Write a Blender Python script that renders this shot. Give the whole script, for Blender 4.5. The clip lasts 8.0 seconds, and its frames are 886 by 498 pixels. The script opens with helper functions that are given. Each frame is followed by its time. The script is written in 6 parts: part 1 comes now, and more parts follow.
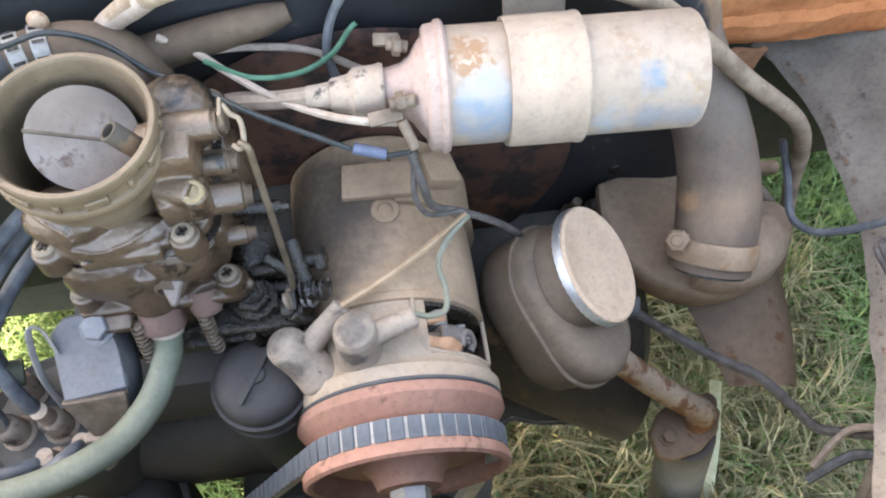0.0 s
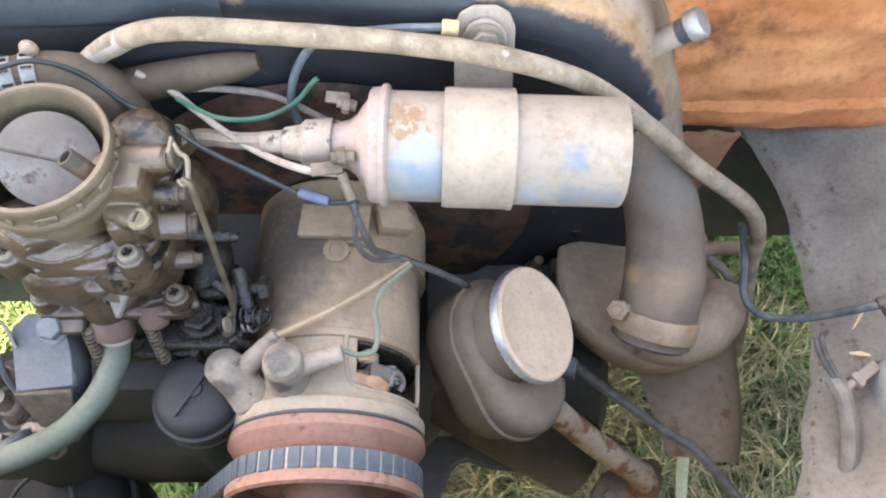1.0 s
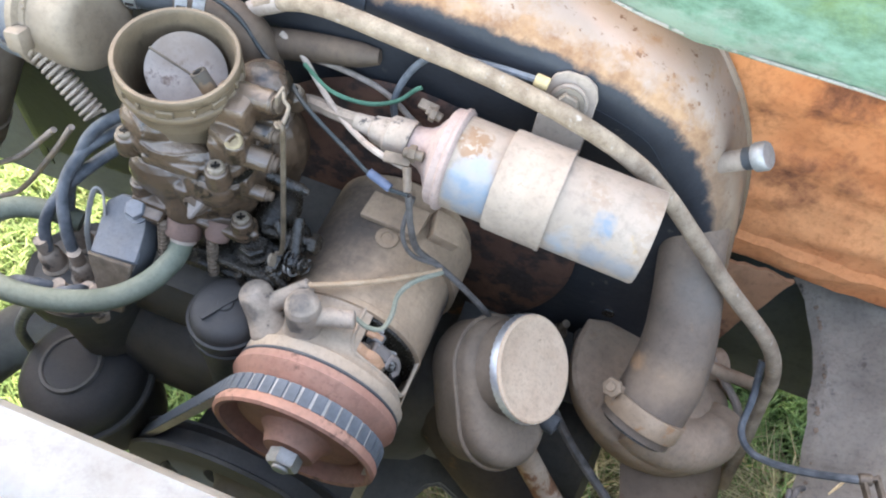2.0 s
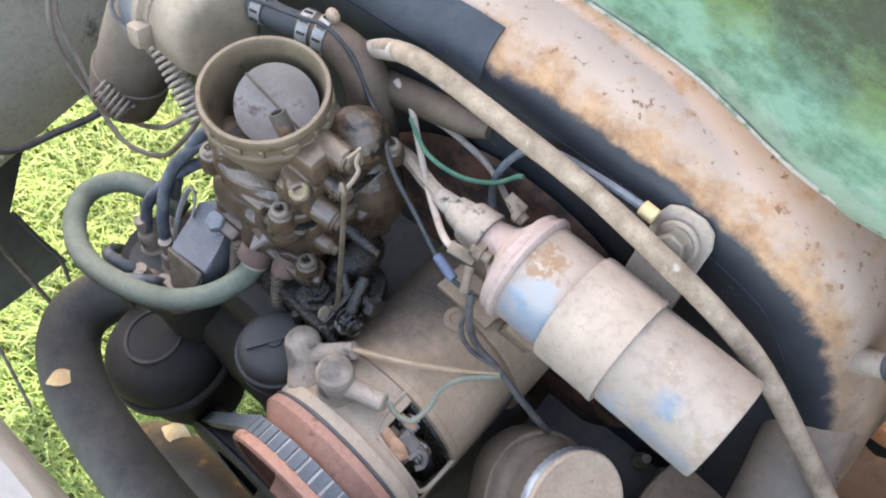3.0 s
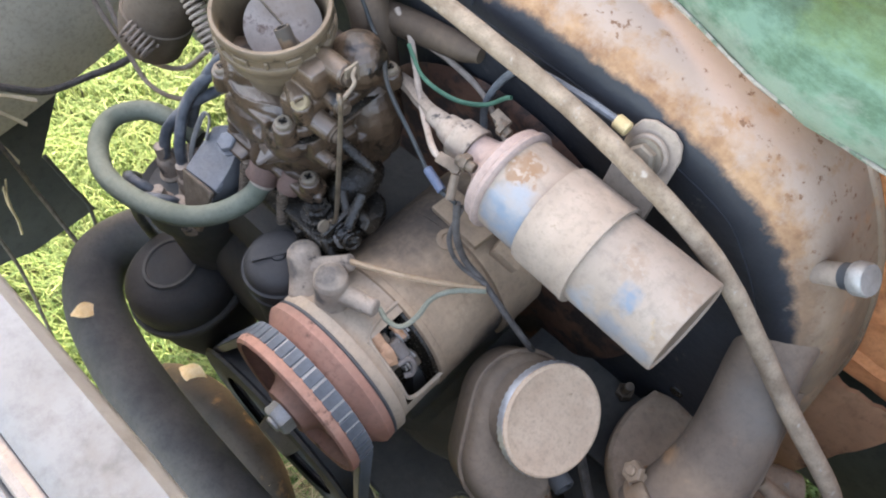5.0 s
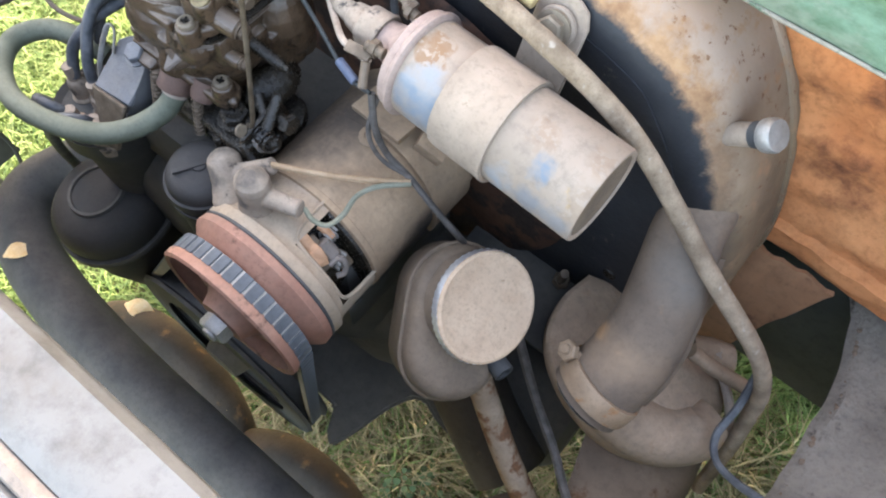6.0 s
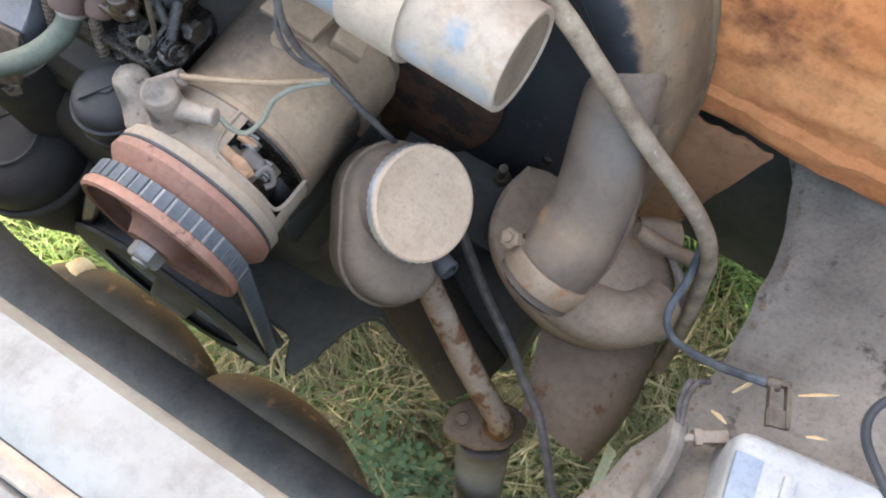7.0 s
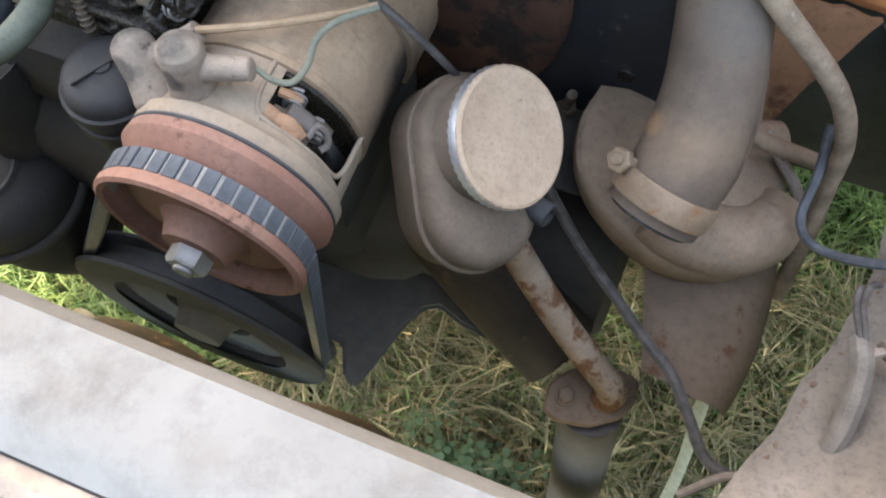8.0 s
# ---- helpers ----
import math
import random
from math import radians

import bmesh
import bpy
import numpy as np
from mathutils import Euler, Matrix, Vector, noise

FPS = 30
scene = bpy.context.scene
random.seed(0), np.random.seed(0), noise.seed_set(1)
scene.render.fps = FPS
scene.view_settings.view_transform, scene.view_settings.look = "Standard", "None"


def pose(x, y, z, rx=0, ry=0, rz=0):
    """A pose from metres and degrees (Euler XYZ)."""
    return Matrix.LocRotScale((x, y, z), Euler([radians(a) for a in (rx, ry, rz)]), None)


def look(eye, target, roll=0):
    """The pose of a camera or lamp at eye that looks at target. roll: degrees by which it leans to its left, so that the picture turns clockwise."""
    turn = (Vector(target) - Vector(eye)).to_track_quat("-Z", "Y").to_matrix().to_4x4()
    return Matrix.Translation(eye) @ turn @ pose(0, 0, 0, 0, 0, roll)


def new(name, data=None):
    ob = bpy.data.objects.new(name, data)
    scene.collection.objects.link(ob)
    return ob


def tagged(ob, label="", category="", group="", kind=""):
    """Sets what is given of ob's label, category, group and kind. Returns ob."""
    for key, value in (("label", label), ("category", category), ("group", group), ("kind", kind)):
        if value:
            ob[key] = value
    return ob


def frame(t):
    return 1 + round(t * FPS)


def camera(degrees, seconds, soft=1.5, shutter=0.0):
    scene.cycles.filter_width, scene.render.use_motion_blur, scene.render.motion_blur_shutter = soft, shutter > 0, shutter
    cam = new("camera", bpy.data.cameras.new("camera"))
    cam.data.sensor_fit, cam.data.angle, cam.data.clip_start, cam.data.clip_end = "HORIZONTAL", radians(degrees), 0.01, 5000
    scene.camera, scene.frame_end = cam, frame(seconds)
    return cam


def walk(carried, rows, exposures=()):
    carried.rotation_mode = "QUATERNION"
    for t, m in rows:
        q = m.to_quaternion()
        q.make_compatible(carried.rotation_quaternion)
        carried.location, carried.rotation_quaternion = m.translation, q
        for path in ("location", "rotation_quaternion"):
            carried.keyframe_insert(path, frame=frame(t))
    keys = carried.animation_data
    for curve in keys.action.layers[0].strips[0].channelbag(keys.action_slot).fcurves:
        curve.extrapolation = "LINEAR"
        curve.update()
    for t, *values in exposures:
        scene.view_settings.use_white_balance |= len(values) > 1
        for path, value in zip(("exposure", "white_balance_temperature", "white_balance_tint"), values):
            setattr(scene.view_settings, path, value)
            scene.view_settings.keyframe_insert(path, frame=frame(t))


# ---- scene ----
cam = camera(57.8, 8.0, soft=2.0)
PATH = [
    (0, (0.012, 0.007, 0.924), (0.111, 0.93, -0.848), -2.1),
    (0.5, (0.042, 0.01, 0.928), (0.112, 0.95, -0.836), -2.0),
    (1, (0.059, 0.001, 0.949), (0.064, 0.991, -0.788), -0.5),
    (1.5, (0.083, -0.045, 0.971), (-0.021, 1.077, -0.68), 5.0),
    (1.7, (0.087, -0.051, 0.978), (-0.071, 1.077, -0.665), 7.3),
    (2.8, (0.128, 0.047, 0.957), (-0.465, 0.871, -0.766), 2.9),
    (3, (0.12, 0.054, 0.968), (-0.555, 0.857, -0.734), 2.1),
    (3.5, (0.105, 0.047, 0.987), (-0.742, 0.837, -0.644), 0.9),
    (4, (0.114, 0.032, 0.987), (-0.735, 0.795, -0.655), 1.2),
    (4.5, (0.14, 0.032, 0.98), (-0.659, 0.783, -0.693), 0.8),
    (5, (0.165, 0.033, 0.97), (-0.552, 0.778, -0.741), 0.6),
    (5.2, (0.179, 0.032, 0.965), (-0.504, 0.773, -0.762), 0.9),
    (6.3, (0.198, 0.031, 0.957), (-0.297, 0.723, -0.853), 2.0),
    (6.5, (0.208, 0.026, 0.954), (-0.257, 0.711, -0.867), 2.1),
    (7, (0.213, 0.024, 0.936), (-0.19, 0.692, -0.906), 1.5),
    (7.5, (0.18, 0.007, 0.887), (-0.182, 0.665, -0.966), -0.9),
    (8, (0.155, -0.001, 0.859), (-0.179, 0.724, -0.975), -3.3),
]
walk(cam, [(t, look(eye, target, roll)) for t, eye, target, roll in PATH],
     exposures=[(0.0, 4.4, 7900, 13), (1.0, 4.42, 7900, 13), (1.5, 4.42, 7500, 12), (3.0, 4.08, 7600, 14), (4.0, 3.97, 7700, 15), (5.0, 3.97, 7800, 16), (6.5, 4.22, 7900, 12), (7.0, 4.27, 7900, 12), (7.5, 4.32, 7900, 12), (8.0, 4.12, 8100, 12)])

# ---- world, sun, exposure ----
world = bpy.data.worlds.new("sky")
scene.world = world
world.use_nodes = True
wt = world.node_tree
sky = wt.nodes.new("ShaderNodeTexSky")
sky.sky_type, sky.sun_disc = "NISHITA", False
SUN_ELEV, SUN_AZ = radians(27), radians(-34)          # azimuth from +y towards +x
sky.sun_elevation, sky.sun_rotation = SUN_ELEV, SUN_AZ
sky.dust_density, sky.ozone_density = 3.0, 1.0
wt.links.new(sky.outputs["Color"], wt.nodes["Background"].inputs["Color"])
wt.nodes["Background"].inputs["Strength"].default_value = 0.15
sun = new("sun", bpy.data.lights.new("sun", "SUN"))
sun.data.energy, sun.data.angle, sun.data.color = 2.6, radians(0.6), (1.0, 0.93, 0.82)
sun_way = Vector((math.sin(SUN_AZ) * math.cos(SUN_ELEV), math.cos(SUN_AZ) * math.cos(SUN_ELEV), math.sin(SUN_ELEV)))
sun.matrix_world = look(sun_way * 20, (0, 0, 0))
scene.view_settings.exposure = 0.0


# ---- materials ----
def mat(name, a, b, rough=0.75, metal=0.0, scale=60.0, bump=0.25, dust=None, dust_amt=0.6, rust=None, rust_amt=0.0,
        rust_scale=40.0, rust_soft=0.07, spec=0.3, rand=0.0, grain=8.0, dust_lo=0.0, dust_span=0.75):
    m = bpy.data.materials.new(name)
    m.use_nodes = True
    nt = m.node_tree
    n, l = nt.nodes, nt.links
    bsdf = n["Principled BSDF"]
    co = n.new("ShaderNodeTexCoord").outputs["Object"]

    def noise_tex(s, detail=5.0, rough_=0.6):
        t = n.new("ShaderNodeTexNoise")
        t.inputs["Scale"].default_value, t.inputs["Detail"].default_value, t.inputs["Roughness"].default_value = s, detail, rough_
        l.new(co, t.inputs["Vector"])
        return t.outputs["Fac"]

    def ramp(src, lo, hi):
        r = n.new("ShaderNodeMapRange")
        r.inputs["From Min"].default_value, r.inputs["From Max"].default_value = lo, hi
        l.new(src, r.inputs["Value"])
        return r.outputs["Result"]

    def mix(fac, c1, c2):
        x = n.new("ShaderNodeMix")
        x.data_type = "RGBA"
        for src, k in ((fac, "Factor"), (c1, "A"), (c2, "B")):
            sock = [i for i in x.inputs if i.name == k and i.enabled and (k == "Factor" or i.type == "RGBA")][0]
            if isinstance(src, (int, float)):
                sock.default_value = src
            elif isinstance(src, tuple):
                sock.default_value = (*src, 1)
            else:
                l.new(src, sock)
        return [o for o in x.outputs if o.type == "RGBA"][0]

    def mul(p, q):
        x = n.new("ShaderNodeMath")
        x.operation = "MULTIPLY"
        for i, v in enumerate((p, q)):
            if isinstance(v, (int, float)):
                x.inputs[i].default_value = v
            else:
                l.new(v, x.inputs[i])
        return x.outputs[0]

    big, fine = noise_tex(scale), noise_tex(scale * grain, 6.0, 0.7)
    col = mix(ramp(big, 0.33, 0.67), a, b)
    col = mix(mul(ramp(fine, 0.48, 0.75), 0.5), col, tuple(c * 0.4 for c in a))
    blotch = ramp(noise_tex(scale * 2.7, 7.0, 0.7), 0.52, 0.72)
    col = mix(mul(blotch, 0.36), col, tuple(c * 0.5 for c in b))
    if rand:
        info = n.new("ShaderNodeObjectInfo")
        hsv = n.new("ShaderNodeHueSaturation")
        l.new(ramp(info.outputs["Random"], 0, 1), hsv.inputs["Value"])
        hsv.inputs["Value"].default_value = 1
        r = n.new("ShaderNodeMapRange")
        r.inputs["To Min"].default_value, r.inputs["To Max"].default_value = 1 - rand, 1 + rand
        l.new(info.outputs["Random"], r.inputs["Value"])
        l.new(r.outputs["Result"], hsv.inputs["Value"])
        l.new(col, hsv.inputs["Color"])
        col = hsv.outputs["Color"]
    rough_src = None
    if dust:
        g = n.new("ShaderNodeNewGeometry")
        sep = n.new("ShaderNodeSeparateXYZ")
        l.new(g.outputs["Normal"], sep.inputs[0])
        up = ramp(sep.outputs["Z"], dust_lo, dust_lo + dust_span)
        patch = ramp(noise_tex(scale * 0.7, 7.0, 0.65), 0.30, 0.68)
        dcol = mix(ramp(fine, 0.3, 0.75), dust, tuple(c * 0.62 for c in dust))
        dcol = mix(mul(ramp(noise_tex(scale * 1.9, 7.0, 0.7), 0.45, 0.7), 0.45), dcol, tuple(c * 0.55 for c in dust))
        fac = mul(mul(up, patch), dust_amt)
        col = mix(fac, col, dcol)
        keep = n.new("ShaderNodeMapRange")
        keep.inputs["To Min"].default_value, keep.inputs["To Max"].default_value = rough, 0.95
        l.new(fac, keep.inputs["Value"])
        rough_src = keep.outputs["Result"]
    if rust:
        rn = noise_tex(rust_scale, 8.0, 0.65)
        lim = 0.66 - 0.4 * rust_amt
        mask = ramp(rn, lim, lim + rust_soft)
        dark = mix(ramp(fine, 0.35, 0.7), rust, tuple(c * 0.5 for c in rust))
        col = mix(mask, col, dark)
    l.new(col, bsdf.inputs["Base Color"])
    bsdf.inputs["Metallic"].default_value = metal
    bsdf.inputs["Specular IOR Level"].default_value = spec
    if rough_src is None:
        rough_src = ramp(fine, 0.0, 1.0)
        r = n.new("ShaderNodeMapRange")
        r.inputs["To Min"].default_value, r.inputs["To Max"].default_value = max(rough - 0.15, 0.05), min(rough + 0.15, 1)
        l.new(fine, r.inputs["Value"])
        rough_src = r.outputs["Result"]
    l.new(rough_src, bsdf.inputs["Roughness"])
    b_ = n.new("ShaderNodeBump")
    b_.inputs["Strength"].default_value, b_.inputs["Distance"].default_value = bump, 0.0012
    rise = n.new("ShaderNodeMath")
    rise.operation = "MULTIPLY_ADD"
    l.new(big, rise.inputs[0])
    rise.inputs[1].default_value = 1.5
    l.new(fine, rise.inputs[2])
    l.new(rise.outputs[0], b_.inputs["Height"])
    l.new(b_.outputs["Normal"], bsdf.inputs["Normal"])
    return m


M_GEN = mat("dusty_black_steel", (0.165, 0.107, 0.066), (0.27, 0.18, 0.113), 0.75, scale=26, dust=(0.54, 0.36, 0.22), dust_amt=0.85, bump=0.4)
M_CAP = mat("dusty_alloy", (0.225, 0.163, 0.112), (0.31, 0.232, 0.165), 0.75, scale=40, dust=(0.45, 0.32, 0.21), dust_amt=0.65)
M_PULLEY = mat("red_primer", (0.20, 0.086, 0.057), (0.275, 0.128, 0.087), 0.7, scale=40, dust=(0.345, 0.225, 0.160), dust_amt=0.5, rust=(0.12, 0.06, 0.04), rust_amt=0.16)
M_BELT = mat("black_rubber_belt", (0.05, 0.055, 0.06), (0.10, 0.105, 0.11), 0.75, scale=60)
M_BELTDUST = mat("dusty_belt_groove", (0.25, 0.23, 0.20), (0.34, 0.31, 0.27), 0.9, scale=90)
M_RUBBER = mat("dark_rubber", (0.026, 0.027, 0.028), (0.045, 0.045, 0.046), 0.7, scale=30, dust=(0.2, 0.175, 0.15), dust_amt=0.35)
M_BOOT = mat("pale_dusty_rubber", (0.16, 0.117, 0.086), (0.265, 0.20, 0.15), 0.8, scale=60, dust=(0.40, 0.31, 0.225), dust_amt=0.65, rust=(0.06, 0.048, 0.040), rust_amt=0.20, rust_scale=70)
M_STRAP = mat("dusty_strap", (0.195, 0.144, 0.105), (0.265, 0.200, 0.148), 0.8, scale=40, rust=(0.17, 0.105, 0.063), rust_amt=0.04)
M_COILHEAD = mat("coil_head_paint", (0.215, 0.148, 0.118), (0.285, 0.202, 0.165), 0.65, scale=50, rust=(0.22, 0.13, 0.065), rust_amt=0.12)
M_CARB = mat("oily_zinc_alloy", (0.042, 0.025, 0.014), (0.092, 0.056, 0.033), 0.23, 0.15, scale=45, bump=0.5, spec=0.6, dust=(0.215, 0.148, 0.098), dust_amt=0.6, dust_lo=0.46, rust=(0.014, 0.009, 0.005), rust_amt=0.20, rust_scale=55)
M_HORN = mat("carb_horn_alloy", (0.068, 0.046, 0.027), (0.118, 0.083, 0.051), 0.45, 0.1, scale=40, dust=(0.22, 0.155, 0.10), dust_amt=0.5, dust_lo=0.2, rust=(0.036, 0.024, 0.013), rust_amt=0.14, rust_scale=70)
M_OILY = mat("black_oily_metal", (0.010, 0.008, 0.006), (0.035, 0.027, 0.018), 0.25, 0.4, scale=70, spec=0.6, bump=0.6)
M_PLATE = mat("choke_plate_steel", (0.135, 0.108, 0.088), (0.200, 0.162, 0.134), 0.5, 0.1, scale=60, rust=(0.095, 0.060, 0.042), rust_amt=0.28, rust_scale=60)
M_STEEL = mat("zinc_steel", (0.20, 0.185, 0.17), (0.30, 0.285, 0.265), 0.4, 0.5, scale=90, dust=(0.30, 0.24, 0.18), dust_amt=0.5)
M_SCREW = mat("dirty_screw_steel", (0.115, 0.085, 0.058), (0.19, 0.145, 0.10), 0.6, 0.1, scale=120)
M_BRASS = mat("dull_brass", (0.15, 0.11, 0.06), (0.21, 0.155, 0.085), 0.4, 0.4, scale=120)
M_HOSE = mat("braided_grey_hose", (0.15, 0.102, 0.065), (0.295, 0.215, 0.145), 0.9, scale=80, grain=14, rust=(0.38, 0.31, 0.24), rust_amt=0.12, rust_scale=140, bump=0.6)
M_GREENHOSE = mat("green_rubber_hose", (0.060, 0.067, 0.045), (0.115, 0.122, 0.086), 0.7, scale=50, dust=(0.21, 0.205, 0.15), dust_amt=0.5)
M_WIRE = mat("grey_wire", (0.22, 0.165, 0.125), (0.32, 0.25, 0.195), 0.75, scale=150)
M_WIREDARK = mat("dark_wire", (0.055, 0.046, 0.038), (0.12, 0.10, 0.085), 0.75, scale=150)
M_WIREGREEN = mat("green_wire", (0.030, 0.090, 0.050), (0.060, 0.140, 0.085), 0.6, scale=150)
M_WIREPALEGREEN = mat("pale_green_wire", (0.135, 0.135, 0.092), (0.21, 0.20, 0.145), 0.75, scale=150)
M_WIREORANGE = mat("tan_wire", (0.285, 0.178, 0.098), (0.37, 0.25, 0.152), 0.75, scale=150)
M_WIREBLUE = mat("blue_grey_wire", (0.035, 0.038, 0.042), (0.13, 0.13, 0.13), 0.6, scale=90)
M_YELLOW = mat("yellow_sleeve", (0.36, 0.245, 0.105), (0.44, 0.32, 0.165), 0.6, scale=100)
M_BLUE = mat("blue_sleeve", (0.055, 0.066, 0.095), (0.095, 0.108, 0.145), 0.6, scale=100)
M_TERMINAL = mat("dusty_terminal", (0.075, 0.052, 0.034), (0.155, 0.112, 0.078), 0.65, 0.2, scale=120)
M_FILLER = mat("dusty_dark_filler", (0.086, 0.061, 0.043), (0.145, 0.103, 0.072), 0.65, scale=40, dust=(0.31, 0.217, 0.142), dust_amt=0.6, rust=(0.25, 0.14, 0.07), rust_amt=0.06)
M_FILLCAP = mat("dusty_cap_top", (0.45, 0.298, 0.192), (0.52, 0.36, 0.238), 0.85, scale=60, rust=(0.2, 0.12, 0.07), rust_amt=0.03, rust_scale=131)
M_CHROME = mat("dull_chrome", (0.55, 0.54, 0.53), (0.70, 0.69, 0.68), 0.35, 0.8, scale=90)
M_RUSTPIPE = mat("rusty_pipe", (0.20, 0.13, 0.08), (0.34, 0.235, 0.155), 0.8, scale=50, rust=(0.20, 0.090, 0.042), rust_amt=0.46, rust_scale=60, rust_soft=0.08, dust=(0.48, 0.36, 0.26), dust_amt=0.7)
M_DUCT = mat("dusty_duct_tin", (0.066, 0.046, 0.033), (0.120, 0.083, 0.058), 0.65, scale=30, rust=(0.25, 0.14, 0.075), rust_amt=0.10, rust_scale=44, rust_soft=0.14, dust=(0.25, 0.172, 0.115), dust_amt=0.5, bump=0.4)
M_TIN = mat("dusty_engine_tin", (0.095, 0.062, 0.04), (0.16, 0.105, 0.068), 0.8, scale=20, dust=(0.28, 0.185, 0.12), dust_amt=0.65, rust=(0.17, 0.08, 0.038), rust_amt=0.16)
M_ENGINE = mat("grimy_engine_case", (0.030, 0.029, 0.027), (0.060, 0.055, 0.050), 0.7, scale=25, dust=(0.15, 0.13, 0.105), dust_amt=0.55)
M_PIPEDARK = mat("sooty_brown_pipe", (0.030, 0.024, 0.018), (0.06, 0.043, 0.03), 0.8, scale=25, rust=(0.14, 0.08, 0.04), rust_amt=0.14)
M_GREEN = mat("faded_green_paint", (0.065, 0.13, 0.055), (0.15, 0.235, 0.125), 0.5, scale=9, grain=26, rust=(0.22, 0.34, 0.25), rust_amt=0.30, rust_scale=14, spec=0.3, bump=0.5)
M_GREENEDGE = mat("chalky_pale_edge", (0.19, 0.165, 0.125), (0.27, 0.24, 0.19), 0.85, scale=30, grain=20, rust=(0.10, 0.13, 0.085), rust_amt=0.40, rust_scale=60)
M_ORANGE = mat("rusty_orange_board", (0.40, 0.115, 0.034), (0.60, 0.245, 0.095), 0.9, scale=9, grain=22, rust=(0.19, 0.06, 0.024), rust_amt=0.38, rust_scale=6, bump=0.9)
M_GREYWALL = mat("grey_dusty_panel", (0.140, 0.112, 0.086), (0.29, 0.235, 0.182), 0.95, scale=14, grain=25, rust=(0.08, 0.062, 0.047), rust_amt=0.20, rust_scale=30, bump=0.9)
M_LEFTWALL = mat("dusty_inner_wing", (0.40, 0.345, 0.25), (0.52, 0.455, 0.34), 0.85, scale=8, grain=30, rust=(0.26, 0.22, 0.16), rust_amt=0.10, rust_scale=15)
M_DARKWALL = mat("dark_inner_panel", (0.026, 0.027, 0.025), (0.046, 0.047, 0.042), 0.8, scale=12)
M_APRON = mat("chalky_white_paint", (0.118, 0.112, 0.102), (0.158, 0.153, 0.144), 0.6, scale=11, rust=(0.080, 0.064, 0.047), rust_amt=0.40, rust_scale=20, rust_soft=0.30, bump=0.2)
M_SEAL = mat("brown_seal_strip", (0.16, 0.125, 0.10), (0.25, 0.20, 0.16), 0.7, scale=60)
M_GREYBOX = mat("pale_grey_casing", (0.29, 0.28, 0.255), (0.37, 0.355, 0.33), 0.55, scale=30, rust=(0.2, 0.18, 0.15), rust_amt=0.04)
M_SOIL = mat("grassy_soil", (0.050, 0.055, 0.024), (0.095, 0.088, 0.045), 0.95, scale=9, grain=25, bump=0.6)
def leaf_mat(name, a, b):
    """Thin blades: each takes its own shade between a and b, and some light comes through."""
    m = bpy.data.materials.new(name)
    m.use_nodes = True
    n, l = m.node_tree.nodes, m.node_tree.links
    bsdf = n["Principled BSDF"]
    geo = n.new("ShaderNodeNewGeometry")
    x = n.new("ShaderNodeMix")
    x.data_type = "RGBA"
    l.new(geo.outputs["Random Per Island"], x.inputs[0])
    x.inputs[6].default_value, x.inputs[7].default_value = (*a, 1), (*b, 1)
    tex = n.new("ShaderNodeTexNoise")
    tex.inputs["Scale"].default_value, tex.inputs["Detail"].default_value = 9.0, 4.0
    l.new(n.new("ShaderNodeTexCoord").outputs["Object"], tex.inputs["Vector"])
    hue = n.new("ShaderNodeHueSaturation")
    r = n.new("ShaderNodeMapRange")
    r.inputs["From Min"].default_value, r.inputs["From Max"].default_value = 0.3, 0.7
    r.inputs["To Min"].default_value, r.inputs["To Max"].default_value = 0.75, 1.2
    l.new(tex.outputs["Fac"], r.inputs["Value"])
    l.new(r.outputs["Result"], hue.inputs["Value"])
    l.new(x.outputs[2], hue.inputs["Color"])
    l.new(hue.outputs["Color"], bsdf.inputs["Base Color"])
    bsdf.inputs["Roughness"].default_value = 0.65
    bsdf.inputs["Specular IOR Level"].default_value = 0.25
    thin = n.new("ShaderNodeBsdfTranslucent")
    l.new(hue.outputs["Color"], thin.inputs["Color"])
    both = n.new("ShaderNodeMixShader")
    both.inputs[0].default_value = 0.4
    l.new(bsdf.outputs[0], both.inputs[1])
    l.new(thin.outputs[0], both.inputs[2])
    l.new(both.outputs[0], n["Material Output"].inputs["Surface"])
    return m


M_COPPER = mat("dull_copper_strip", (0.33, 0.165, 0.085), (0.42, 0.225, 0.125), 0.5, 0.2, scale=90)
M_BRUSH = mat("brown_grey_insulator", (0.105, 0.082, 0.066), (0.165, 0.132, 0.110), 0.7, scale=60)
M_BLUEPAINT = mat("pale_blue_paint", (0.18, 0.21, 0.24), (0.25, 0.275, 0.30), 0.55, scale=30)
M_CLOVER = leaf_mat("clover_leaf", (0.050, 0.090, 0.040), (0.10, 0.140, 0.072))
M_BANDAGE = mat("grey_cloth_bandage", (0.19, 0.165, 0.13), (0.32, 0.285, 0.23), 0.95, scale=40, bump=0.5)
M_ELBOW = mat("tan_dusty_elbow", (0.165, 0.110, 0.072), (0.26, 0.178, 0.118), 0.75, scale=30, rust=(0.25, 0.14, 0.075), rust_amt=0.16, rust_scale=48, rust_soft=0.16, dust=(0.44, 0.30, 0.20), dust_amt=0.75, bump=0.5)
# Straw on the wing: its sunlight is put into this raised paleness.
M_SUNSTRAW = mat("sunlit_straw", (0.50, 0.39, 0.23), (0.66, 0.54, 0.36), 0.8, scale=60)
M_FELT = mat("tar_felt", (0.013, 0.015, 0.018), (0.030, 0.033, 0.037), 0.7, scale=30, rust=(0.10, 0.10, 0.10), rust_amt=0.03, rust_scale=160)
M_BLACKWIRE = mat("black_wire", (0.014, 0.016, 0.015), (0.032, 0.033, 0.030), 0.5, scale=120)
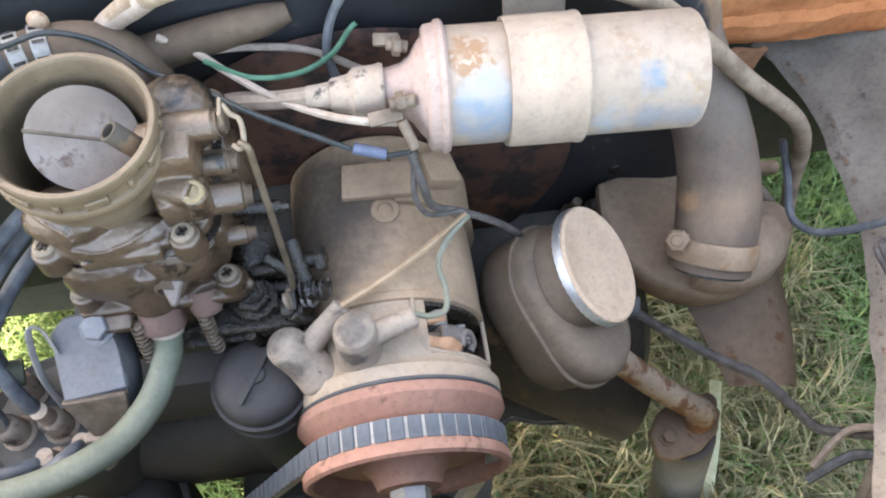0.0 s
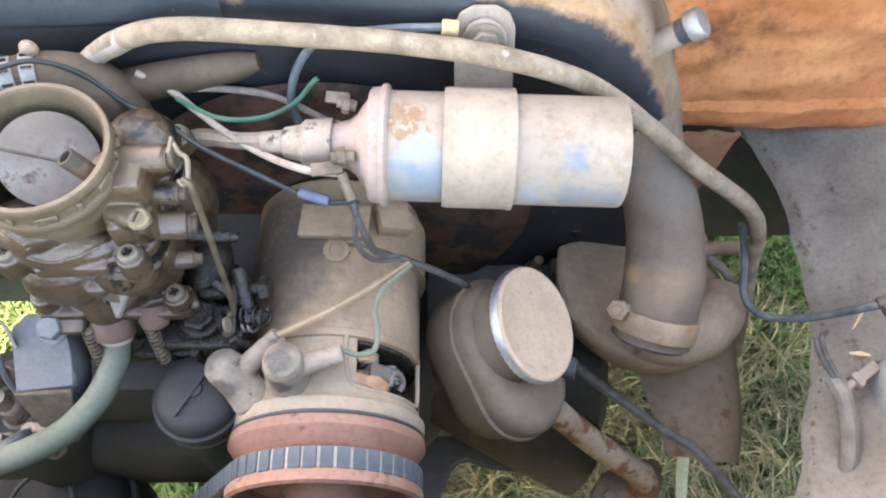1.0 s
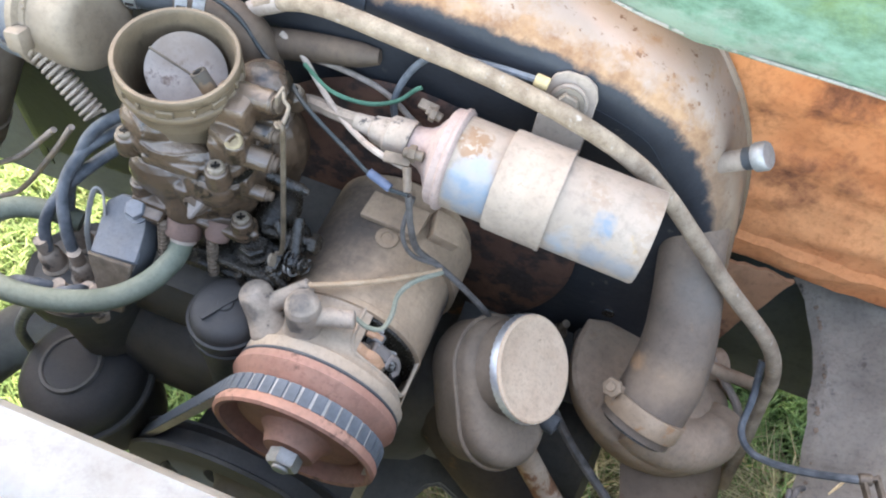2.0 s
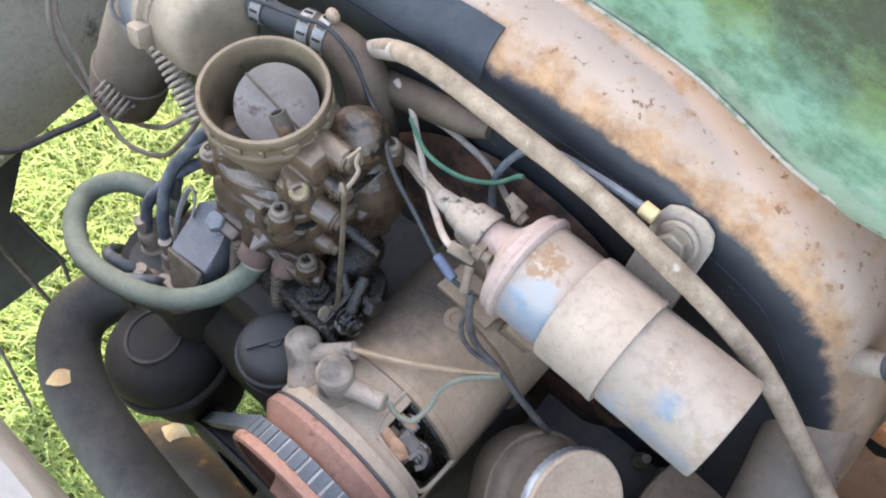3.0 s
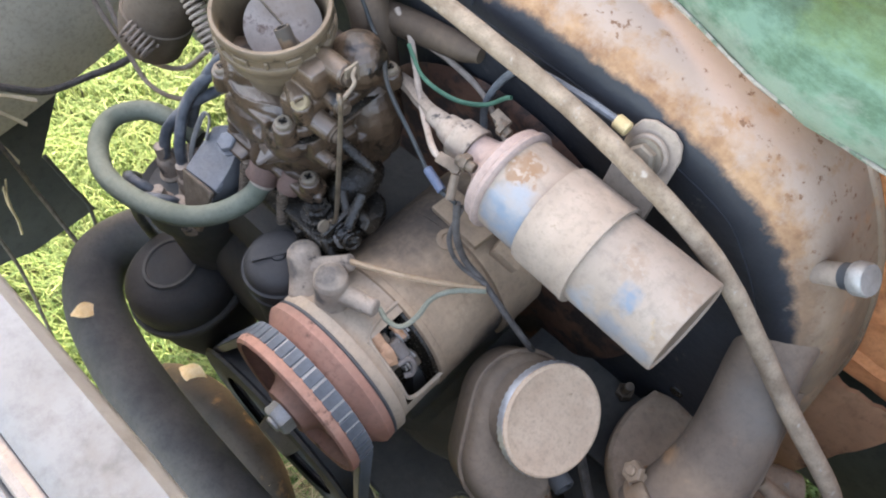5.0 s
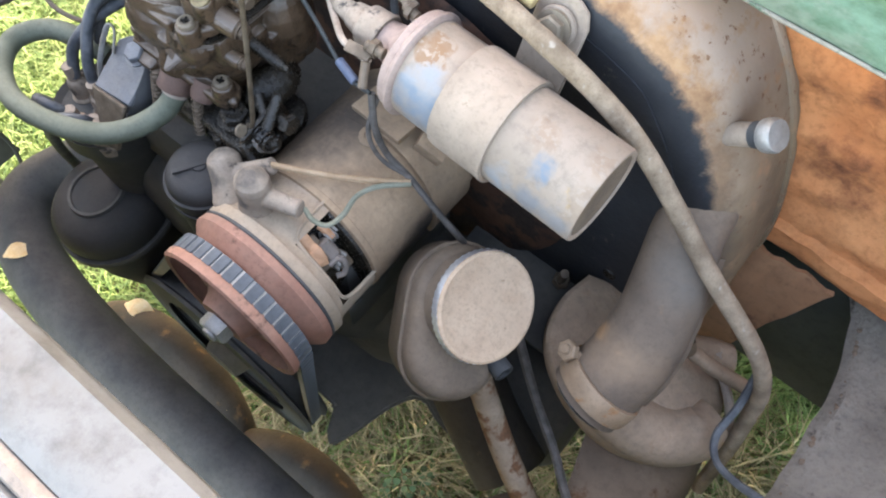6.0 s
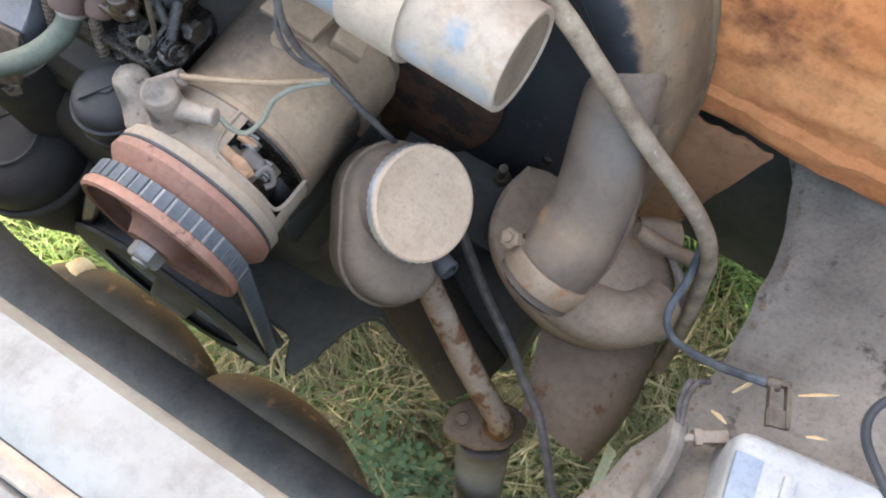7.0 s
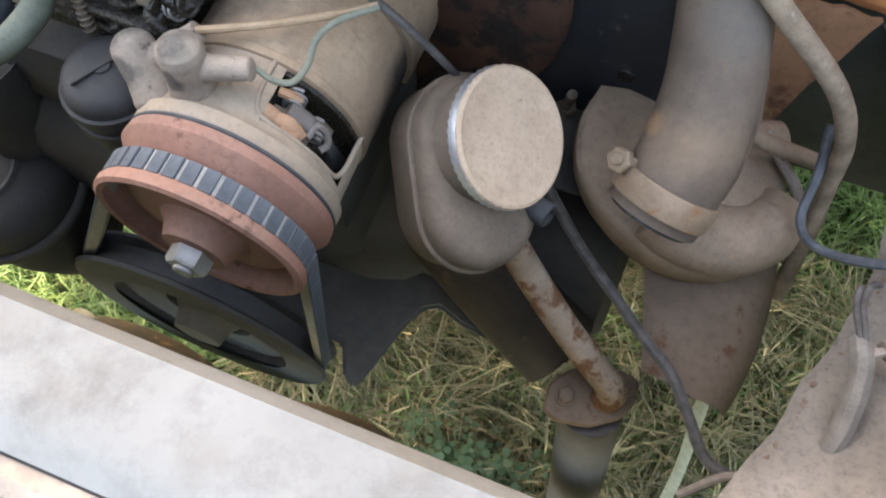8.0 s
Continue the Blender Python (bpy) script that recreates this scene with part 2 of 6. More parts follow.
M_RISER = mat("grey_riser_tube", (0.06, 0.05, 0.046), (0.11, 0.092, 0.082), 0.75, scale=30, dust=(0.16, 0.125, 0.10), dust_amt=0.5)
M_COILBASE = mat("stained_coil_base", (0.075, 0.052, 0.034), (0.145, 0.104, 0.070), 0.7, scale=40)
M_CLAMP = mat("rusty_clamp_strip", (0.21, 0.135, 0.082), (0.31, 0.21, 0.135), 0.6, 0.2, scale=50, rust=(0.30, 0.135, 0.05), rust_amt=0.25, rust_scale=70)
M_PUMP = mat("black_pump_paint", (0.015, 0.014, 0.013), (0.030, 0.027, 0.025), 0.6, scale=40, dust=(0.06, 0.05, 0.042), dust_amt=0.5)
M_FLAP = mat("brown_board_flap", (0.20, 0.088, 0.042), (0.29, 0.145, 0.075), 0.9, scale=18, rust=(0.13, 0.05, 0.025), rust_amt=0.22, rust_scale=25)
M_TAPE = mat("dusty_cloth_tape", (0.11, 0.09, 0.07), (0.23, 0.19, 0.15), 0.9, scale=60, bump=0.5)
M_CANISTER = mat("dusty_canister", (0.12, 0.085, 0.055), (0.19, 0.14, 0.095), 0.7, scale=35, dust=(0.33, 0.25, 0.175), dust_amt=0.6)
M_STUB = mat("grimy_brown_stub", (0.038, 0.024, 0.015), (0.075, 0.050, 0.032), 0.65, scale=45, dust=(0.165, 0.108, 0.068), dust_amt=0.6)
M_RODBROWN = mat("brown_stained_rod", (0.06, 0.042, 0.026), (0.12, 0.088, 0.058), 0.5, 0.3, scale=150)
M_LEAF = mat("dry_leaf", (0.62, 0.38, 0.17), (0.75, 0.55, 0.32), 0.8, scale=120)
M_BLADE = leaf_mat("grass_blade", (0.085, 0.155, 0.045), (0.22, 0.285, 0.105))
M_STRAW = leaf_mat("dry_grass", (0.11, 0.092, 0.045), (0.38, 0.32, 0.185))
# Raised tan: the sunlight on the corrugated sheet is painted into this colour.
M_SUNSHEET = mat("sunlit_tan_sheet", (0.40, 0.31, 0.20), (0.52, 0.41, 0.28), 0.9, scale=20, grain=20)
M_GREYBAND = mat("blue_grey_band", (0.065, 0.068, 0.075), (0.13, 0.132, 0.14), 0.45, 0.2, scale=60, dust=(0.22, 0.19, 0.16), dust_amt=0.45)
M_REDCOLLAR = mat("brown_red_collar", (0.085, 0.046, 0.033), (0.13, 0.075, 0.055), 0.7, scale=60, dust=(0.17, 0.11, 0.085), dust_amt=0.4)
M_DISC = mat("rusty_fan_plate", (0.045, 0.019, 0.011), (0.085, 0.038, 0.022), 0.75, scale=25, rust=(0.022, 0.013, 0.010), rust_amt=0.45)


def green_paint():
    """Faded green with reflections painted in: mint along the lower edge, a streaky dark band above it."""
    m = mat("faded_green_panel", (0.055, 0.084, 0.018), (0.12, 0.155, 0.042), 0.7, scale=7, grain=36, rust=(0.04, 0.055, 0.02), rust_amt=0.28, rust_scale=16, spec=0.12, bump=0.5)
    nt = m.node_tree
    n, l = nt.nodes, nt.links
    bsdf = n["Principled BSDF"]
    col = bsdf.inputs["Base Color"].links[0].from_socket
    co = n.new("ShaderNodeTexCoord").outputs["Object"]
    sep = n.new("ShaderNodeSeparateXYZ")
    l.new(co, sep.inputs[0])

    def tex(stretch, rough_):
        v = n.new("ShaderNodeVectorMath")
        v.operation = "MULTIPLY"
        l.new(co, v.inputs[0])
        v.inputs[1].default_value = stretch
        t = n.new("ShaderNodeTexNoise")
        t.inputs["Scale"].default_value, t.inputs["Detail"].default_value, t.inputs["Roughness"].default_value = 1.0, 9.0, rough_
        l.new(v.outputs[0], t.inputs["Vector"])
        return t.outputs["Fac"]

    def math_(op, a, b, c=None):
        x = n.new("ShaderNodeMath")
        x.operation = op
        for k, v in enumerate((a, b) if c is None else (a, b, c)):
            if isinstance(v, float):
                x.inputs[k].default_value = v
            else:
                l.new(v, x.inputs[k])
        return x.outputs[0]

    def ramp(src, lo, hi, amt=1.0):
        r = n.new("ShaderNodeMapRange")
        r.inputs["From Min"].default_value, r.inputs["From Max"].default_value, r.inputs["To Max"].default_value = lo, hi, amt
        l.new(src, r.inputs["Value"])
        return r.outputs["Result"]

    def mix(fac, c1, c2):
        x = n.new("ShaderNodeMix")
        x.data_type = "RGBA"
        l.new(fac, x.inputs[0])
        for c, k in ((c1, 6), (c2, 7)):
            if isinstance(c, tuple):
                x.inputs[k].default_value = (*c, 1)
            else:
                l.new(c, x.inputs[k])
        return x.outputs[2]

    streak = tex((17.0, 30.0, 40.0), 0.72)
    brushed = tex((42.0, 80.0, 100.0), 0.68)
    # Reflected sky and trees are put into the colour as bands by height.
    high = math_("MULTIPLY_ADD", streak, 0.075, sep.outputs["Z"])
    dark_reflection = math_("MULTIPLY", ramp(high, 0.800, 0.822), ramp(high, 0.885, 0.835))
    dark_reflection = math_("MULTIPLY", dark_reflection, ramp(brushed, 0.30, 0.50, 0.85))
    col = mix(dark_reflection, col, (0.034, 0.036, 0.022))
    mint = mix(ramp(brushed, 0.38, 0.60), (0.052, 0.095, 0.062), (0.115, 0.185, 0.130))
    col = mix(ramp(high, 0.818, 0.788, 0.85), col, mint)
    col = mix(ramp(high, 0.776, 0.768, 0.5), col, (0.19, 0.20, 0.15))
    l.new(col, bsdf.inputs["Base Color"])
    return m


def shroud_paint():
    """Black paint on the front, an uneven rust line where it ends, dull tan dust over the top."""
    m = mat("black_and_dusty_sheet", (0.010, 0.011, 0.013), (0.022, 0.022, 0.024), 0.5, scale=25, rust=(0.10, 0.085, 0.07), rust_amt=0.04, rust_scale=60)
    nt = m.node_tree
    n, l = nt.nodes, nt.links
    bsdf = n["Principled BSDF"]
    col = bsdf.inputs["Base Color"].links[0].from_socket
    co = n.new("ShaderNodeTexCoord").outputs["Object"]
    sep = n.new("ShaderNodeSeparateXYZ")
    l.new(co, sep.inputs[0])

    def tex(s, rough_=0.65):
        t = n.new("ShaderNodeTexNoise")
        t.inputs["Scale"].default_value, t.inputs["Detail"].default_value, t.inputs["Roughness"].default_value = s, 8.0, rough_
        l.new(co, t.inputs["Vector"])
        return t.outputs["Fac"]

    def add(p, q, k):
        x = n.new("ShaderNodeMath")
        x.operation = "MULTIPLY_ADD"
        l.new(p, x.inputs[0])
        x.inputs[1].default_value = k
        l.new(q, x.inputs[2])
        return x.outputs[0]

    def ramp(src, lo, hi):
        r = n.new("ShaderNodeMapRange")
        r.inputs["From Min"].default_value, r.inputs["From Max"].default_value = lo, hi
        l.new(src, r.inputs["Value"])
        return r.outputs["Result"]

    def mix(fac, c1, c2):
        x = n.new("ShaderNodeMix")
        x.data_type = "RGBA"
        l.new(fac, x.inputs[0])
        for c, k in ((c1, 6), (c2, 7)):
            if isinstance(c, tuple):
                x.inputs[k].default_value = (*c, 1)
            else:
                l.new(c, x.inputs[k])
        return x.outputs[2]

    deep = add(tex(30), sep.outputs["Y"], 0.010)
    deep = add(tex(160), deep, 0.004)
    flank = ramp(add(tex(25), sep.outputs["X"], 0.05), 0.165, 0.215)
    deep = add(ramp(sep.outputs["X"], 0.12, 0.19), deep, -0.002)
    tan = mix(ramp(tex(18), 0.35, 0.65), (0.272, 0.196, 0.147), (0.240, 0.166, 0.118))
    rusty = mix(ramp(tex(90), 0.35, 0.65), (0.285, 0.160, 0.082), (0.165, 0.082, 0.040))
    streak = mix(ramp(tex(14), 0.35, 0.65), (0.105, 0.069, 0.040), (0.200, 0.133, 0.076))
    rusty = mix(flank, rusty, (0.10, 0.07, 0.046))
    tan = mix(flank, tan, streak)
    tan = mix(ramp(tex(55), 0.56, 0.66), tan, (0.235, 0.135, 0.075))
    tan = mix(ramp(tex(190), 0.60, 0.66), tan, (0.125, 0.062, 0.032))
    border = mix(ramp(add(tex(60, 0.75), deep, 0.045), 0.013, 0.026), rusty, tan)
    col = mix(ramp(deep, -0.0130, -0.0107), col, border)
    l.new(col, bsdf.inputs["Base Color"])
    rr = n.new("ShaderNodeMapRange")
    rr.inputs["To Min"].default_value, rr.inputs["To Max"].default_value = 0.5, 0.9
    l.new(ramp(deep, -0.0145, -0.0095), rr.inputs["Value"])
    l.new(rr.outputs["Result"], bsdf.inputs["Roughness"])
    return m


def coil_paint():
    """Dusty beige over blue paint: the blue shows where the dust is rubbed away, with rust flakes by the rim."""
    m = mat("worn_coil_paint", (0.195, 0.142, 0.102), (0.262, 0.196, 0.146), 0.6, scale=22, rust=(0.37, 0.24, 0.12), rust_amt=0.11, rust_scale=45)
    nt = m.node_tree
    n, l = nt.nodes, nt.links
    bsdf = n["Principled BSDF"]
    col = bsdf.inputs["Base Color"].links[0].from_socket
    co = n.new("ShaderNodeTexCoord").outputs["Object"]
    tex = n.new("ShaderNodeTexNoise")
    tex.inputs["Scale"].default_value, tex.inputs["Detail"].default_value = 110.0, 6.0
    l.new(co, tex.inputs["Vector"])
    shift = n.new("ShaderNodeVectorMath")
    shift.operation = "MULTIPLY_ADD"
    l.new(tex.outputs["Color"], shift.inputs[0])
    shift.inputs[1].default_value = (0.020,) * 3
    l.new(co, shift.inputs[2])
    blue, pale, rust = (0.100, 0.127, 0.152), (0.178, 0.185, 0.190), (0.170, 0.092, 0.045)
    for c, r, soft, paint, amt in COIL_PATCHES:
        away = n.new("ShaderNodeVectorMath")
        away.operation = "DISTANCE"
        l.new(shift.outputs[0], away.inputs[0])
        away.inputs[1].default_value = Vector(c) - Vector(COIL_BASE) + Vector((0.010,) * 3)
        rng = n.new("ShaderNodeMapRange")
        rng.inputs["From Min"].default_value, rng.inputs["From Max"].default_value = r, r - soft
        rng.inputs["To Max"].default_value = amt
        l.new(away.outputs["Value"], rng.inputs["Value"])
        flake = n.new("ShaderNodeTexNoise")
        flake.inputs["Scale"].default_value, flake.inputs["Detail"].default_value = (300.0 if paint == "rust" else 70.0), 6.0
        l.new(co, flake.inputs["Vector"])
        gap = n.new("ShaderNodeMapRange")
        gap.inputs["From Min"].default_value, gap.inputs["From Max"].default_value = (0.43, 0.48) if paint == "rust" else (0.20, 0.50)
        l.new(flake.outputs["Fac"], gap.inputs["Value"])
        both = n.new("ShaderNodeMath")
        both.operation = "MULTIPLY"
        l.new(rng.outputs["Result"], both.inputs[0])
        l.new(gap.outputs["Result"], both.inputs[1])
        x = n.new("ShaderNodeMix")
        x.data_type = "RGBA"
        l.new(both.outputs[0], x.inputs[0])
        l.new(col, x.inputs[6])
        x.inputs[7].default_value = (*{"blue": blue, "pale": pale, "rust": rust}[paint], 1)
        col = x.outputs[2]
    l.new(col, bsdf.inputs["Base Color"])
    return m


COIL_BASE = (0.09, 0.21, 0.642)
COIL_PATCHES = [
    ((0.050, 0.196, 0.682), 0.013, 0.006, "pale", 0.8),
    ((0.044, 0.190, 0.675), 0.011, 0.005, "blue", 0.7),
    ((0.054, 0.190, 0.676), 0.010, 0.004, "blue", 0.9),
    ((0.050, 0.187, 0.665), 0.011, 0.006, "blue", 0.6),
    ((0.114, 0.194, 0.684), 0.0068, 0.0045, "blue", 0.85),
    ((0.100, 0.186, 0.668), 0.010, 0.007, "pale", 0.9),
    ((0.115, 0.185, 0.668), 0.010, 0.006, "blue", 0.55),
    ((0.130, 0.185, 0.668), 0.010, 0.006, "blue", 0.5),
    ((0.0445, 0.2065, 0.6915), 0.0085, 0.003, "rust", 0.85),
    ((0.047, 0.212, 0.6925), 0.0070, 0.003, "rust", 0.75),
    ((0.136, 0.192, 0.678), 0.011, 0.006, "rust", 0.35),
    ((0.134, 0.206, 0.690), 0.009, 0.005, "rust", 0.30),
    ((0.108, 0.203, 0.690), 0.008, 0.005, "rust", 0.35),
    ((0.062, 0.203, 0.690), 0.008, 0.005, "rust", 0.20),
]


def stained(src, name, origin, spots, wander=0.016, scale=70.0):
    """A copy of src with stains and patches about given places: place, radius, soft edge, strength, colour."""
    m = src.copy()
    m.name = name
    nt = m.node_tree
    n, l = nt.nodes, nt.links
    bsdf = n["Principled BSDF"]
    col = bsdf.inputs["Base Color"].links[0].from_socket
    co = n.new("ShaderNodeTexCoord").outputs["Object"]
    tex = n.new("ShaderNodeTexNoise")
    tex.inputs["Scale"].default_value, tex.inputs["Detail"].default_value = scale, 7.0
    l.new(co, tex.inputs["Vector"])
    shift = n.new("ShaderNodeVectorMath")
    shift.operation = "MULTIPLY_ADD"
    l.new(tex.outputs["Color"], shift.inputs[0])
    shift.inputs[1].default_value = (wander,) * 3
    l.new(co, shift.inputs[2])
    fleck = n.new("ShaderNodeTexNoise")
    fleck.inputs["Scale"].default_value, fleck.inputs["Detail"].default_value = scale * 4, 6.0
    l.new(co, fleck.inputs["Vector"])
    gap = n.new("ShaderNodeMapRange")
    gap.inputs["From Min"].default_value, gap.inputs["From Max"].default_value, gap.inputs["To Min"].default_value = 0.35, 0.6, 0.75
    l.new(fleck.outputs["Fac"], gap.inputs["Value"])
    for c, r, soft, amt, paint in spots:
        away = n.new("ShaderNodeVectorMath")
        away.operation = "DISTANCE"
        l.new(shift.outputs[0], away.inputs[0])
        away.inputs[1].default_value = Vector(c) - Vector(origin) + Vector((wander / 2,) * 3)
        rng = n.new("ShaderNodeMapRange")
        rng.inputs["From Min"].default_value, rng.inputs["From Max"].default_value = r, r - soft
        rng.inputs["To Max"].default_value = amt
        l.new(away.outputs["Value"], rng.inputs["Value"])
        both = n.new("ShaderNodeMath")
        both.operation = "MULTIPLY"
        l.new(rng.outputs["Result"], both.inputs[0])
        l.new(gap.outputs["Result"], both.inputs[1])
        x = n.new("ShaderNodeMix")
        x.data_type = "RGBA"
        l.new(both.outputs[0], x.inputs[0])
        l.new(col, x.inputs[6])
        x.inputs[7].default_value = (*paint, 1)
        col = x.outputs[2]
    l.new(col, bsdf.inputs["Base Color"])
    return m


NEARBLACK, BROWN, PALERUST = (0.030, 0.024, 0.019), (0.075, 0.056, 0.042), (0.28, 0.178, 0.108)
M_COIL = coil_paint()
# Near-black patches on the right flank, brown ones on the upper left.
M_GENBODY = stained(M_GEN, "dusty_steel_with_soot", (0.001, 0.18, 0.5045), [
    ((0.046, 0.178, 0.540), 0.014, 0.010, 0.9, NEARBLACK), ((0.047, 0.196, 0.545), 0.018, 0.012, 1.0, NEARBLACK), ((0.046, 0.214, 0.550), 0.020, 0.012, 1.0, NEARBLACK), ((0.040, 0.232, 0.562), 0.018, 0.010, 0.9, NEARBLACK),
    ((-0.030, 0.215, 0.586), 0.034, 0.010, 0.75, BROWN), ((-0.018, 0.190, 0.590), 0.028, 0.009, 0.7, BROWN), ((-0.038, 0.178, 0.572), 0.028, 0.010, 0.7, BROWN), ((-0.004, 0.214, 0.597), 0.022, 0.008, 0.6, BROWN)])
# Rust spots, then one grey spot that paints the upper duct's shade.
M_DUCTTUBE = stained(M_DUCT, "duct_tin_with_pale_rust", (0.185, 0.21, 0.46), [
    ((0.176, 0.196, 0.560), 0.020, 0.012, 0.40, PALERUST), ((0.190, 0.198, 0.563), 0.018, 0.012, 0.35, PALERUST), ((0.166, 0.206, 0.558), 0.009, 0.005, 0.6, (0.34, 0.18, 0.085)), ((0.184, 0.240, 0.602), 0.024, 0.012, 0.5, (0.10, 0.085, 0.07))])
SCUFF = (0.050, 0.043, 0.038)
M_SCUFFBOOT = stained(M_BOOT, "pale_rubber_with_dark_scuffs", (0.001, 0.18, 0.5045), [
    ((-0.050, 0.143, 0.602), 0.0100, 0.004, 0.75, SCUFF), ((-0.043, 0.131, 0.592), 0.0085, 0.003, 0.7, SCUFF), ((-0.013, 0.134, 0.622), 0.0095, 0.004, 0.75, SCUFF), ((-0.016, 0.126, 0.606), 0.0085, 0.003, 0.85, SCUFF)], 0.012, 130.0)
M_CHOKE = stained(M_PLATE, "choke_plate_with_brown_film", (-0.0945, 0.186, 0.56), [
    ((-0.104, 0.200, 0.700), 0.0170, 0.006, 0.75, (0.105, 0.074, 0.052)), ((-0.088, 0.203, 0.696), 0.0110, 0.005, 0.6, (0.115, 0.082, 0.058))], 0.012, 60.0)
M_SHROUD = shroud_paint()
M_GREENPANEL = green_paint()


# ---- building helpers ----
ORIGIN = {}


def thing(name, label, category, at=(0, 0, 0), group="", kind=""):
    ob = new(name)
    ob.empty_display_size = 0.02
    ob.location = at
    ORIGIN[ob.name] = Vector(at)
    return tagged(ob, label, category, group, kind)


def part(name, bm, material, parent=None, label="", smooth=True):
    me = bpy.data.meshes.new(name)
    base = ORIGIN.get(parent.name, Vector()) if parent else Vector()
    bmesh.ops.translate(bm, verts=bm.verts, vec=-base)
    bmesh.ops.recalc_face_normals(bm, faces=bm.faces)
    bm.to_mesh(me)
    bm.free()
    if smooth:
        me.polygons.foreach_set("use_smooth", [True] * len(me.polygons))
        me.set_sharp_from_angle(angle=radians(38))
    me.materials.append(material)
    ob = new(name, me)
    ob.parent = parent
    ORIGIN[ob.name] = base
    if label:
        ob["label"] = label
    return ob


def single(name, bm, material, label, category, group="", kind="", smooth=True):
    """A thing of one mesh, with its origin at its lowest middle."""
    lo = Vector([min(v.co[i] for v in bm.verts) for i in range(3)])
    hi = Vector([max(v.co[i] for v in bm.verts) for i in range(3)])
    base = Vector(((lo.x + hi.x) / 2, (lo.y + hi.y) / 2, lo.z))
    bmesh.ops.translate(bm, verts=bm.verts, vec=-base)
    ob = part(name, bm, material, None, "", smooth)
    ob.location = base
    ORIGIN[ob.name] = base
    return tagged(ob, label, category, group, kind)


def axes(axis):
    z = Vector(axis).normalized()
    x = z.orthogonal().normalized()
    return x, z.cross(x), z


def lathe(profile, at, axis, seg=32, bm=None, ref=None):
    """Turn (s, r) pairs, s along the axis from the point at."""
    bm = bm or bmesh.new()
    x, y, z = axes(axis)
    at = Vector(at)
    rings = []
    for s, r in profile:
        if r < 1e-6:
            rings.append([bm.verts.new(at + z * s)])
        else:
            rings.append([bm.verts.new(at + z * s + (x * math.cos(k * math.tau / seg) + y * math.sin(k * math.tau / seg)) * r) for k in range(seg)])
    for p, q in zip(rings, rings[1:]):
        for k in range(seg):
            j = (k + 1) % seg
            if len(p) == 1 and len(q) == 1:
                continue
            if len(p) == 1:
                bm.faces.new((p[0], q[j], q[k]))
            elif len(q) == 1:
                bm.faces.new((p[k], p[j], q[0]))
            else:
                bm.faces.new((p[k], p[j], q[j], q[k]))
    return bm


def rod(p, q, r, r2=None, seg=16, bm=None, edge=0.0):
    p, q = Vector(p), Vector(q)
    n = (q - p).length
    r2 = r if r2 is None else r2
    e = edge or min(r, r2, n) * 0.15
    return lathe([(0, 0), (0, r - e), (e, r), (n - e, r2), (n, r2 - e), (n, 0)], p, q - p, seg, bm)


def smooth_path(pts, per=8):
    pts = [Vector(p) for p in pts]
    ext = [pts[0] * 2 - pts[1]] + pts + [pts[-1] * 2 - pts[-2]]
    out = []
    for i in range(1, len(ext) - 2):
        a, b, c, d = ext[i - 1:i + 3]
        for k in range(per):
            t = k / per
            out.append(0.5 * (2 * b + (c - a) * t + (2 * a - 5 * b + 4 * c - d) * t * t + (3 * b - a - 3 * c + d) * t ** 3))
    return out + [pts[-1]]


def tube(pts, r, seg=10, per=8, bm=None, wobble=0.0, flat=1.0, radii=None, up=None):
    """A hose along smooth points. flat squeezes it along one side; radii follows the points."""
    path = smooth_path(pts, per)
    bm = bm or bmesh.new()
    nrm = None
    rings = []
    for i, p in enumerate(path):
        d = (path[min(i + 1, len(path) - 1)] - path[max(i - 1, 0)]).normalized()
        if nrm is None:
            nrm = Vector(up) if up else d.orthogonal()
        nrm = (nrm - d * nrm.dot(d)).normalized()
        side = d.cross(nrm)
        rr = r
        if radii:
            f = i / per
            k = min(int(f), len(radii) - 2)
            rr = radii[k] + (radii[k + 1] - radii[k]) * (f - k)
        if wobble:
            rr *= 1 + wobble * noise.noise(p * 90)
        rings.append([bm.verts.new(p + (nrm * math.cos(k * math.tau / seg) * flat + side * math.sin(k * math.tau / seg)) * rr) for k in range(seg)])
    for p, q in zip(rings, rings[1:]):
        for k in range(seg):
            j = (k + 1) % seg
            bm.faces.new((p[k], p[j], q[j], q[k]))
    bm.faces.new(rings[0][::-1])
    bm.faces.new(rings[-1])
    return bm


def block(size, m=None, bevel=0.001, segs=2, bm=None):
    """A box of that size, rounded, at the pose m."""
    b = bmesh.new()
    bmesh.ops.create_cube(b, size=1.0)
    bmesh.ops.scale(b, vec=Vector(size), verts=b.verts)
    if bevel:
        bmesh.ops.bevel(b, geom=b.edges[:], offset=min(bevel, min(size) * 0.45), segments=segs, affect="EDGES", profile=0.6)
    if m is not None:
        bmesh.ops.transform(b, matrix=m, verts=b.verts)
    return join(bm, b) if bm else b


def join(bm, other):
    me = bpy.data.meshes.new("tmp")
    other.to_mesh(me)
    other.free()
    bm.from_mesh(me)
    bpy.data.meshes.remove(me)
    return bm


def joined(*bms):
    out = bms[0]
    for b in bms[1:]:
        join(out, b)
    return out


def basis(at, x, z):
    """A pose whose local x and z point those ways."""
    z = Vector(z).normalized()
    x = Vector(x)
    x = (x - z * x.dot(z)).normalized()
    m = Matrix((x, z.cross(x), z)).transposed().to_4x4()
    return Matrix.Translation(at) @ m


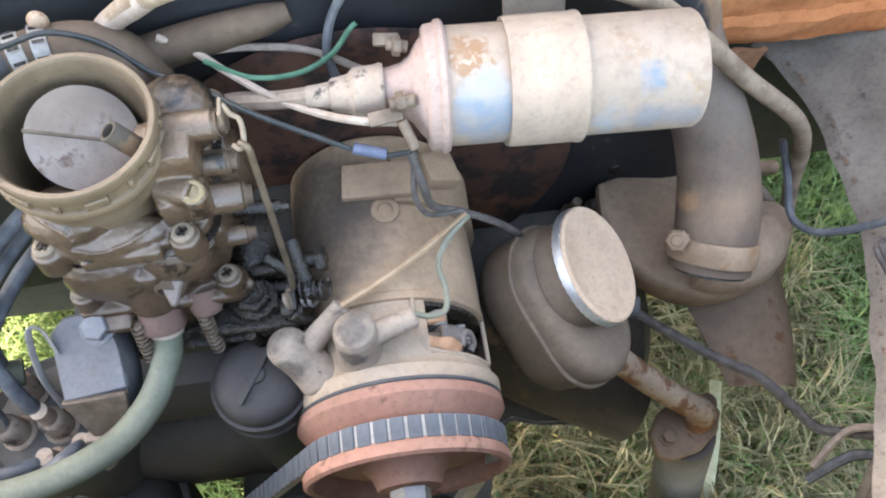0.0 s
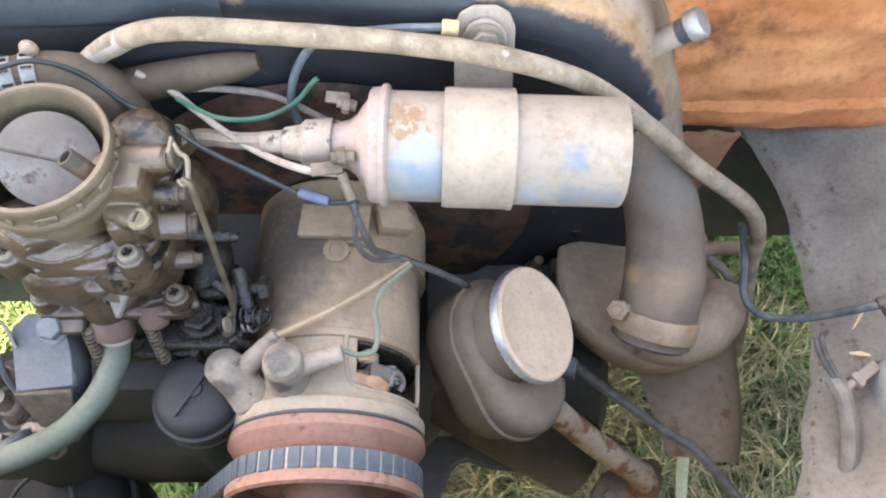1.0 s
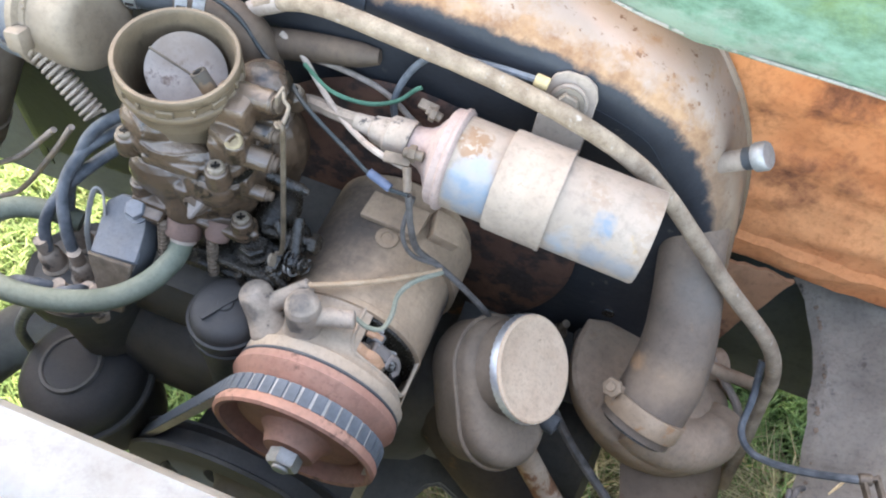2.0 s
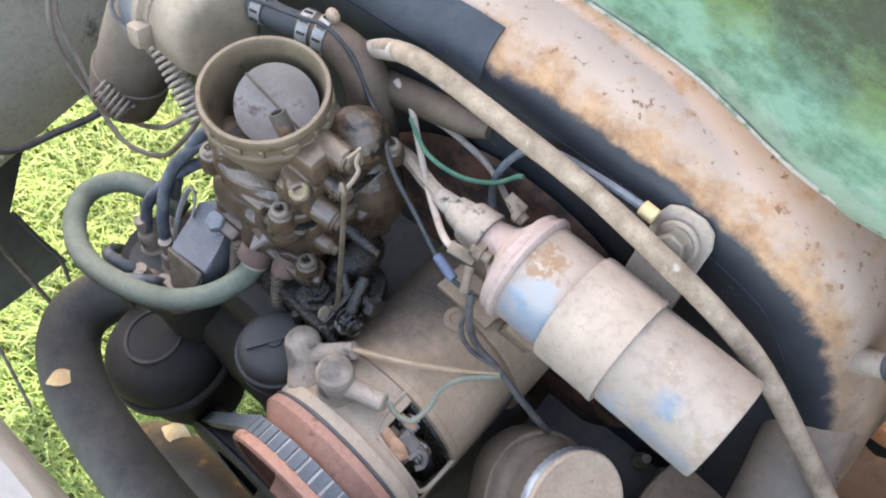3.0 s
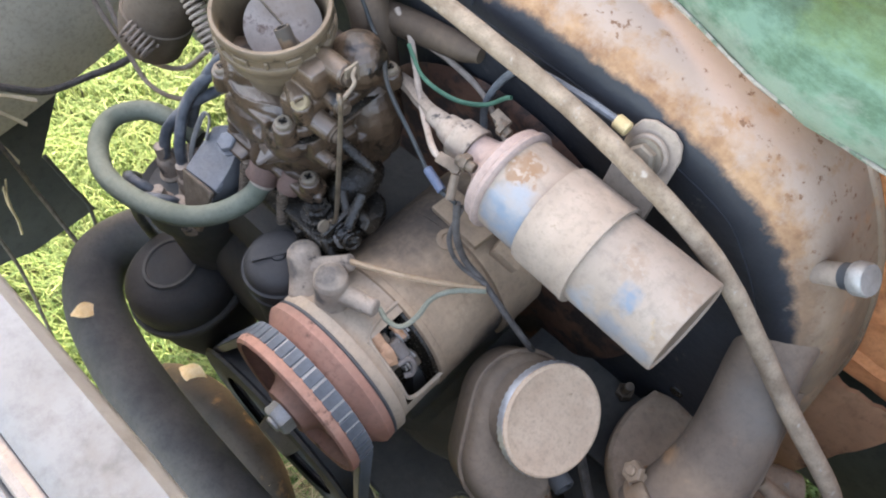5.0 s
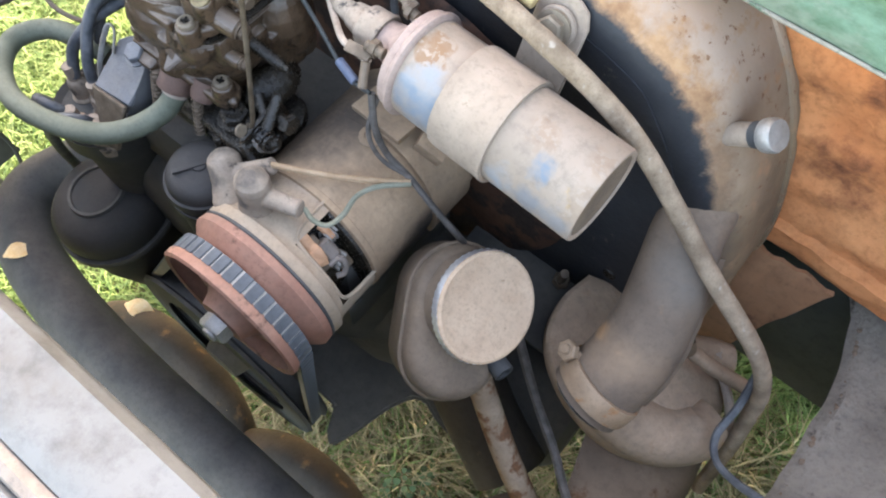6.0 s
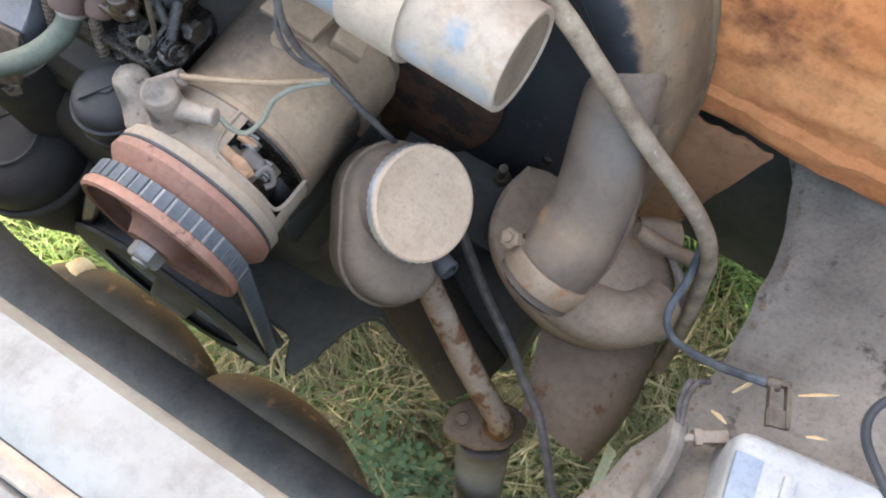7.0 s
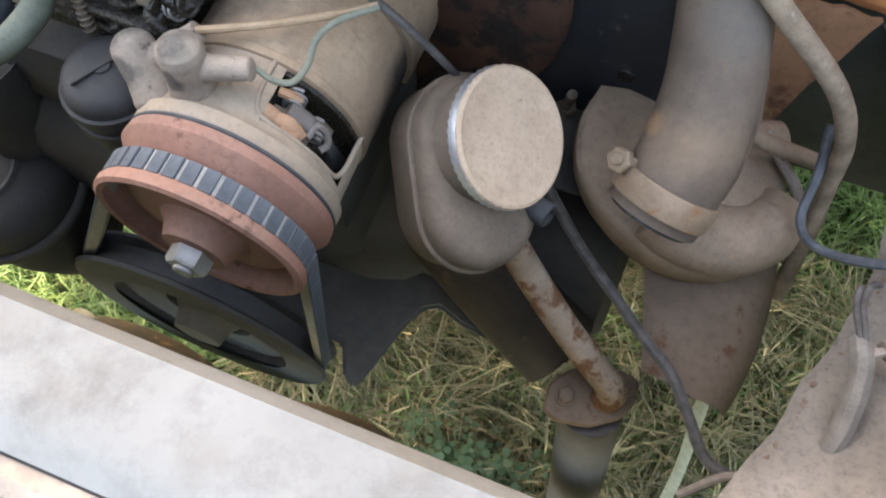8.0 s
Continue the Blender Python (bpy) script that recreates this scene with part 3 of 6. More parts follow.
def prism(outline, depth, m, bevel=0.0008, segs=1):
    """A plate from an outline in its own x and y, of that depth along z, at the pose m."""
    bm = bmesh.new()
    vs = [bm.verts.new((x, y, 0)) for x, y in outline]
    f = bm.faces.new(vs)
    r = bmesh.ops.extrude_face_region(bm, geom=[f])
    bmesh.ops.translate(bm, verts=[v for v in r["geom"] if isinstance(v, bmesh.types.BMVert)], vec=(0, 0, depth))
    bmesh.ops.recalc_face_normals(bm, faces=bm.faces)
    if bevel:
        bmesh.ops.bevel(bm, geom=bm.edges[:], offset=bevel, segments=segs, affect="EDGES")
    bmesh.ops.transform(bm, matrix=m, verts=bm.verts)
    return bm


def rounded(w, h, r, seg=5):
    """The outline of a rounded rectangle."""
    out = []
    for cx, cy, a0 in ((w / 2 - r, h / 2 - r, 0), (-w / 2 + r, h / 2 - r, 90), (-w / 2 + r, -h / 2 + r, 180), (w / 2 - r, -h / 2 + r, 270)):
        for k in range(seg + 1):
            a = radians(a0 + 90 * k / seg)
            out.append((cx + r * math.cos(a), cy + r * math.sin(a)))
    return out


def sheet(fn, nu, nv, thick=0.0015):
    """A bent sheet: fn(u, v), u and v from 0 to 1, given thickness along its normals."""
    bm = bmesh.new()
    g = [[bm.verts.new(fn(i / nu, j / nv)) for j in range(nv + 1)] for i in range(nu + 1)]
    for i in range(nu):
        for j in range(nv):
            bm.faces.new((g[i][j], g[i + 1][j], g[i + 1][j + 1], g[i][j + 1]))
    bm.normal_update()
    bmesh.ops.solidify(bm, geom=bm.faces[:], thickness=thick)
    return bm


def hexagon(at, axis, r, h):
    """A hexagonal nut or bolt head."""
    return lathe([(0, 0), (0, r), (h * 0.8, r), (h, r * 0.86), (h, 0)], at, axis, 6)


def screw_head(at, axis, r=0.0045, h=0.003, slot=0.0011):
    """A cheese-head screw with a slot cut as a sunk cross bar."""
    a = Vector(axis).normalized()
    bm = lathe([(-0.004, 0), (-0.004, r * 0.6), (0, r * 0.6), (0, r), (h * 0.7, r), (h, r * 0.8), (h, r * 0.55), (h - 0.0012, r * 0.5), (h - 0.0012, 0)], at, axis, 14)
    return bm


def coil_spring(p, q, r, turns, wire):
    p, q = Vector(p), Vector(q)
    x, y, z = axes(q - p)
    n = turns * 8
    pts = [p + (q - p) * (k / n) + (x * math.cos(k * math.tau / 8) + y * math.sin(k * math.tau / 8)) * r for k in range(n + 1)]
    return tube(pts, wire, 6, 2)


def blob(at, radii, m=None):
    b = bmesh.new()
    bmesh.ops.create_uvsphere(b, u_segments=16, v_segments=10, radius=1.0)
    bmesh.ops.scale(b, vec=Vector(radii), verts=b.verts)
    if m is not None:
        bmesh.ops.transform(b, matrix=m, verts=b.verts)
    bmesh.ops.translate(b, verts=b.verts, vec=Vector(at))
    return b


def cast(name, bms, material, parent, label="", voxel=0.0007):
    """Several solids melted into one rough casting."""
    ob = part(name, joined(*bms), material, parent, label)
    r = ob.modifiers.new("melt", "REMESH")
    r.mode, r.voxel_size, r.use_smooth_shade = "VOXEL", voxel, True
    s = ob.modifiers.new("soften", "SMOOTH")
    s.factor, s.iterations = 0.5, 1
    return ob


# ---- ground ----
def build_ground():
    bm = bmesh.new()
    n = 48
    grid = []
    for i in range(n + 1):
        row = []
        for j in range(n + 1):
            u, v = i / n * 2 - 1, j / n * 2 - 1
            x, y = math.copysign(abs(u) ** 4 * 150 + abs(u) * 1.5, u), math.copysign(abs(v) ** 4 * 150 + abs(v) * 1.5, v)
            row.append(bm.verts.new((x, y, -0.02 + 0.015 * noise.noise((x * 3, y * 3, 0)))))
        grid.append(row)
    for i in range(n):
        for j in range(n):
            bm.faces.new((grid[i][j], grid[i + 1][j], grid[i + 1][j + 1], grid[i][j + 1]))
    ob = part("ground", bm, M_SOIL)
    tagged(ob, "grassy soil ground under the car", "ground", kind="structure")


def blades(name, count, area, height, width, lean, material, label, seed):
    rng = np.random.default_rng(seed)
    x0, x1, y0, y1 = area
    base = np.stack([rng.uniform(x0, x1, count), rng.uniform(y0, y1, count), np.full(count, -0.02)], 1)
    clump = np.sin(base[:, 0] * 37) * np.cos(base[:, 1] * 41)
    h = height * rng.uniform(0.4, 1.2, count) * (1 + 0.3 * clump)
    a = rng.uniform(0, math.tau, count)
    d = np.stack([np.cos(a), np.sin(a), np.zeros(count)], 1)
    side = np.stack([-np.sin(a), np.cos(a), np.zeros(count)], 1) * (width * rng.uniform(0.6, 1.3, count))[:, None]
    up = np.array([0, 0, 1.0])
    ln = rng.uniform(0.2, 1.0, count)[:, None] * lean
    mid = base + (up * 0.62 + d * ln * 0.3) * h[:, None]
    tip = base + (up * (1 - 0.35 * ln) + d * ln) * h[:, None]
    verts = np.stack([base - side, base + side, mid - side * 0.8, mid + side * 0.8, tip], 1).reshape(-1, 3)
    k = np.arange(count)[:, None] * 5
    faces = [tuple(r) for r in (k + [0, 1, 3, 2]).tolist()] + [tuple(r) for r in (k + [2, 3, 4]).tolist()]
    me = bpy.data.meshes.new(name)
    me.from_pydata(verts.tolist(), [], faces)
    me.materials.append(material)
    ob = new(name, me)
    tagged(ob, label, "grass", kind="stuff")


# ---- car body ----
def build_body():
    # white rear apron with a rolled channel edge
    car = thing("car_body", "old car rear body with faded green paint and rust", "car body", (0, 0.3, 0))

    prof = [(0.0195, 0.640), (0.0205, 0.688), (0.0175, 0.6935), (-0.003, 0.694), (-0.009, 0.692), (-0.0105, 0.684), (-0.018, 0.682), (-0.022, 0.688), (-0.045, 0.686), (-0.07, 0.66), (-0.09, 0.56), (-0.09, 0.40)]

    def apron(u, v):
        x = -0.62 + 1.3 * u
        f = v * (len(prof) - 1)
        k = min(int(f), len(prof) - 2)
        p, q = prof[k], prof[k + 1]
        t = f - k
        w = 0.0012 * noise.noise((x * 9, v * 4, 0))
        return (x, p[0] + (q[0] - p[0]) * t, p[1] + (q[1] - p[1]) * t + w)
    part("apron", sheet(apron, 50, 33, 0.0014), M_APRON, car, "chalky white rear apron panel")
    part("seal_strip", tube([(-0.6, -0.0145, 0.688), (0, -0.0145, 0.6885), (0.66, -0.0145, 0.688)], 0.005, 8, 30), M_SEAL, car, "brown perished rubber seal")

    def green(u, v):
        x = -0.75 + 1.5 * u
        edge = 0.272 + 0.042 * (1 - math.exp(-max(0.0, 0.115 - x) / 0.13)) + 0.0015 * math.sin(x * 43)
        z = 0.730 + 0.5 * v ** 1.2
        y = edge + 0.10 * v + 0.25 * v * v + 0.004 * noise.noise((x * 7, v * 9, 3))
        if v < 0.01:
            y += 0.004
        return (x, y, z)
    part("panel_edge", tube([(lambda p: (p[0], p[1] - 0.0015, p[2] + 0.002))(green(k / 30, 0.0)) for k in range(31)], 0.0009, 8, 3, wobble=0.6), M_GREENEDGE, car, "chalky pale green panel edge")
    part("rear_panel", sheet(green, 60, 40, 0.002), M_GREENPANEL, car, "faded green painted rear panel with chalky edge and painted-in reflections")

    # Unseen bulk of the car, added to keep the sun off the engine.
    side = [(0.42, 0.42), (0.42, 0.70), (0.52, 0.88), (0.80, 1.18), (1.30, 1.46), (2.3, 1.48), (2.9, 1.02), (3.7, 0.90), (3.9, 0.5), (3.8, 0.25), (0.80, 0.27)]
    part("body_shell", prism(side, 1.5, basis((-0.75, 0, 0), (0, 1, 0), (1, 0, 0)), 0.03), M_GREEN, car, "unseen green car body shell that shades the engine bay")

    def orange(u, v):
        x = 0.10 + 0.6 * u
        z = 0.532 + 0.24 * v
        y = 0.330 + 0.008 * noise.noise((x * 8, z * 22, 1)) + 0.004 * noise.noise((x * 24, z * 60, 4)) + 0.0015 * noise.noise((x * 90, z * 90, 2))
        if z < 0.556:
            y -= 0.006 + 0.002 * noise.noise((x * 30, 0, 0))
        return (x, y, z)
    part("firewall_board", sheet(orange, 150, 70, 0.003), M_ORANGE, car, "crumpled rusty orange insulation board")

    # Dark sheet stands where the gap behind the engine lies in deep shade.
    part("firewall", sheet(lambda u, v: (-0.72 + 1.44 * u, 0.352 + 0.003 * noise.noise((u * 9, v * 9, 0)), (0.24 if -0.72 + 1.44 * u < 0.12 else 0.35) * (1 - v) + 0.76 * v), 60, 20, 0.002), M_DARKWALL, car, "dark firewall sheet with deep shade put into its colour")
    part("board_flap", sheet(lambda u, v: (0.195 + 0.058 * u - 0.03 * v, 0.322 - 0.02 * v + 0.004 * noise.noise((u * 5, v * 5, 0)), 0.535 - 0.11 * v), 12, 12, 0.003), M_FLAP, car, "loose rusty flap of the insulation board")

    def grey(u, v):
        y = -0.15 + 0.56 * u
        inner = 0.288 - 0.55 * max(0.0, 0.21 - y) ** 1.25 - 3.2 * max(0.0, y - 0.27) ** 2 + 0.003 * noise.noise((y * 40, 0, 5))
        x = inner + 0.45 * v ** 1.1
        dx = x - inner
        drop = 0.034 * math.exp(-(dx / 0.055) ** 2)
        z = 0.538 - drop + 1.6 * max(0.0, dx - 0.17) ** 1.6 * (1 + 0.6 * max(0.0, dx - 0.17)) + 0.006 * noise.noise((x * 8, y * 8, 7)) + 0.0015 * noise.noise((x * 60, y * 60, 2))
        if v < 0.01:
            z -= 0.006
        return (x, y, z)
    part("side_panel", sheet(grey, 60, 50, 0.002), M_GREYWALL, car, "dusty grey inner side panel")

    rng = random.Random(11)
    crumbs = bmesh.new()
    for k in range(420):
        u, v = rng.uniform(0.42, 0.86), rng.random() ** 2 * 0.4 + 0.01
        p = Vector(grey(u, v))
        r = 0.0005 + 0.0016 * rng.random() ** 3
        c = bmesh.ops.create_icosphere(crumbs, subdivisions=1, radius=r)
        for w in c["verts"]:
            w.co = Vector((w.co.x * rng.uniform(0.7, 1.6), w.co.y * rng.uniform(0.7, 1.6), w.co.z * 0.6)) + p + Vector((0, 0, r * 0.3))
    part("dirt_crumbs", crumbs, M_TIN, car, "dry soil crumbs on the side panel")

    # Out-of-view wing, put here to cut side light on the grass.
    part("outer_wing", sheet(lambda u, v: (0.74 + 0.04 * math.sin(math.pi * v), -0.15 + 0.75 * u, 0.30 + 0.53 * v), 16, 12, 0.002), M_GREEN, car, "unseen green outer wing added to block side light")

    # inner wing on the far side: curved upper wall and a dark lower panel
    def wing(u, v):
        y = -0.3 + 0.72 * u
        a = radians(-12 + 100 * v)
        R = 0.16 + 0.05 * u
        z0 = 0.40 + 0.10 * max(0.0, y)
        return (-0.455 - R * (1 - math.cos(a)) + 0.004 * noise.noise((y * 6, v * 6, 0)), y, z0 + 0.02 + R * math.sin(a) + 0.006 * noise.noise((y * 5, v * 5, 9)))
    part("inner_wing", sheet(wing, 40, 30, 0.002), M_LEFTWALL, car, "dusty grey inner wing panel")
    part("corrugated_sheet", sheet(lambda u, v: (-0.452 + 0.003 * math.sin(v * 60), -0.06 + 0.080 * u, 0.28 + 0.152 * v), 12, 60, 0.0015), M_SUNSHEET, car, "tan corrugated scrap sheet with sunlight painted into its colour")
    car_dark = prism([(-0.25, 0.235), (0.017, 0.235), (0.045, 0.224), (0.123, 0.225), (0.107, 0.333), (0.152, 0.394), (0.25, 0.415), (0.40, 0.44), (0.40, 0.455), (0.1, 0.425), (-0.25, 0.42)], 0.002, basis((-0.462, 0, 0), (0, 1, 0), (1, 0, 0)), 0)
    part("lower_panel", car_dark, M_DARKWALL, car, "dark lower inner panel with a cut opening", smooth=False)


# ---- fan shroud ----
def shroud_profile(s):
    """The outer line of the shroud in x and z, s from 0 (low on the one side) to 1 (low on the other)."""
    pts = [(-0.334, 0.44), (-0.334, 0.54), (-0.327, 0.59), (-0.312, 0.64), (-0.286, 0.682), (-0.249, 0.706), (-0.17, 0.721), (-0.05, 0.724), (0.05, 0.722), (0.125, 0.706), (0.157, 0.678), (0.181, 0.636), (0.196, 0.588), (0.203, 0.54), (0.203, 0.44)]
    f = s * (len(pts) - 1)
    k = min(int(f), len(pts) - 2)
    t = f - k
    g = [pts[max(0, min(len(pts) - 1, k + d))] for d in (-1, 0, 1, 2)]
    return [0.5 * (2 * b + (c - a) * t + (2 * a - 5 * b + 4 * c - d) * t * t + (3 * b - a - 3 * c + d) * t ** 3) for a, b, c, d in zip(*g)]


def build_shroud():
    shroud = thing("fan_shroud", "black engine fan shroud with dusty rusted top", "fan shroud", (0, 0.28, 0.44))
    R = 0.026
    Y0, Y1 = 0.257, 0.330

    def shell(u, v):
        x, z = shroud_profile(u)
        ax, az = shroud_profile(min(1, u + 0.01))
        bx, bz = shroud_profile(max(0, u - 0.01))
        nx, nz = (az - bz), -(ax - bx)
        n = math.hypot(nx, nz)
        nx, nz = -nx / n, -nz / n
        if v < 0.4:                     # the roll from the front face to the rim
            a = v / 0.4 * math.pi / 2
            inset = R * (1 - math.sin(a))
            y = Y0 + R * (1 - math.cos(a))
            return (x - nx * inset, y, z - nz * inset + 0.001 * noise.noise((x * 20, y * 20, 0)))
        y = Y0 + R + (Y1 - Y0 - R) * (v - 0.4) / 0.6
        return (x, y, z + 0.001 * noise.noise((x * 20, y * 20, 0)))
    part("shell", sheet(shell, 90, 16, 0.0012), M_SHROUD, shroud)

    part("liner", sheet(lambda u, v: (lambda p: (p[0], p[1] - 0.0012, p[2] + 0.0012))(shell(0.10 + 0.4115 * u, 0.02 + 0.27 * v + 0.012 * math.sin(u * 40))), 40, 12, 0.0012), M_FELT, shroud, "black tar felt sheet on the shroud")

    def face(u, v):
        s = 0.02 + 0.96 * u
        x, z = shroud_profile(s)
        ax, az = shroud_profile(min(1, s + 0.01))
        bx, bz = shroud_profile(max(0, s - 0.01))
        nx, nz = (az - bz), -(ax - bx)
        n = math.hypot(nx, nz)
        x, z = x + nx / n * R, z + nz / n * R
        cx, cz = -0.06 + (x + 0.06) * 0.55, 0.47
        return (x + (cx - x) * v, Y0 + 0.0005, z + (cz - z) * v)
    part("front_face", sheet(face, 70, 8, 0.0012), M_SHROUD, shroud)
    part("rim_seam", tube([(*(lambda p: (p[0], Y1 - 0.01, p[1]))(shroud_profile(s)),) for s in [0.03 + 0.94 * k / 24 for k in range(25)]], 0.0022, 6, 4), M_SHROUD, shroud)
    part("fan_plate", lathe([(0, 0), (0, 0.106), (0.002, 0.110), (0.004, 0.112), (0.004, 0.09), (0.006, 0)], (0, 0.2495, 0.552), (0, 1, 0), 64), M_DISC, shroud, "rusty red round fan backing plate")
    bolt = part("stud", rod((0.148, 0.2755, 0.6505), (0.1745, 0.2720, 0.6763), 0.0056, seg=16), M_STRAP, shroud, "dusty stud in the shroud")
    part("stud_ring", rod((0.1710, 0.2724, 0.6729), (0.1752, 0.2719, 0.6770), 0.0060, seg=16), M_RUBBER, bolt, "dark rubber ring on the stud")
    part("stud_head", lathe([(0, 0), (0, 0.0072), (0.0012, 0.0076), (0.0058, 0.0076), (0.0070, 0.0068), (0.0072, 0)], (0.1752, 0.2719, 0.6770), (0.0265, -0.0035, 0.0258), 20), M_STEEL, bolt, "zinc stud head")
    part("vent_hole", lathe([(0, 0), (0, 0.004), (0.0008, 0.0045), (0.0008, 0)], (0.144, 0.2555, 0.518), (0, 1, 0), 16), M_OILY, shroud)


# ---- generator ----
GX, GZ, GR = 0.001, 0.550, 0.0455


def build_generator():
    gen = thing("generator", "dusty brown generator with red pulley on the engine", "generator", (GX, 0.18, GZ - GR))
    body = [(0.1555, 0), (0.1555, GR - 0.001), (0.1565, GR + 0.0006), (0.160, GR + 0.0006), (0.1605, GR + 0.0002), (0.205, GR + 0.0004), (0.2055, GR), (0.246, GR), (0.249, GR - 0.003), (0.249, 0)]
    part("body", lathe(body, (GX, 0, GZ), (0, 1, 0), 56), M_GENBODY, gen)
    cap = bmesh.new()
    # end cap with an open brush window on its upper flank
    seg, rows = 64, [(0.119, 0.030), (0.119, 0.0475), (0.121, 0.0485), (0.125, 0.0485), (0.127, 0.0462), (0.130, 0.0456), (0.135, 0.0454), (0.143, 0.0452), (0.155, 0.045), (0.157, 0.0448), (0.157, 0.030)]
    ring = [[cap.verts.new((GX + r * math.sin(k * math.tau / seg), y, GZ + r * math.cos(k * math.tau / seg))) for k in range(seg)] for y, r in rows]
    for i, (p, q) in enumerate(zip(ring, ring[1:])):
        for k in range(seg):
            ang = k * 360 / seg
            if i in (5, 6, 7, 8, 9) and 17 <= ang < 84:
                continue
            j = (k + 1) % seg
            cap.faces.new((p[k], p[j], q[j], q[k]))
    part("end_cap", cap, M_CAP, gen, "dusty tan end cap with brush window")
    part("brush_cavity", lathe([(0.126, 0), (0.126, 0.032), (0.150, 0.032), (0.1535, 0.044), (0.1560, 0.044), (0.1560, 0)], (GX, 0, GZ), (0, 1, 0), 40), M_OILY, gen)
    lip = []
    for a, y in ((15.5, 0.1575), (15.5, 0.148), (17, 0.138), (21, 0.1325), (30, 0.1308), (45, 0.1306), (60, 0.1308), (74, 0.1312), (81, 0.134), (84.5, 0.140), (85, 0.149), (85, 0.1575)):
        lip.append((GX + 0.0450 * math.sin(radians(a)), y, GZ + 0.0450 * math.cos(radians(a))))
    part("window_lip", tube(lip, 0.0012, 8, 5), M_CAP, gen)
    for a, y, w, s, hgt in ((30, 0.136, 0.007, 0.012, 0.041), (40, 0.141, 0.010, 0.007, 0.0425), (50, 0.137, 0.006, 0.010, 0.040), (62, 0.146, 0.009, 0.008, 0.039)):
        d = Vector((math.sin(radians(a)), 0, math.cos(radians(a))))
        part("brush_holder", block((w, s, 0.007), basis(Vector((GX, y, GZ)) + d * (hgt - 0.0035), (0, 0, -1), d), 0.001), M_TERMINAL, gen, "copper brown brush holder")
    for a, y in ((35, 0.148), (55, 0.143)):
        d = Vector((math.sin(radians(a)), 0, math.cos(radians(a))))
        part("brush_spring", coil_spring(Vector((GX, y - 0.004, GZ)) + d * 0.039, Vector((GX, y + 0.004, GZ)) + d * 0.039, 0.004, 4, 0.0008), M_STEEL, gen)
    for name, p, size, m in (("brush_block", (0.0272, 0.1425, 0.579), (0.013, 0.008, 0.008), M_BRUSH), ("brush_block", (0.0255, 0.128, 0.580), (0.014, 0.007, 0.008), M_BRUSH)):
        d = (Vector(p) - Vector((GX, p[1], GZ))).normalized()
        part(name, block(size, basis(Vector(p), (0, 0, -1), d), 0.0025, 3), m, gen, "violet grey brush insulator")
    part("brush_strip", tube([(0.0130, 0.1345, 0.588), (0.0175, 0.1352, 0.5905), (0.0225, 0.1350, 0.5865), (0.0275, 0.1352, 0.5845), (0.0315, 0.1340, 0.578)], 0.0036, 8, 6, flat=0.25, up=(0.6, 0, 0.8)), M_COPPER, gen, "bent copper brush strip")
    part("spring_curl", tube([(0.0330, 0.1370, 0.576), (0.0345, 0.1425, 0.577), (0.0375, 0.1440, 0.573), (0.0390, 0.1410, 0.568), (0.0370, 0.1370, 0.568)], 0.0017, 8, 6), M_BRUSH, gen, "pale curled brush spring")
    for p in ((0.0165, 0.1350, 0.5885), (0.0275, 0.1352, 0.5825)):
        d = (Vector(p) - Vector((GX, p[1], GZ))).normalized()
        part("brush_clip", block((0.0085, 0.0065, 0.003), basis(Vector(p), (0, 0, -1), d), 0.0008), M_COPPER, gen, "copper brush clip")
    part("copper_lead", tube([(0.018, 0.147, 0.588), (0.022, 0.1475, 0.5865), (0.026, 0.1485, 0.583)], 0.0022, 8, 5), M_COPPER, gen)
    # clamp lug and screw on top, far end
    part("strap_lug", block((0.036, 0.019, 0.004), pose(GX + 0.004, 0.217, GZ + GR + 0.004, 0, -2, -4), 0.001), M_GEN, gen)
    part("strap_tab", block((0.018, 0.018, 0.008), pose(GX + 0.033, 0.223, GZ + GR - 0.003, 0, 28, 12), 0.0015), M_GEN, gen)
    part("screw", screw_head((GX + 0.005, 0.2025, GZ + GR - 0.0003), (0.05, -0.05, 1), 0.0068, 0.002), M_GEN, gen)
    band = bmesh.new()
    for lo, hi, y0, y1 in ((12, 118, 0.206, 0.237),):
        prev = None
        for k in range(25):
            a = radians(lo + (hi - lo) * k / 24)
            ring = [band.verts.new((GX + r * math.sin(a), y, GZ + r * math.cos(a))) for r, y in ((GR - 0.001, y0), (GR + 0.0035, y0), (GR + 0.0035, y1), (GR - 0.001, y1))]
            if prev:
                for i in range(4):
                    band.faces.new((prev[i], prev[(i + 1) % 4], ring[(i + 1) % 4], ring[i]))
            else:
                band.faces.new(ring)
            prev = ring
        band.faces.new(prev[::-1])
    part("clamp_band", band, M_GEN, gen, "dusty clamp band round the generator")
    # two terminal boots on the end cap
    for c, top, tail in (((-0.0325, 0.1320, 0.5800), (-0.0437, 0.1408, 0.5944), (-0.0171, 0.1531, 0.6031)),
                         ((-0.0125, 0.1345, 0.5900), (-0.0124, 0.1355, 0.6129), (0.0138, 0.1419, 0.6072))):
        c, top, tail = Vector(c), Vector(top), Vector(tail)
        d = (top - c).normalized()
        n = (top - c).length
        b = lathe([(-0.003, 0), (-0.003, 0.0106), (0.0, 0.0112), (0.003, 0.0104), (n * 0.5, 0.0092), (n, 0.0094), (n + 0.0035, 0.0086), (n + 0.0062, 0.0062), (n + 0.0078, 0.0034), (n + 0.0084, 0)], c, d, 24)
        root = c + d * n * 0.62
        e = (tail - root).normalized()
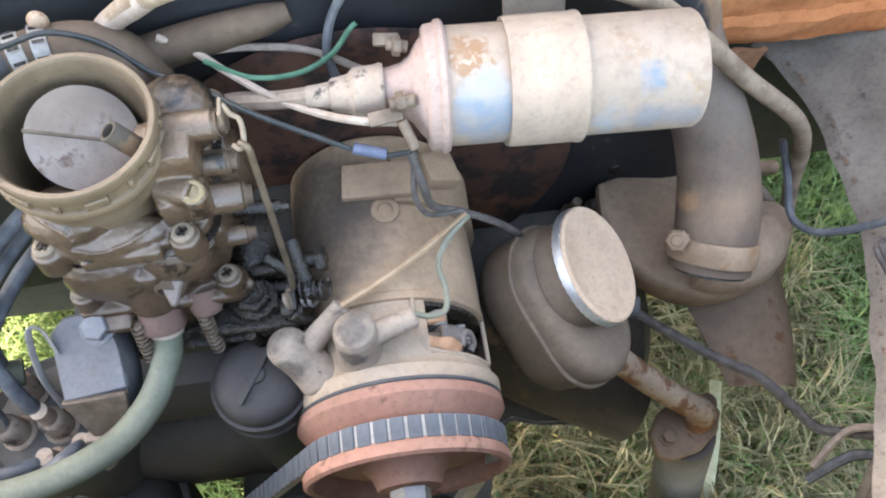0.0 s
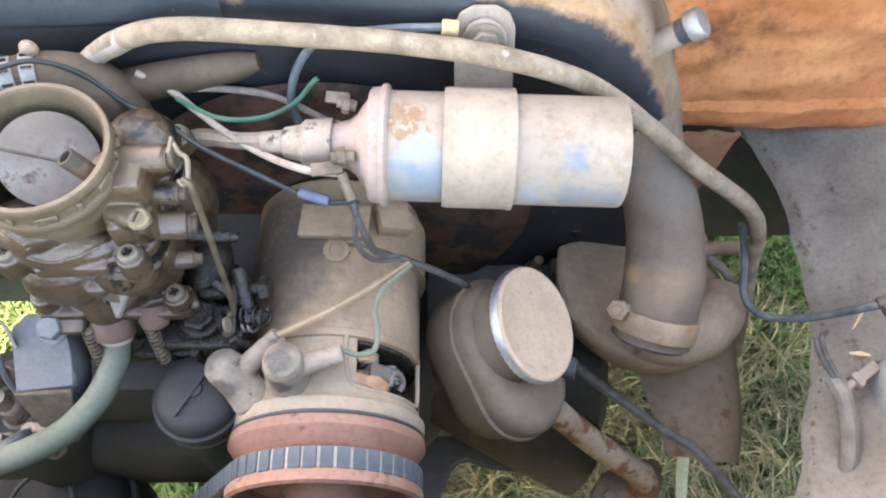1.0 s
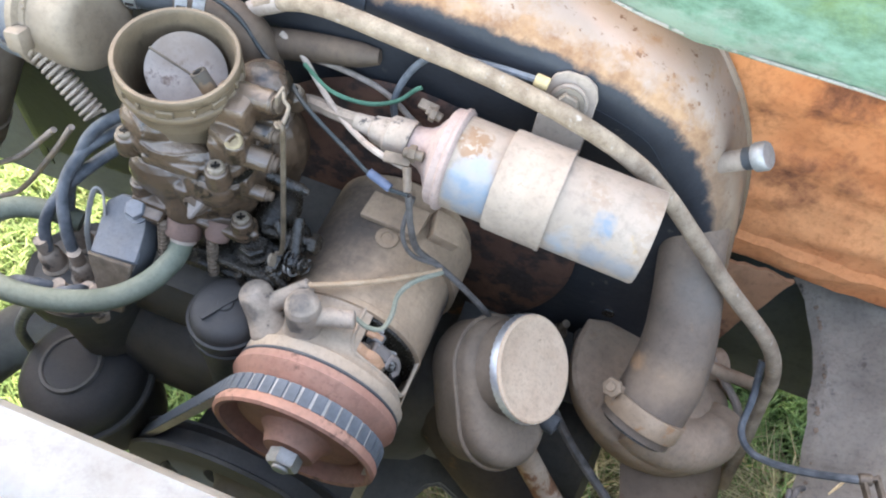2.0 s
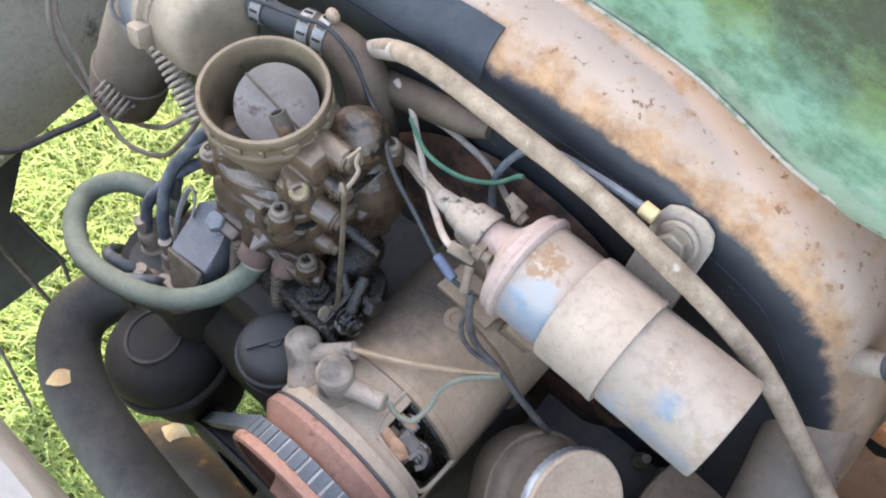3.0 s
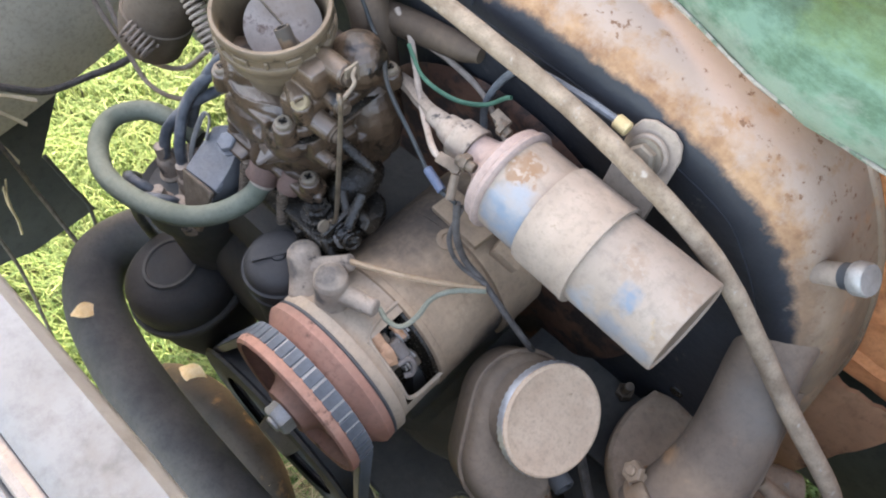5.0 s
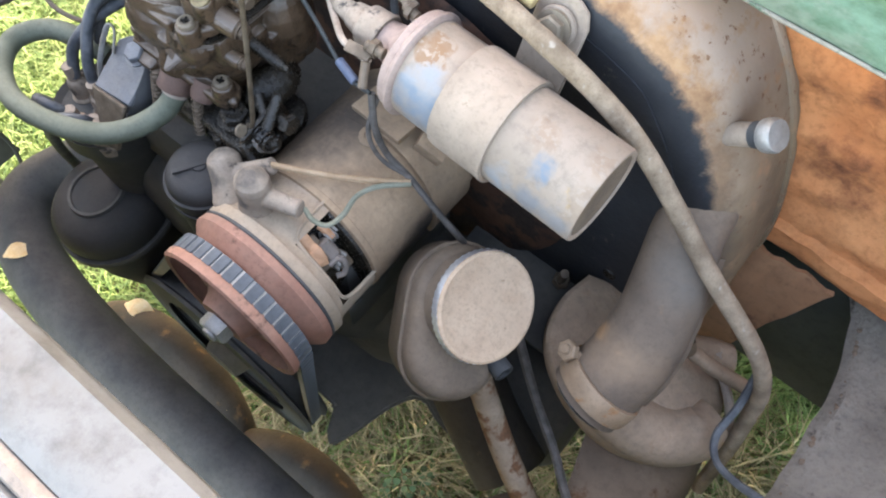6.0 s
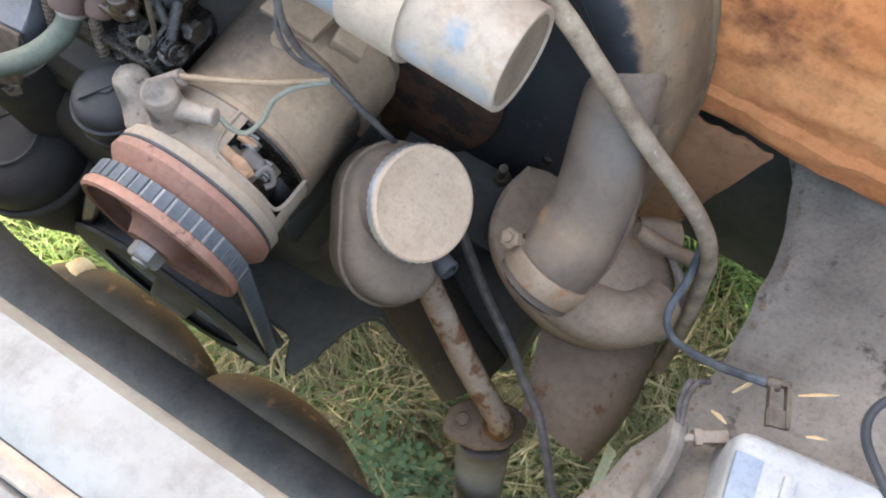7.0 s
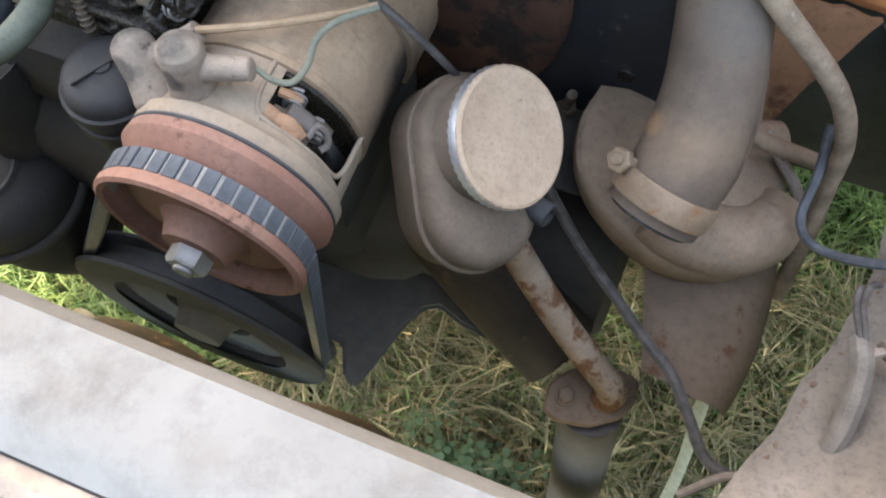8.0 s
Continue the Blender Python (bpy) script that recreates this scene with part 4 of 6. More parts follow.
        b = joined(b, rod(root, tail, 0.0060, 0.0046, 16), lathe([(0, 0.002), (0, 0.0066), (0.002, 0.0070), (0.0028, 0.0064), (0.0028, 0.002)], tail - e * 0.001, e, 16))
        cast("terminal_boot", [b], M_SCUFFBOOT, gen, "pale dusty rubber terminal boot", 0.0006)
    part("spacer_ring", lathe([(0.1170, 0.040), (0.1170, 0.0476), (0.1178, 0.0486), (0.1186, 0.0486), (0.1192, 0.0476), (0.1192, 0.040)], (GX, 0, GZ), (0, 1, 0), 64), M_RUBBER, gen, "dark ring between pulley and end cap")
    # pulley: two halves, hub, nut
    ax = (0, 1, 0)
    rear = part("pulley_rear_half", lathe([(0.1014, 0.038), (0.1102, 0.0475), (0.1122, 0.049), (0.1168, 0.0485), (0.1176, 0.047), (0.1176, 0.02), (0.1014, 0.02)], (GX, 0, GZ), ax, 64), M_PULLEY, gen, "rust red rear pulley half")
    front = part("pulley_front_half", lathe([(0.087, 0.0435), (0.0862, 0.0460), (0.0874, 0.0478), (0.091, 0.0480), (0.0926, 0.0470), (0.1022, 0.040), (0.1022, 0.0375), (0.095, 0.037), (0.093, 0.030), (0.0922, 0.021), (0.0882, 0.017), (0.0818, 0.0145), (0.081, 0.0), ], (GX, 0, GZ), ax, 64), M_PULLEY, gen, "rust red dished front pulley half")
    nut = part("pulley_nut", hexagon((GX, 0.0814, GZ), (0, -1, 0), 0.0095, 0.008), M_STEEL, gen, "zinc pulley nut")
    part("shaft_end", rod((GX, 0.0762, GZ), (GX, 0.0714, GZ), 0.0048, seg=14), M_STEEL, nut)
    part("pedestal", joined(block((0.07, 0.10, 0.03), pose(GX, 0.19, GZ - GR - 0.012), 0.006), rod((GX, 0.19, GZ - GR - 0.02), (GX - 0.01, 0.19, 0.40), 0.035, 0.045, 20)), M_ENGINE, gen, "grimy dark generator stand")

    # drive belt round generator and crank pulleys, with raised cogs
    cx, cz, cr, r = -0.062, 0.362, 0.084, 0.0465
    belt = thing("drive_belt", "dusty cogged black rubber drive belt on the pulleys", "belt", (cx, 0.09, cz - cr))
    dx, dz = cx - GX, cz - GZ
    dist = math.hypot(dx, dz)
    base = math.atan2(dz, dx)
    off = math.acos((r - cr) / dist)
    line = []
    a0, a1 = base + off, base - off + math.tau
    for k in range(25):
        a = a0 + (a1 - a0) * k / 24
        line.append((GX + r * math.cos(a), GZ + r * math.sin(a)))
    b0, b1 = base - off, base + off
    for k in range(31):
        a = b0 + (b1 - b0) * k / 30
        line.append((cx + cr * math.cos(a), cz + cr * math.sin(a)))
    line.append(line[0])
    dense = []
    for (xa, za), (xb, zb) in zip(line, line[1:]):
        n = max(1, int(math.hypot(xb - xa, zb - za) / 0.0004))
        dense += [(xa + (xb - xa) * k / n, za + (zb - za) * k / n) for k in range(n)]
    step, acc, cogs = 0.0073, 0.0, []
    bm = bmesh.new()
    rings = []
    for i, (x, z) in enumerate(dense):
        qx, qz = dense[(i + 1) % len(dense)]
        tx, tz = qx - x, qz - z
        n = math.hypot(tx, tz)
        tx, tz = tx / n, tz / n
        ox, oz = tz, -tx
        rings.append([bm.verts.new((x + ox * o, y, z + oz * o)) for o, y in ((0.0, 0.0925), (0.0, 0.1022), (-0.006, 0.1005), (-0.006, 0.094))])
        acc += n
        if acc >= step:
            acc -= step
            cogs.append((x, z, tx, tz, ox, oz))
    for i, p in enumerate(rings):
        q = rings[(i + 1) % len(rings)]
        for k in range(4):
            j = (k + 1) % 4
            bm.faces.new((p[k], p[j], q[j], q[k]))
    part("belt_band", bm, M_BELTDUST, belt, "dust filled belt groove band")
    one = None
    for x, z, tx, tz, ox, oz in cogs:
        m = basis((x + ox * 0.0002, 0.0974, z + oz * 0.0002), (tx, 0, tz), (ox, 0, oz))
        if one is None:
            c = block((0.0058, 0.0097, 0.0016), None, 0.0003, 1)
            me = bpy.data.meshes.new("cog")
            c.to_mesh(me)
            c.free()
            me.materials.append(M_BELT)
            one = me
        ob = new("cog", one)
        ob.parent = belt
        ob.matrix_basis = Matrix.Translation(-ORIGIN[belt.name]) @ m
    crank = thing("crank_pulley", "dark grimy crankshaft pulley below the generator", "pulley", (cx, 0.1, cz - cr))
    part("rim", lathe([(0.087, 0.06), (0.087, 0.086), (0.0895, 0.0875), (0.092, 0.080), (0.103, 0.080), (0.1055, 0.0875), (0.108, 0.086), (0.108, 0.03), (0.096, 0.03), (0.094, 0.058)], (cx, 0, cz), ax, 48), M_RUBBER, crank)
    part("hub", lathe([(0.081, 0), (0.081, 0.016), (0.094, 0.02), (0.106, 0.03), (0.107, 0)], (cx, 0, cz), ax, 24), M_ENGINE, crank)


# ---- ignition coil ----
CA, CB, CR = Vector((0.030, 0.2125, 0.6695)), Vector((0.1375, 0.2085, 0.667)), 0.0238


def build_coil():
    d = (CB - CA).normalized()
    n = (CB - CA).length
    coil = thing("ignition_coil", "ignition coil with worn blue paint, dust and rust", "ignition coil", COIL_BASE)
    can = [(0.006, 0), (0.006, CR - 0.001), (0.0065, CR), (n - 0.0012, CR), (n - 0.0002, CR - 0.0006), (n, CR - 0.0018), (n - 0.0004, CR - 0.0028), (n - 0.002, CR - 0.0036), (n - 0.002, 0)]
    part("can", lathe(can, CA, d, 72), M_COIL, coil, "off-white coil can with blue paint patches")
    part("base_disc", lathe([(n - 0.0015, 0), (n - 0.0015, CR - 0.0026), (n - 0.0010, CR - 0.0030), (n - 0.0008, CR - 0.010), (n - 0.0008, 0)], CA, d, 40), M_COILBASE, coil, "brown stained recessed coil base")
    part("rolled_rim", lathe([(-0.001, CR - 0.004), (-0.0012, CR - 0.0005), (0.0, CR + 0.0010), (0.0035, CR + 0.0014), (0.0044, CR + 0.0026), (0.0062, CR + 0.0028), (0.0074, CR + 0.0018), (0.0078, CR), (0.0078, CR - 0.004)], CA, d, 56), M_COILHEAD, coil, "pinkish rolled coil rim")
    part("tower", lathe([(0.0, CR - 0.003), (-0.002, CR - 0.004), (-0.004, 0.0175), (-0.0065, 0.0135), (-0.010, 0.0108), (-0.015, 0.0095), (-0.022, 0.0088), (-0.022, 0)], CA, d, 32), M_COILHEAD, coil, "pinkish high tension tower")
    part("boot", lathe([(-0.017, 0.009), (-0.017, 0.0110), (-0.0185, 0.0115), (-0.0200, 0.0110), (-0.029, 0.0102), (-0.031, 0.0080), (-0.038, 0.0066), (-0.039, 0.0054), (-0.048, 0.0044), (-0.048, 0)], CA, d, 24), M_BOOT, coil, "grey dusty rubber boot")
    # strap bracket round the can, ending in a lug bolted to the shroud
    s0, s1 = 0.0305, 0.0600
    part("strap", lathe([(s0, CR + 0.0003), (s0, CR + 0.0018), (s0 + 0.002, CR + 0.0022), (s1 - 0.002, CR + 0.0022), (s1 - 0.001, CR + 0.0026), (s1 + 0.0005, CR + 0.0024), (s1 + 0.0005, CR + 0.0003)], CA, d, 56), M_STRAP, coil, "dusty sheet metal strap")
    out = [(-0.013, -0.03), (0.013, -0.03), (0.0132, 0.009), (0.0105, 0.0155), (0.005, 0.0185), (-0.005, 0.0185), (-0.0105, 0.0155), (-0.0132, 0.009)]
    lug = part("lug", prism(out, 0.0025, basis((0.079, 0.2515, 0.688), (1, 0, 0), (0, -0.86, 0.42)), 0.0006), M_STRAP, coil, "dusty mounting lug")
    a = Vector((0, -0.86, 0.42))
    part("washer", lathe([(0, 0), (0, 0.0098), (0.0014, 0.0096), (0.0020, 0.008), (0.0020, 0)], Vector((0.079, 0.2495, 0.6935)), a, 28), M_STRAP, lug)
    part("bolt_head", joined(lathe([(0, 0), (0, 0.0085), (0.002, 0.0085), (0.002, 0)], Vector((0.079, 0.2475, 0.6945)), a, 24), hexagon(Vector((0.079, 0.2458, 0.6953)), a, 0.0068, 0.0045)), M_SCREW, lug, "rusty hexagon bolt head")
    # terminals either side of the tower
    t1 = CA + Vector((-0.006, -0.013, 0.010)) 
    part("terminal", joined(rod(t1, t1 + Vector((-0.010, -0.001, 0.0)), 0.0026), hexagon(t1 + Vector((-0.004, 0, 0)), (-1, -0.1, 0), 0.0042, 0.0035), block((0.013, 0.0055, 0.0024), pose(*(t1 + Vector((-0.012, -0.004, -0.003))), 25, 0, 8), 0.0005), rod(t1 + Vector((-0.006, -0.006, -0.004)), t1 + Vector((-0.002, -0.014, -0.012)), 0.0022)), M_TERMINAL, coil, "grimy brown coil terminal with wire lugs")
    t2 = CA + Vector((-0.006, 0.010, 0.014))
    part("terminal", joined(rod(t2, t2 + Vector((-0.008, 0.001, 0.002)), 0.0024), hexagon(t2 + Vector((-0.003, 0, 0.001)), (-1, 0, 0.2), 0.0040, 0.003), block((0.010, 0.005, 0.0024), pose(*(t2 + Vector((-0.008, 0.003, 0.002))), 20, 0, -8), 0.0005)), M_TERMINAL, coil, "grimy brown coil terminal")


# ---- carburettor ----
KX, KY = -0.0945, 0.186


def build_carb():
    carb = thing("carburettor", "oily brown carburettor with open air horn", "carburettor", (KX, KY, 0.56))
    up = (0, 0, 1)
    rim, tilt = Vector((-0.0937, 0.1845, 0.7094)), Vector((0.075, -0.062, 1)).normalized()
    horn = [(-0.026, 0.0262), (-0.0215, 0.0268), (-0.0175, 0.0280), (-0.0150, 0.0295), (-0.0138, 0.0299), (-0.0122, 0.0299), (-0.0112, 0.0294), (-0.0108, 0.0281), (-0.0062, 0.0280), (-0.0055, 0.0289), (-0.0046, 0.0293), (-0.0008, 0.0293), (0.0, 0.0287), (0.0, 0.0271), (-0.0014, 0.0261), (-0.012, 0.0257), (-0.020, 0.0242), (-0.028, 0.0231), (-0.048, 0.0230)]
    h = part("air_horn", lathe(horn, rim, tilt, 72), M_HORN, carb, "dull olive alloy air horn")
    hx, hy, hz = axes(tilt)
    for k in range(14):
        a = k * math.tau / 14 + 0.2
        v = hx * math.cos(a) + hy * math.sin(a)
        part("rib", block((0.0024, 0.0080 if k % 2 else 0.0022, 0.0044), basis(rim - tilt * 0.0085 + v * 0.0282, v, tilt), 0.0005, 1), M_HORN, h)
    pl = basis((-0.0942, 0.1893, 0.6938), (0.86, 0.05, -0.45), (0.549, -0.443, 1.0))
    plate = lathe([(-0.0006, 0), (-0.0006, 0.0190), (0.0006, 0.0190), (0.0006, 0)], (0, 0, 0), up, 48)
    bmesh.ops.transform(plate, matrix=pl, verts=plate.verts)
    c = part("choke_plate", plate, M_CHOKE, carb, "pale worn steel choke plate")
    part("plate_shaft", rod(pl @ Vector((-0.0195, 0, 0.0004)), pl @ Vector((0.0195, 0, 0.0003)), 0.0007), M_RODBROWN, c)
    mouth = Vector((-0.0797, 0.1793, 0.7088))
    part("vent_tube", lathe([(-0.020, 0.0038), (-0.001, 0.0040), (0.0, 0.0038), (0.0, 0.0027), (-0.006, 0.0025), (-0.006, 0)], mouth, Vector((-0.50, 0.05, 0.86)), 18), M_PIPEDARK, c)
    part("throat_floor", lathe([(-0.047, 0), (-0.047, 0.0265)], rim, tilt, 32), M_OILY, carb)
    cx, cy = -0.0890, 0.1935
    heads = ((-0.1172, 0.1625, 0.6665), (-0.0673, 0.1615, 0.6660), (-0.0575, 0.2236, 0.6645), (-0.119, 0.2236, 0.6645))
    low = ((-0.1199, 0.1637, 0.6275), (-0.0619, 0.1652, 0.6225))
    ears = [rod((x, y, 0.655), (x, y, z), 0.0068, 0.0060, 16) for x, y, z in heads] + [rod((x, y, 0.6590), ((x + cx) / 2, (y + cy) / 2, 0.6595), 0.0052, 0.0060, 12) for x, y, z in heads]
    cast("top_cover", [prism(rounded(0.062, 0.066, 0.013), 0.0065, pose(cx, cy, 0.6565), 0.0010), lathe([(-0.049, 0.0232), (-0.049, 0.0318), (-0.044, 0.0312), (-0.037, 0.0292), (-0.030, 0.0275), (-0.024, 0.0266), (-0.018, 0.0276), (-0.018, 0.0232)], rim, tilt, 44),
                       blob((-0.098, 0.1665, 0.664), (0.026, 0.0095, 0.0075)), blob((-0.106, 0.172, 0.672), (0.018, 0.012, 0.012)),
                       block((0.030, 0.008, 0.0065), pose(-0.0915, 0.1600, 0.6600, 0, 0, 2), 0.0015), block((0.022, 0.020, 0.018), pose(-0.0665, 0.184, 0.687, 0, -4, 0), 0.005), block((0.020, 0.018, 0.016), pose(-0.0655, 0.175, 0.672, 0, 0, 12), 0.004),
                       rod((-0.073, 0.175, 0.6795), (-0.0596, 0.1689, 0.6805), 0.0050, 0.0054, 14), rod((-0.0596, 0.1689, 0.670), (-0.0596, 0.1689, 0.6818), 0.0056, 0.0054, 14),
                       block((0.0028, 0.030, 0.008), pose(-0.060, 0.200, 0.676, 0, 6, 8), 0.001), blob((-0.068, 0.212, 0.672), (0.016, 0.016, 0.016)), *ears], M_CARB, carb)
    part("gasket", prism(rounded(0.0665, 0.0695, 0.016), 0.0012, pose(cx, cy, 0.6545), 0), M_OILY, carb)
    lugs = [rod((x, y, z - 0.014), (x, y, z), 0.0068, 0.0060, 16) for x, y, z in low]
    for z, k in ((0.6525, 0.0665), (0.6500, 0.0650), (0.6475, 0.0640)):
        part("body_rib", prism(rounded(k - 0.003, k + 0.003, 0.014), 0.0014, pose(cx, cy, z), 0.0004), M_CARB, carb)
    cast("float_bowl", [prism(rounded(0.057, 0.060, 0.016), 0.034, pose(cx, cy, 0.6175), 0.0015), lathe([(0.585, 0), (0.585, 0.025), (0.60, 0.028), (0.625, 0.029), (0.625, 0)], (KX, KY, 0), up, 36),
                        prism([(-0.0075, -0.004), (0.056, -0.002), (0.064, 0.004), (0.058, 0.014), (-0.002, 0.014), (-0.009, 0.006)], 0.0060, pose(-0.1165, 0.160, 0.6135, 0, 4, 0), 0.0012),
                        blob((-0.105, 0.163, 0.640), (0.017, 0.009, 0.016)), blob((-0.076, 0.164, 0.645), (0.014, 0.009, 0.013)), block((0.010, 0.010, 0.020), pose(-0.0880, 0.1615, 0.636, 10), 0.003), rod((-0.0945, 0.170, 0.628), (-0.0945, 0.160, 0.612), 0.0115, 0.0100, 18),
                        block((0.014, 0.022, 0.020), pose(-0.0625, 0.178, 0.645), 0.004), block((0.012, 0.020, 0.020), pose(-0.0615, 0.188, 0.632), 0.004), blob((-0.064, 0.215, 0.630), (0.016, 0.018, 0.03)), block((0.010, 0.022, 0.034), pose(-0.0585, 0.207, 0.618), 0.003),
                        block((0.016, 0.012, 0.010), pose(-0.1120, 0.1570, 0.6110, 14), 0.0025), block((0.006, 0.014, 0.022), pose(-0.1250, 0.180, 0.640), 0.002), *lugs], M_CARB, carb)
    part("side_port", lathe([(0, 0.0052), (0.007, 0.0052), (0.009, 0.0045), (0.009, 0)], (-0.122, 0.176, 0.641), (-1, -0.35, 0.1), 18), M_BRUSH, carb, "violet grey port stub")
    part("spout", lathe([(-0.006, 0.0064), (0.004, 0.0062), (0.0075, 0.0056), (0.008, 0.0042), (0.005, 0.0038), (0.005, 0)], (-0.0805, 0.1610, 0.6350), (-0.28, -0.92, 0.05), 18), M_STUB, carb)
    part("spout_fin", prism([(-0.0055, 0.004), (0.0055, 0.004), (0.001, -0.0085), (-0.001, -0.0085)], 0.003, basis((-0.0800, 0.1560, 0.6375), (1, 0, 0), (0, -0.45, 0.89)), 0.0008), M_BRUSH, carb, "pale faceted fin")
    part("foot_bolt", joined(rod((-0.1365, 0.1265, 0.560), (-0.1372, 0.1215, 0.563), 0.0045, seg=12), hexagon((-0.1372, 0.1215, 0.563), (0, -0.9, 0.4), 0.0062, 0.005), rod((-0.1372, 0.1215, 0.563), (-0.1375, 0.113, 0.566), 0.0030, seg=10)), M_BOOT, carb, "dusty bolt in the bracket foot")
    cast("throttle_body", [lathe([(0.552, 0), (0.552, 0.02), (0.557, 0.026), (0.58, 0.026), (0.60, 0.024), (0.60, 0)], (KX, KY, 0), up, 28), prism(rounded(0.090, 0.052, 0.014), 0.008, pose(KX + 0.012, KY - 0.008, 0.574), 0.0015), blob((-0.06, 0.168, 0.588), (0.016, 0.012, 0.010)), blob((-0.055, 0.190, 0.602), (0.012, 0.02, 0.012))], M_OILY, carb, "black oily throttle body")
    for p in heads + low:
        r = 0.0043
        s = part("screw", screw_head(p, up, r, 0.003), M_SCREW, carb)
        part("cross_slot", joined(block((r * 1.3, 0.0009, 0.0012), pose(p[0], p[1], p[2] + 0.0024, 0, 0, 30), 0), block((0.0009, r * 1.3, 0.0012), pose(p[0], p[1], p[2] + 0.0024, 0, 0, 30), 0)), M_OILY, s, smooth=False)
    for p in ((-0.1195, 0.1540, 0.6125),):
        part("hex_bolt", joined(lathe([(-0.001, 0), (-0.001, 0.0075), (0.0005, 0.0075), (0.0005, 0)], p, (0, -0.45, 1), 18), hexagon(p, (0, -0.45, 1), 0.006, 0.0045)), M_GREYBAND, carb)
    # bosses on the flank towards the generator
    for name, p, q, r, m in (("choke_shaft_boss", (-0.070, 0.190, 0.691), (-0.0475, 0.1890, 0.6935), 0.0062, M_CARB),
                             ("jet_boss", (-0.068, 0.184, 0.677), (-0.0475, 0.1835, 0.677), 0.0052, M_CARB),
                             ("jet_boss", (-0.070, 0.1715, 0.6715), (-0.0450, 0.1750, 0.6665), 0.0062, M_CARB),
                             ("jet_boss", (-0.066, 0.1705, 0.6435), (-0.0490, 0.1728, 0.6415), 0.0042, M_CARB),
                             ("jet_boss", (-0.062, 0.186, 0.640), (-0.0365, 0.1875, 0.635), 0.0034, M_OILY)):
        p, q = Vector(p), Vector(q)
        d = (q - p).normalized()
        b = part(name, rod(p, q, r, r * 0.96, 20), m, carb)
        part("plug", joined(rod(q - d * 0.002, q + d * 0.0035, r * 0.62, seg=14), lathe([(0, 0), (0, r * 0.80), (0.0012, r * 0.80), (0.0012, 0)], q - d * 0.0002, d, 16)), M_STUB if m is M_CARB else M_OILY, b)
    part("brass_plug", screw_head((-0.0596, 0.1689, 0.6815), (0.1, -0.3, 1), 0.0046, 0.0028), M_BRASS, carb, "dull brass slotted plug")
    lever = part("choke_lever", joined(block((0.0014, 0.008, 0.011), pose(-0.0450, 0.190, 0.696), 0.0005), tube([(-0.0440, 0.1915, 0.7000), (-0.0415, 0.1875, 0.6995), (-0.0385, 0.1855, 0.6980), (-0.0378, 0.1790, 0.6955), (-0.0395, 0.1765, 0.6935), (-0.0420, 0.1785, 0.6935)], 0.0010, 8, 5)), M_SCREW, carb, "bent steel choke lever")
    part("link_rod", tube([(-0.0395, 0.1770, 0.6965), (-0.0365, 0.1752, 0.6953), (-0.0362, 0.1735, 0.686), (-0.0360, 0.1670, 0.650), (-0.0362, 0.1605, 0.6170), (-0.0395, 0.1590, 0.6125)], 0.00135, 8, 5), M_RODBROWN, carb, "thin brown link rod")
    # throttle linkage, dark and oily, below
    part("throttle_lever", joined(block((0.003, 0.03, 0.016), pose(-0.038, 0.168, 0.604, 12, 0, 0), 0.001), rod((-0.075, 0.170, 0.596), (-0.030, 0.169, 0.596), 0.0045), rod((-0.044, 0.157, 0.598), (-0.034, 0.155, 0.600), 0.004)), M_OILY, carb)
    for k in range(3):
        part("return_spring", coil_spring((-0.046 + 0.006 * k, 0.162, 0.597 + 0.005 * k), (-0.034 + 0.006 * k, 0.159, 0.599 + 0.005 * k), 0.0045, 4, 0.0008), M_STEEL if k == 1 else M_OILY, carb)
    for p, q in (((-0.1030, 0.1525, 0.612), (-0.1040, 0.1465, 0.590)), ((-0.0765, 0.1555, 0.606), (-0.0765, 0.1500, 0.582))):
        s = part("stop_screw", rod(p, q, 0.0020), M_TERMINAL, carb, "steel adjusting screw with spring")
        part("screw_spring", coil_spring(p, q, 0.0028, 8, 0.0005), M_TERMINAL, s)
    part("base_nut", joined(lathe([(0, 0), (0, 0.010), (0.0015, 0.010), (0.0015, 0)], (-0.0557, 0.1627, 0.6005), up, 20), hexagon((-0.0557, 0.1627, 0.602), up, 0.0080, 0.0055), lathe([(0, 0.0035), (0.0065, 0.0035), (0.0068, 0.0052), (0.006, 0.0056), (0, 0.0056)], (-0.0557, 0.1627, 0.602), up, 20)), M_OILY, carb, "oily base nut")
    part("base_tab", prism([(-0.026, -0.010), (0.018, -0.013), (0.024, -0.004), (0.020, 0.012), (-0.026, 0.012)], 0.006, pose(-0.056, 0.162, 0.5895), 0.0015), M_OILY, carb)
    part("inlet_collar", lathe([(-0.012, 0.0), (-0.012, 0.0086), (-0.010, 0.0094), (0.003, 0.0096), (0.014, 0.0098), (0.0165, 0.0102), (0.018, 0.0096), (0.018, 0.006)], (-0.0944, 0.1660, 0.6162), (-0.03, -0.62, -0.78), 28), M_REDCOLLAR, carb, "brown red hose collar")
    part("inlet_nub", lathe([(0.0, 0.0074), (0.008, 0.0070), (0.011, 0.0060), (0.0120, 0.0040), (0.008, 0.0035), (0.008, 0)], (-0.0752, 0.1650, 0.6140), (0.05, -0.72, -0.70), 20), M_REDCOLLAR, carb, "brown red stub beside the collar")
    part("idle_disc", lathe([(0, 0), (0, 0.0036), (0.0014, 0.0036), (0.0014, 0)], (-0.0400, 0.1540, 0.6130), (0.95, 0.1, 0.25), 24), M_SCREW, carb, "dirty steel linkage disc")
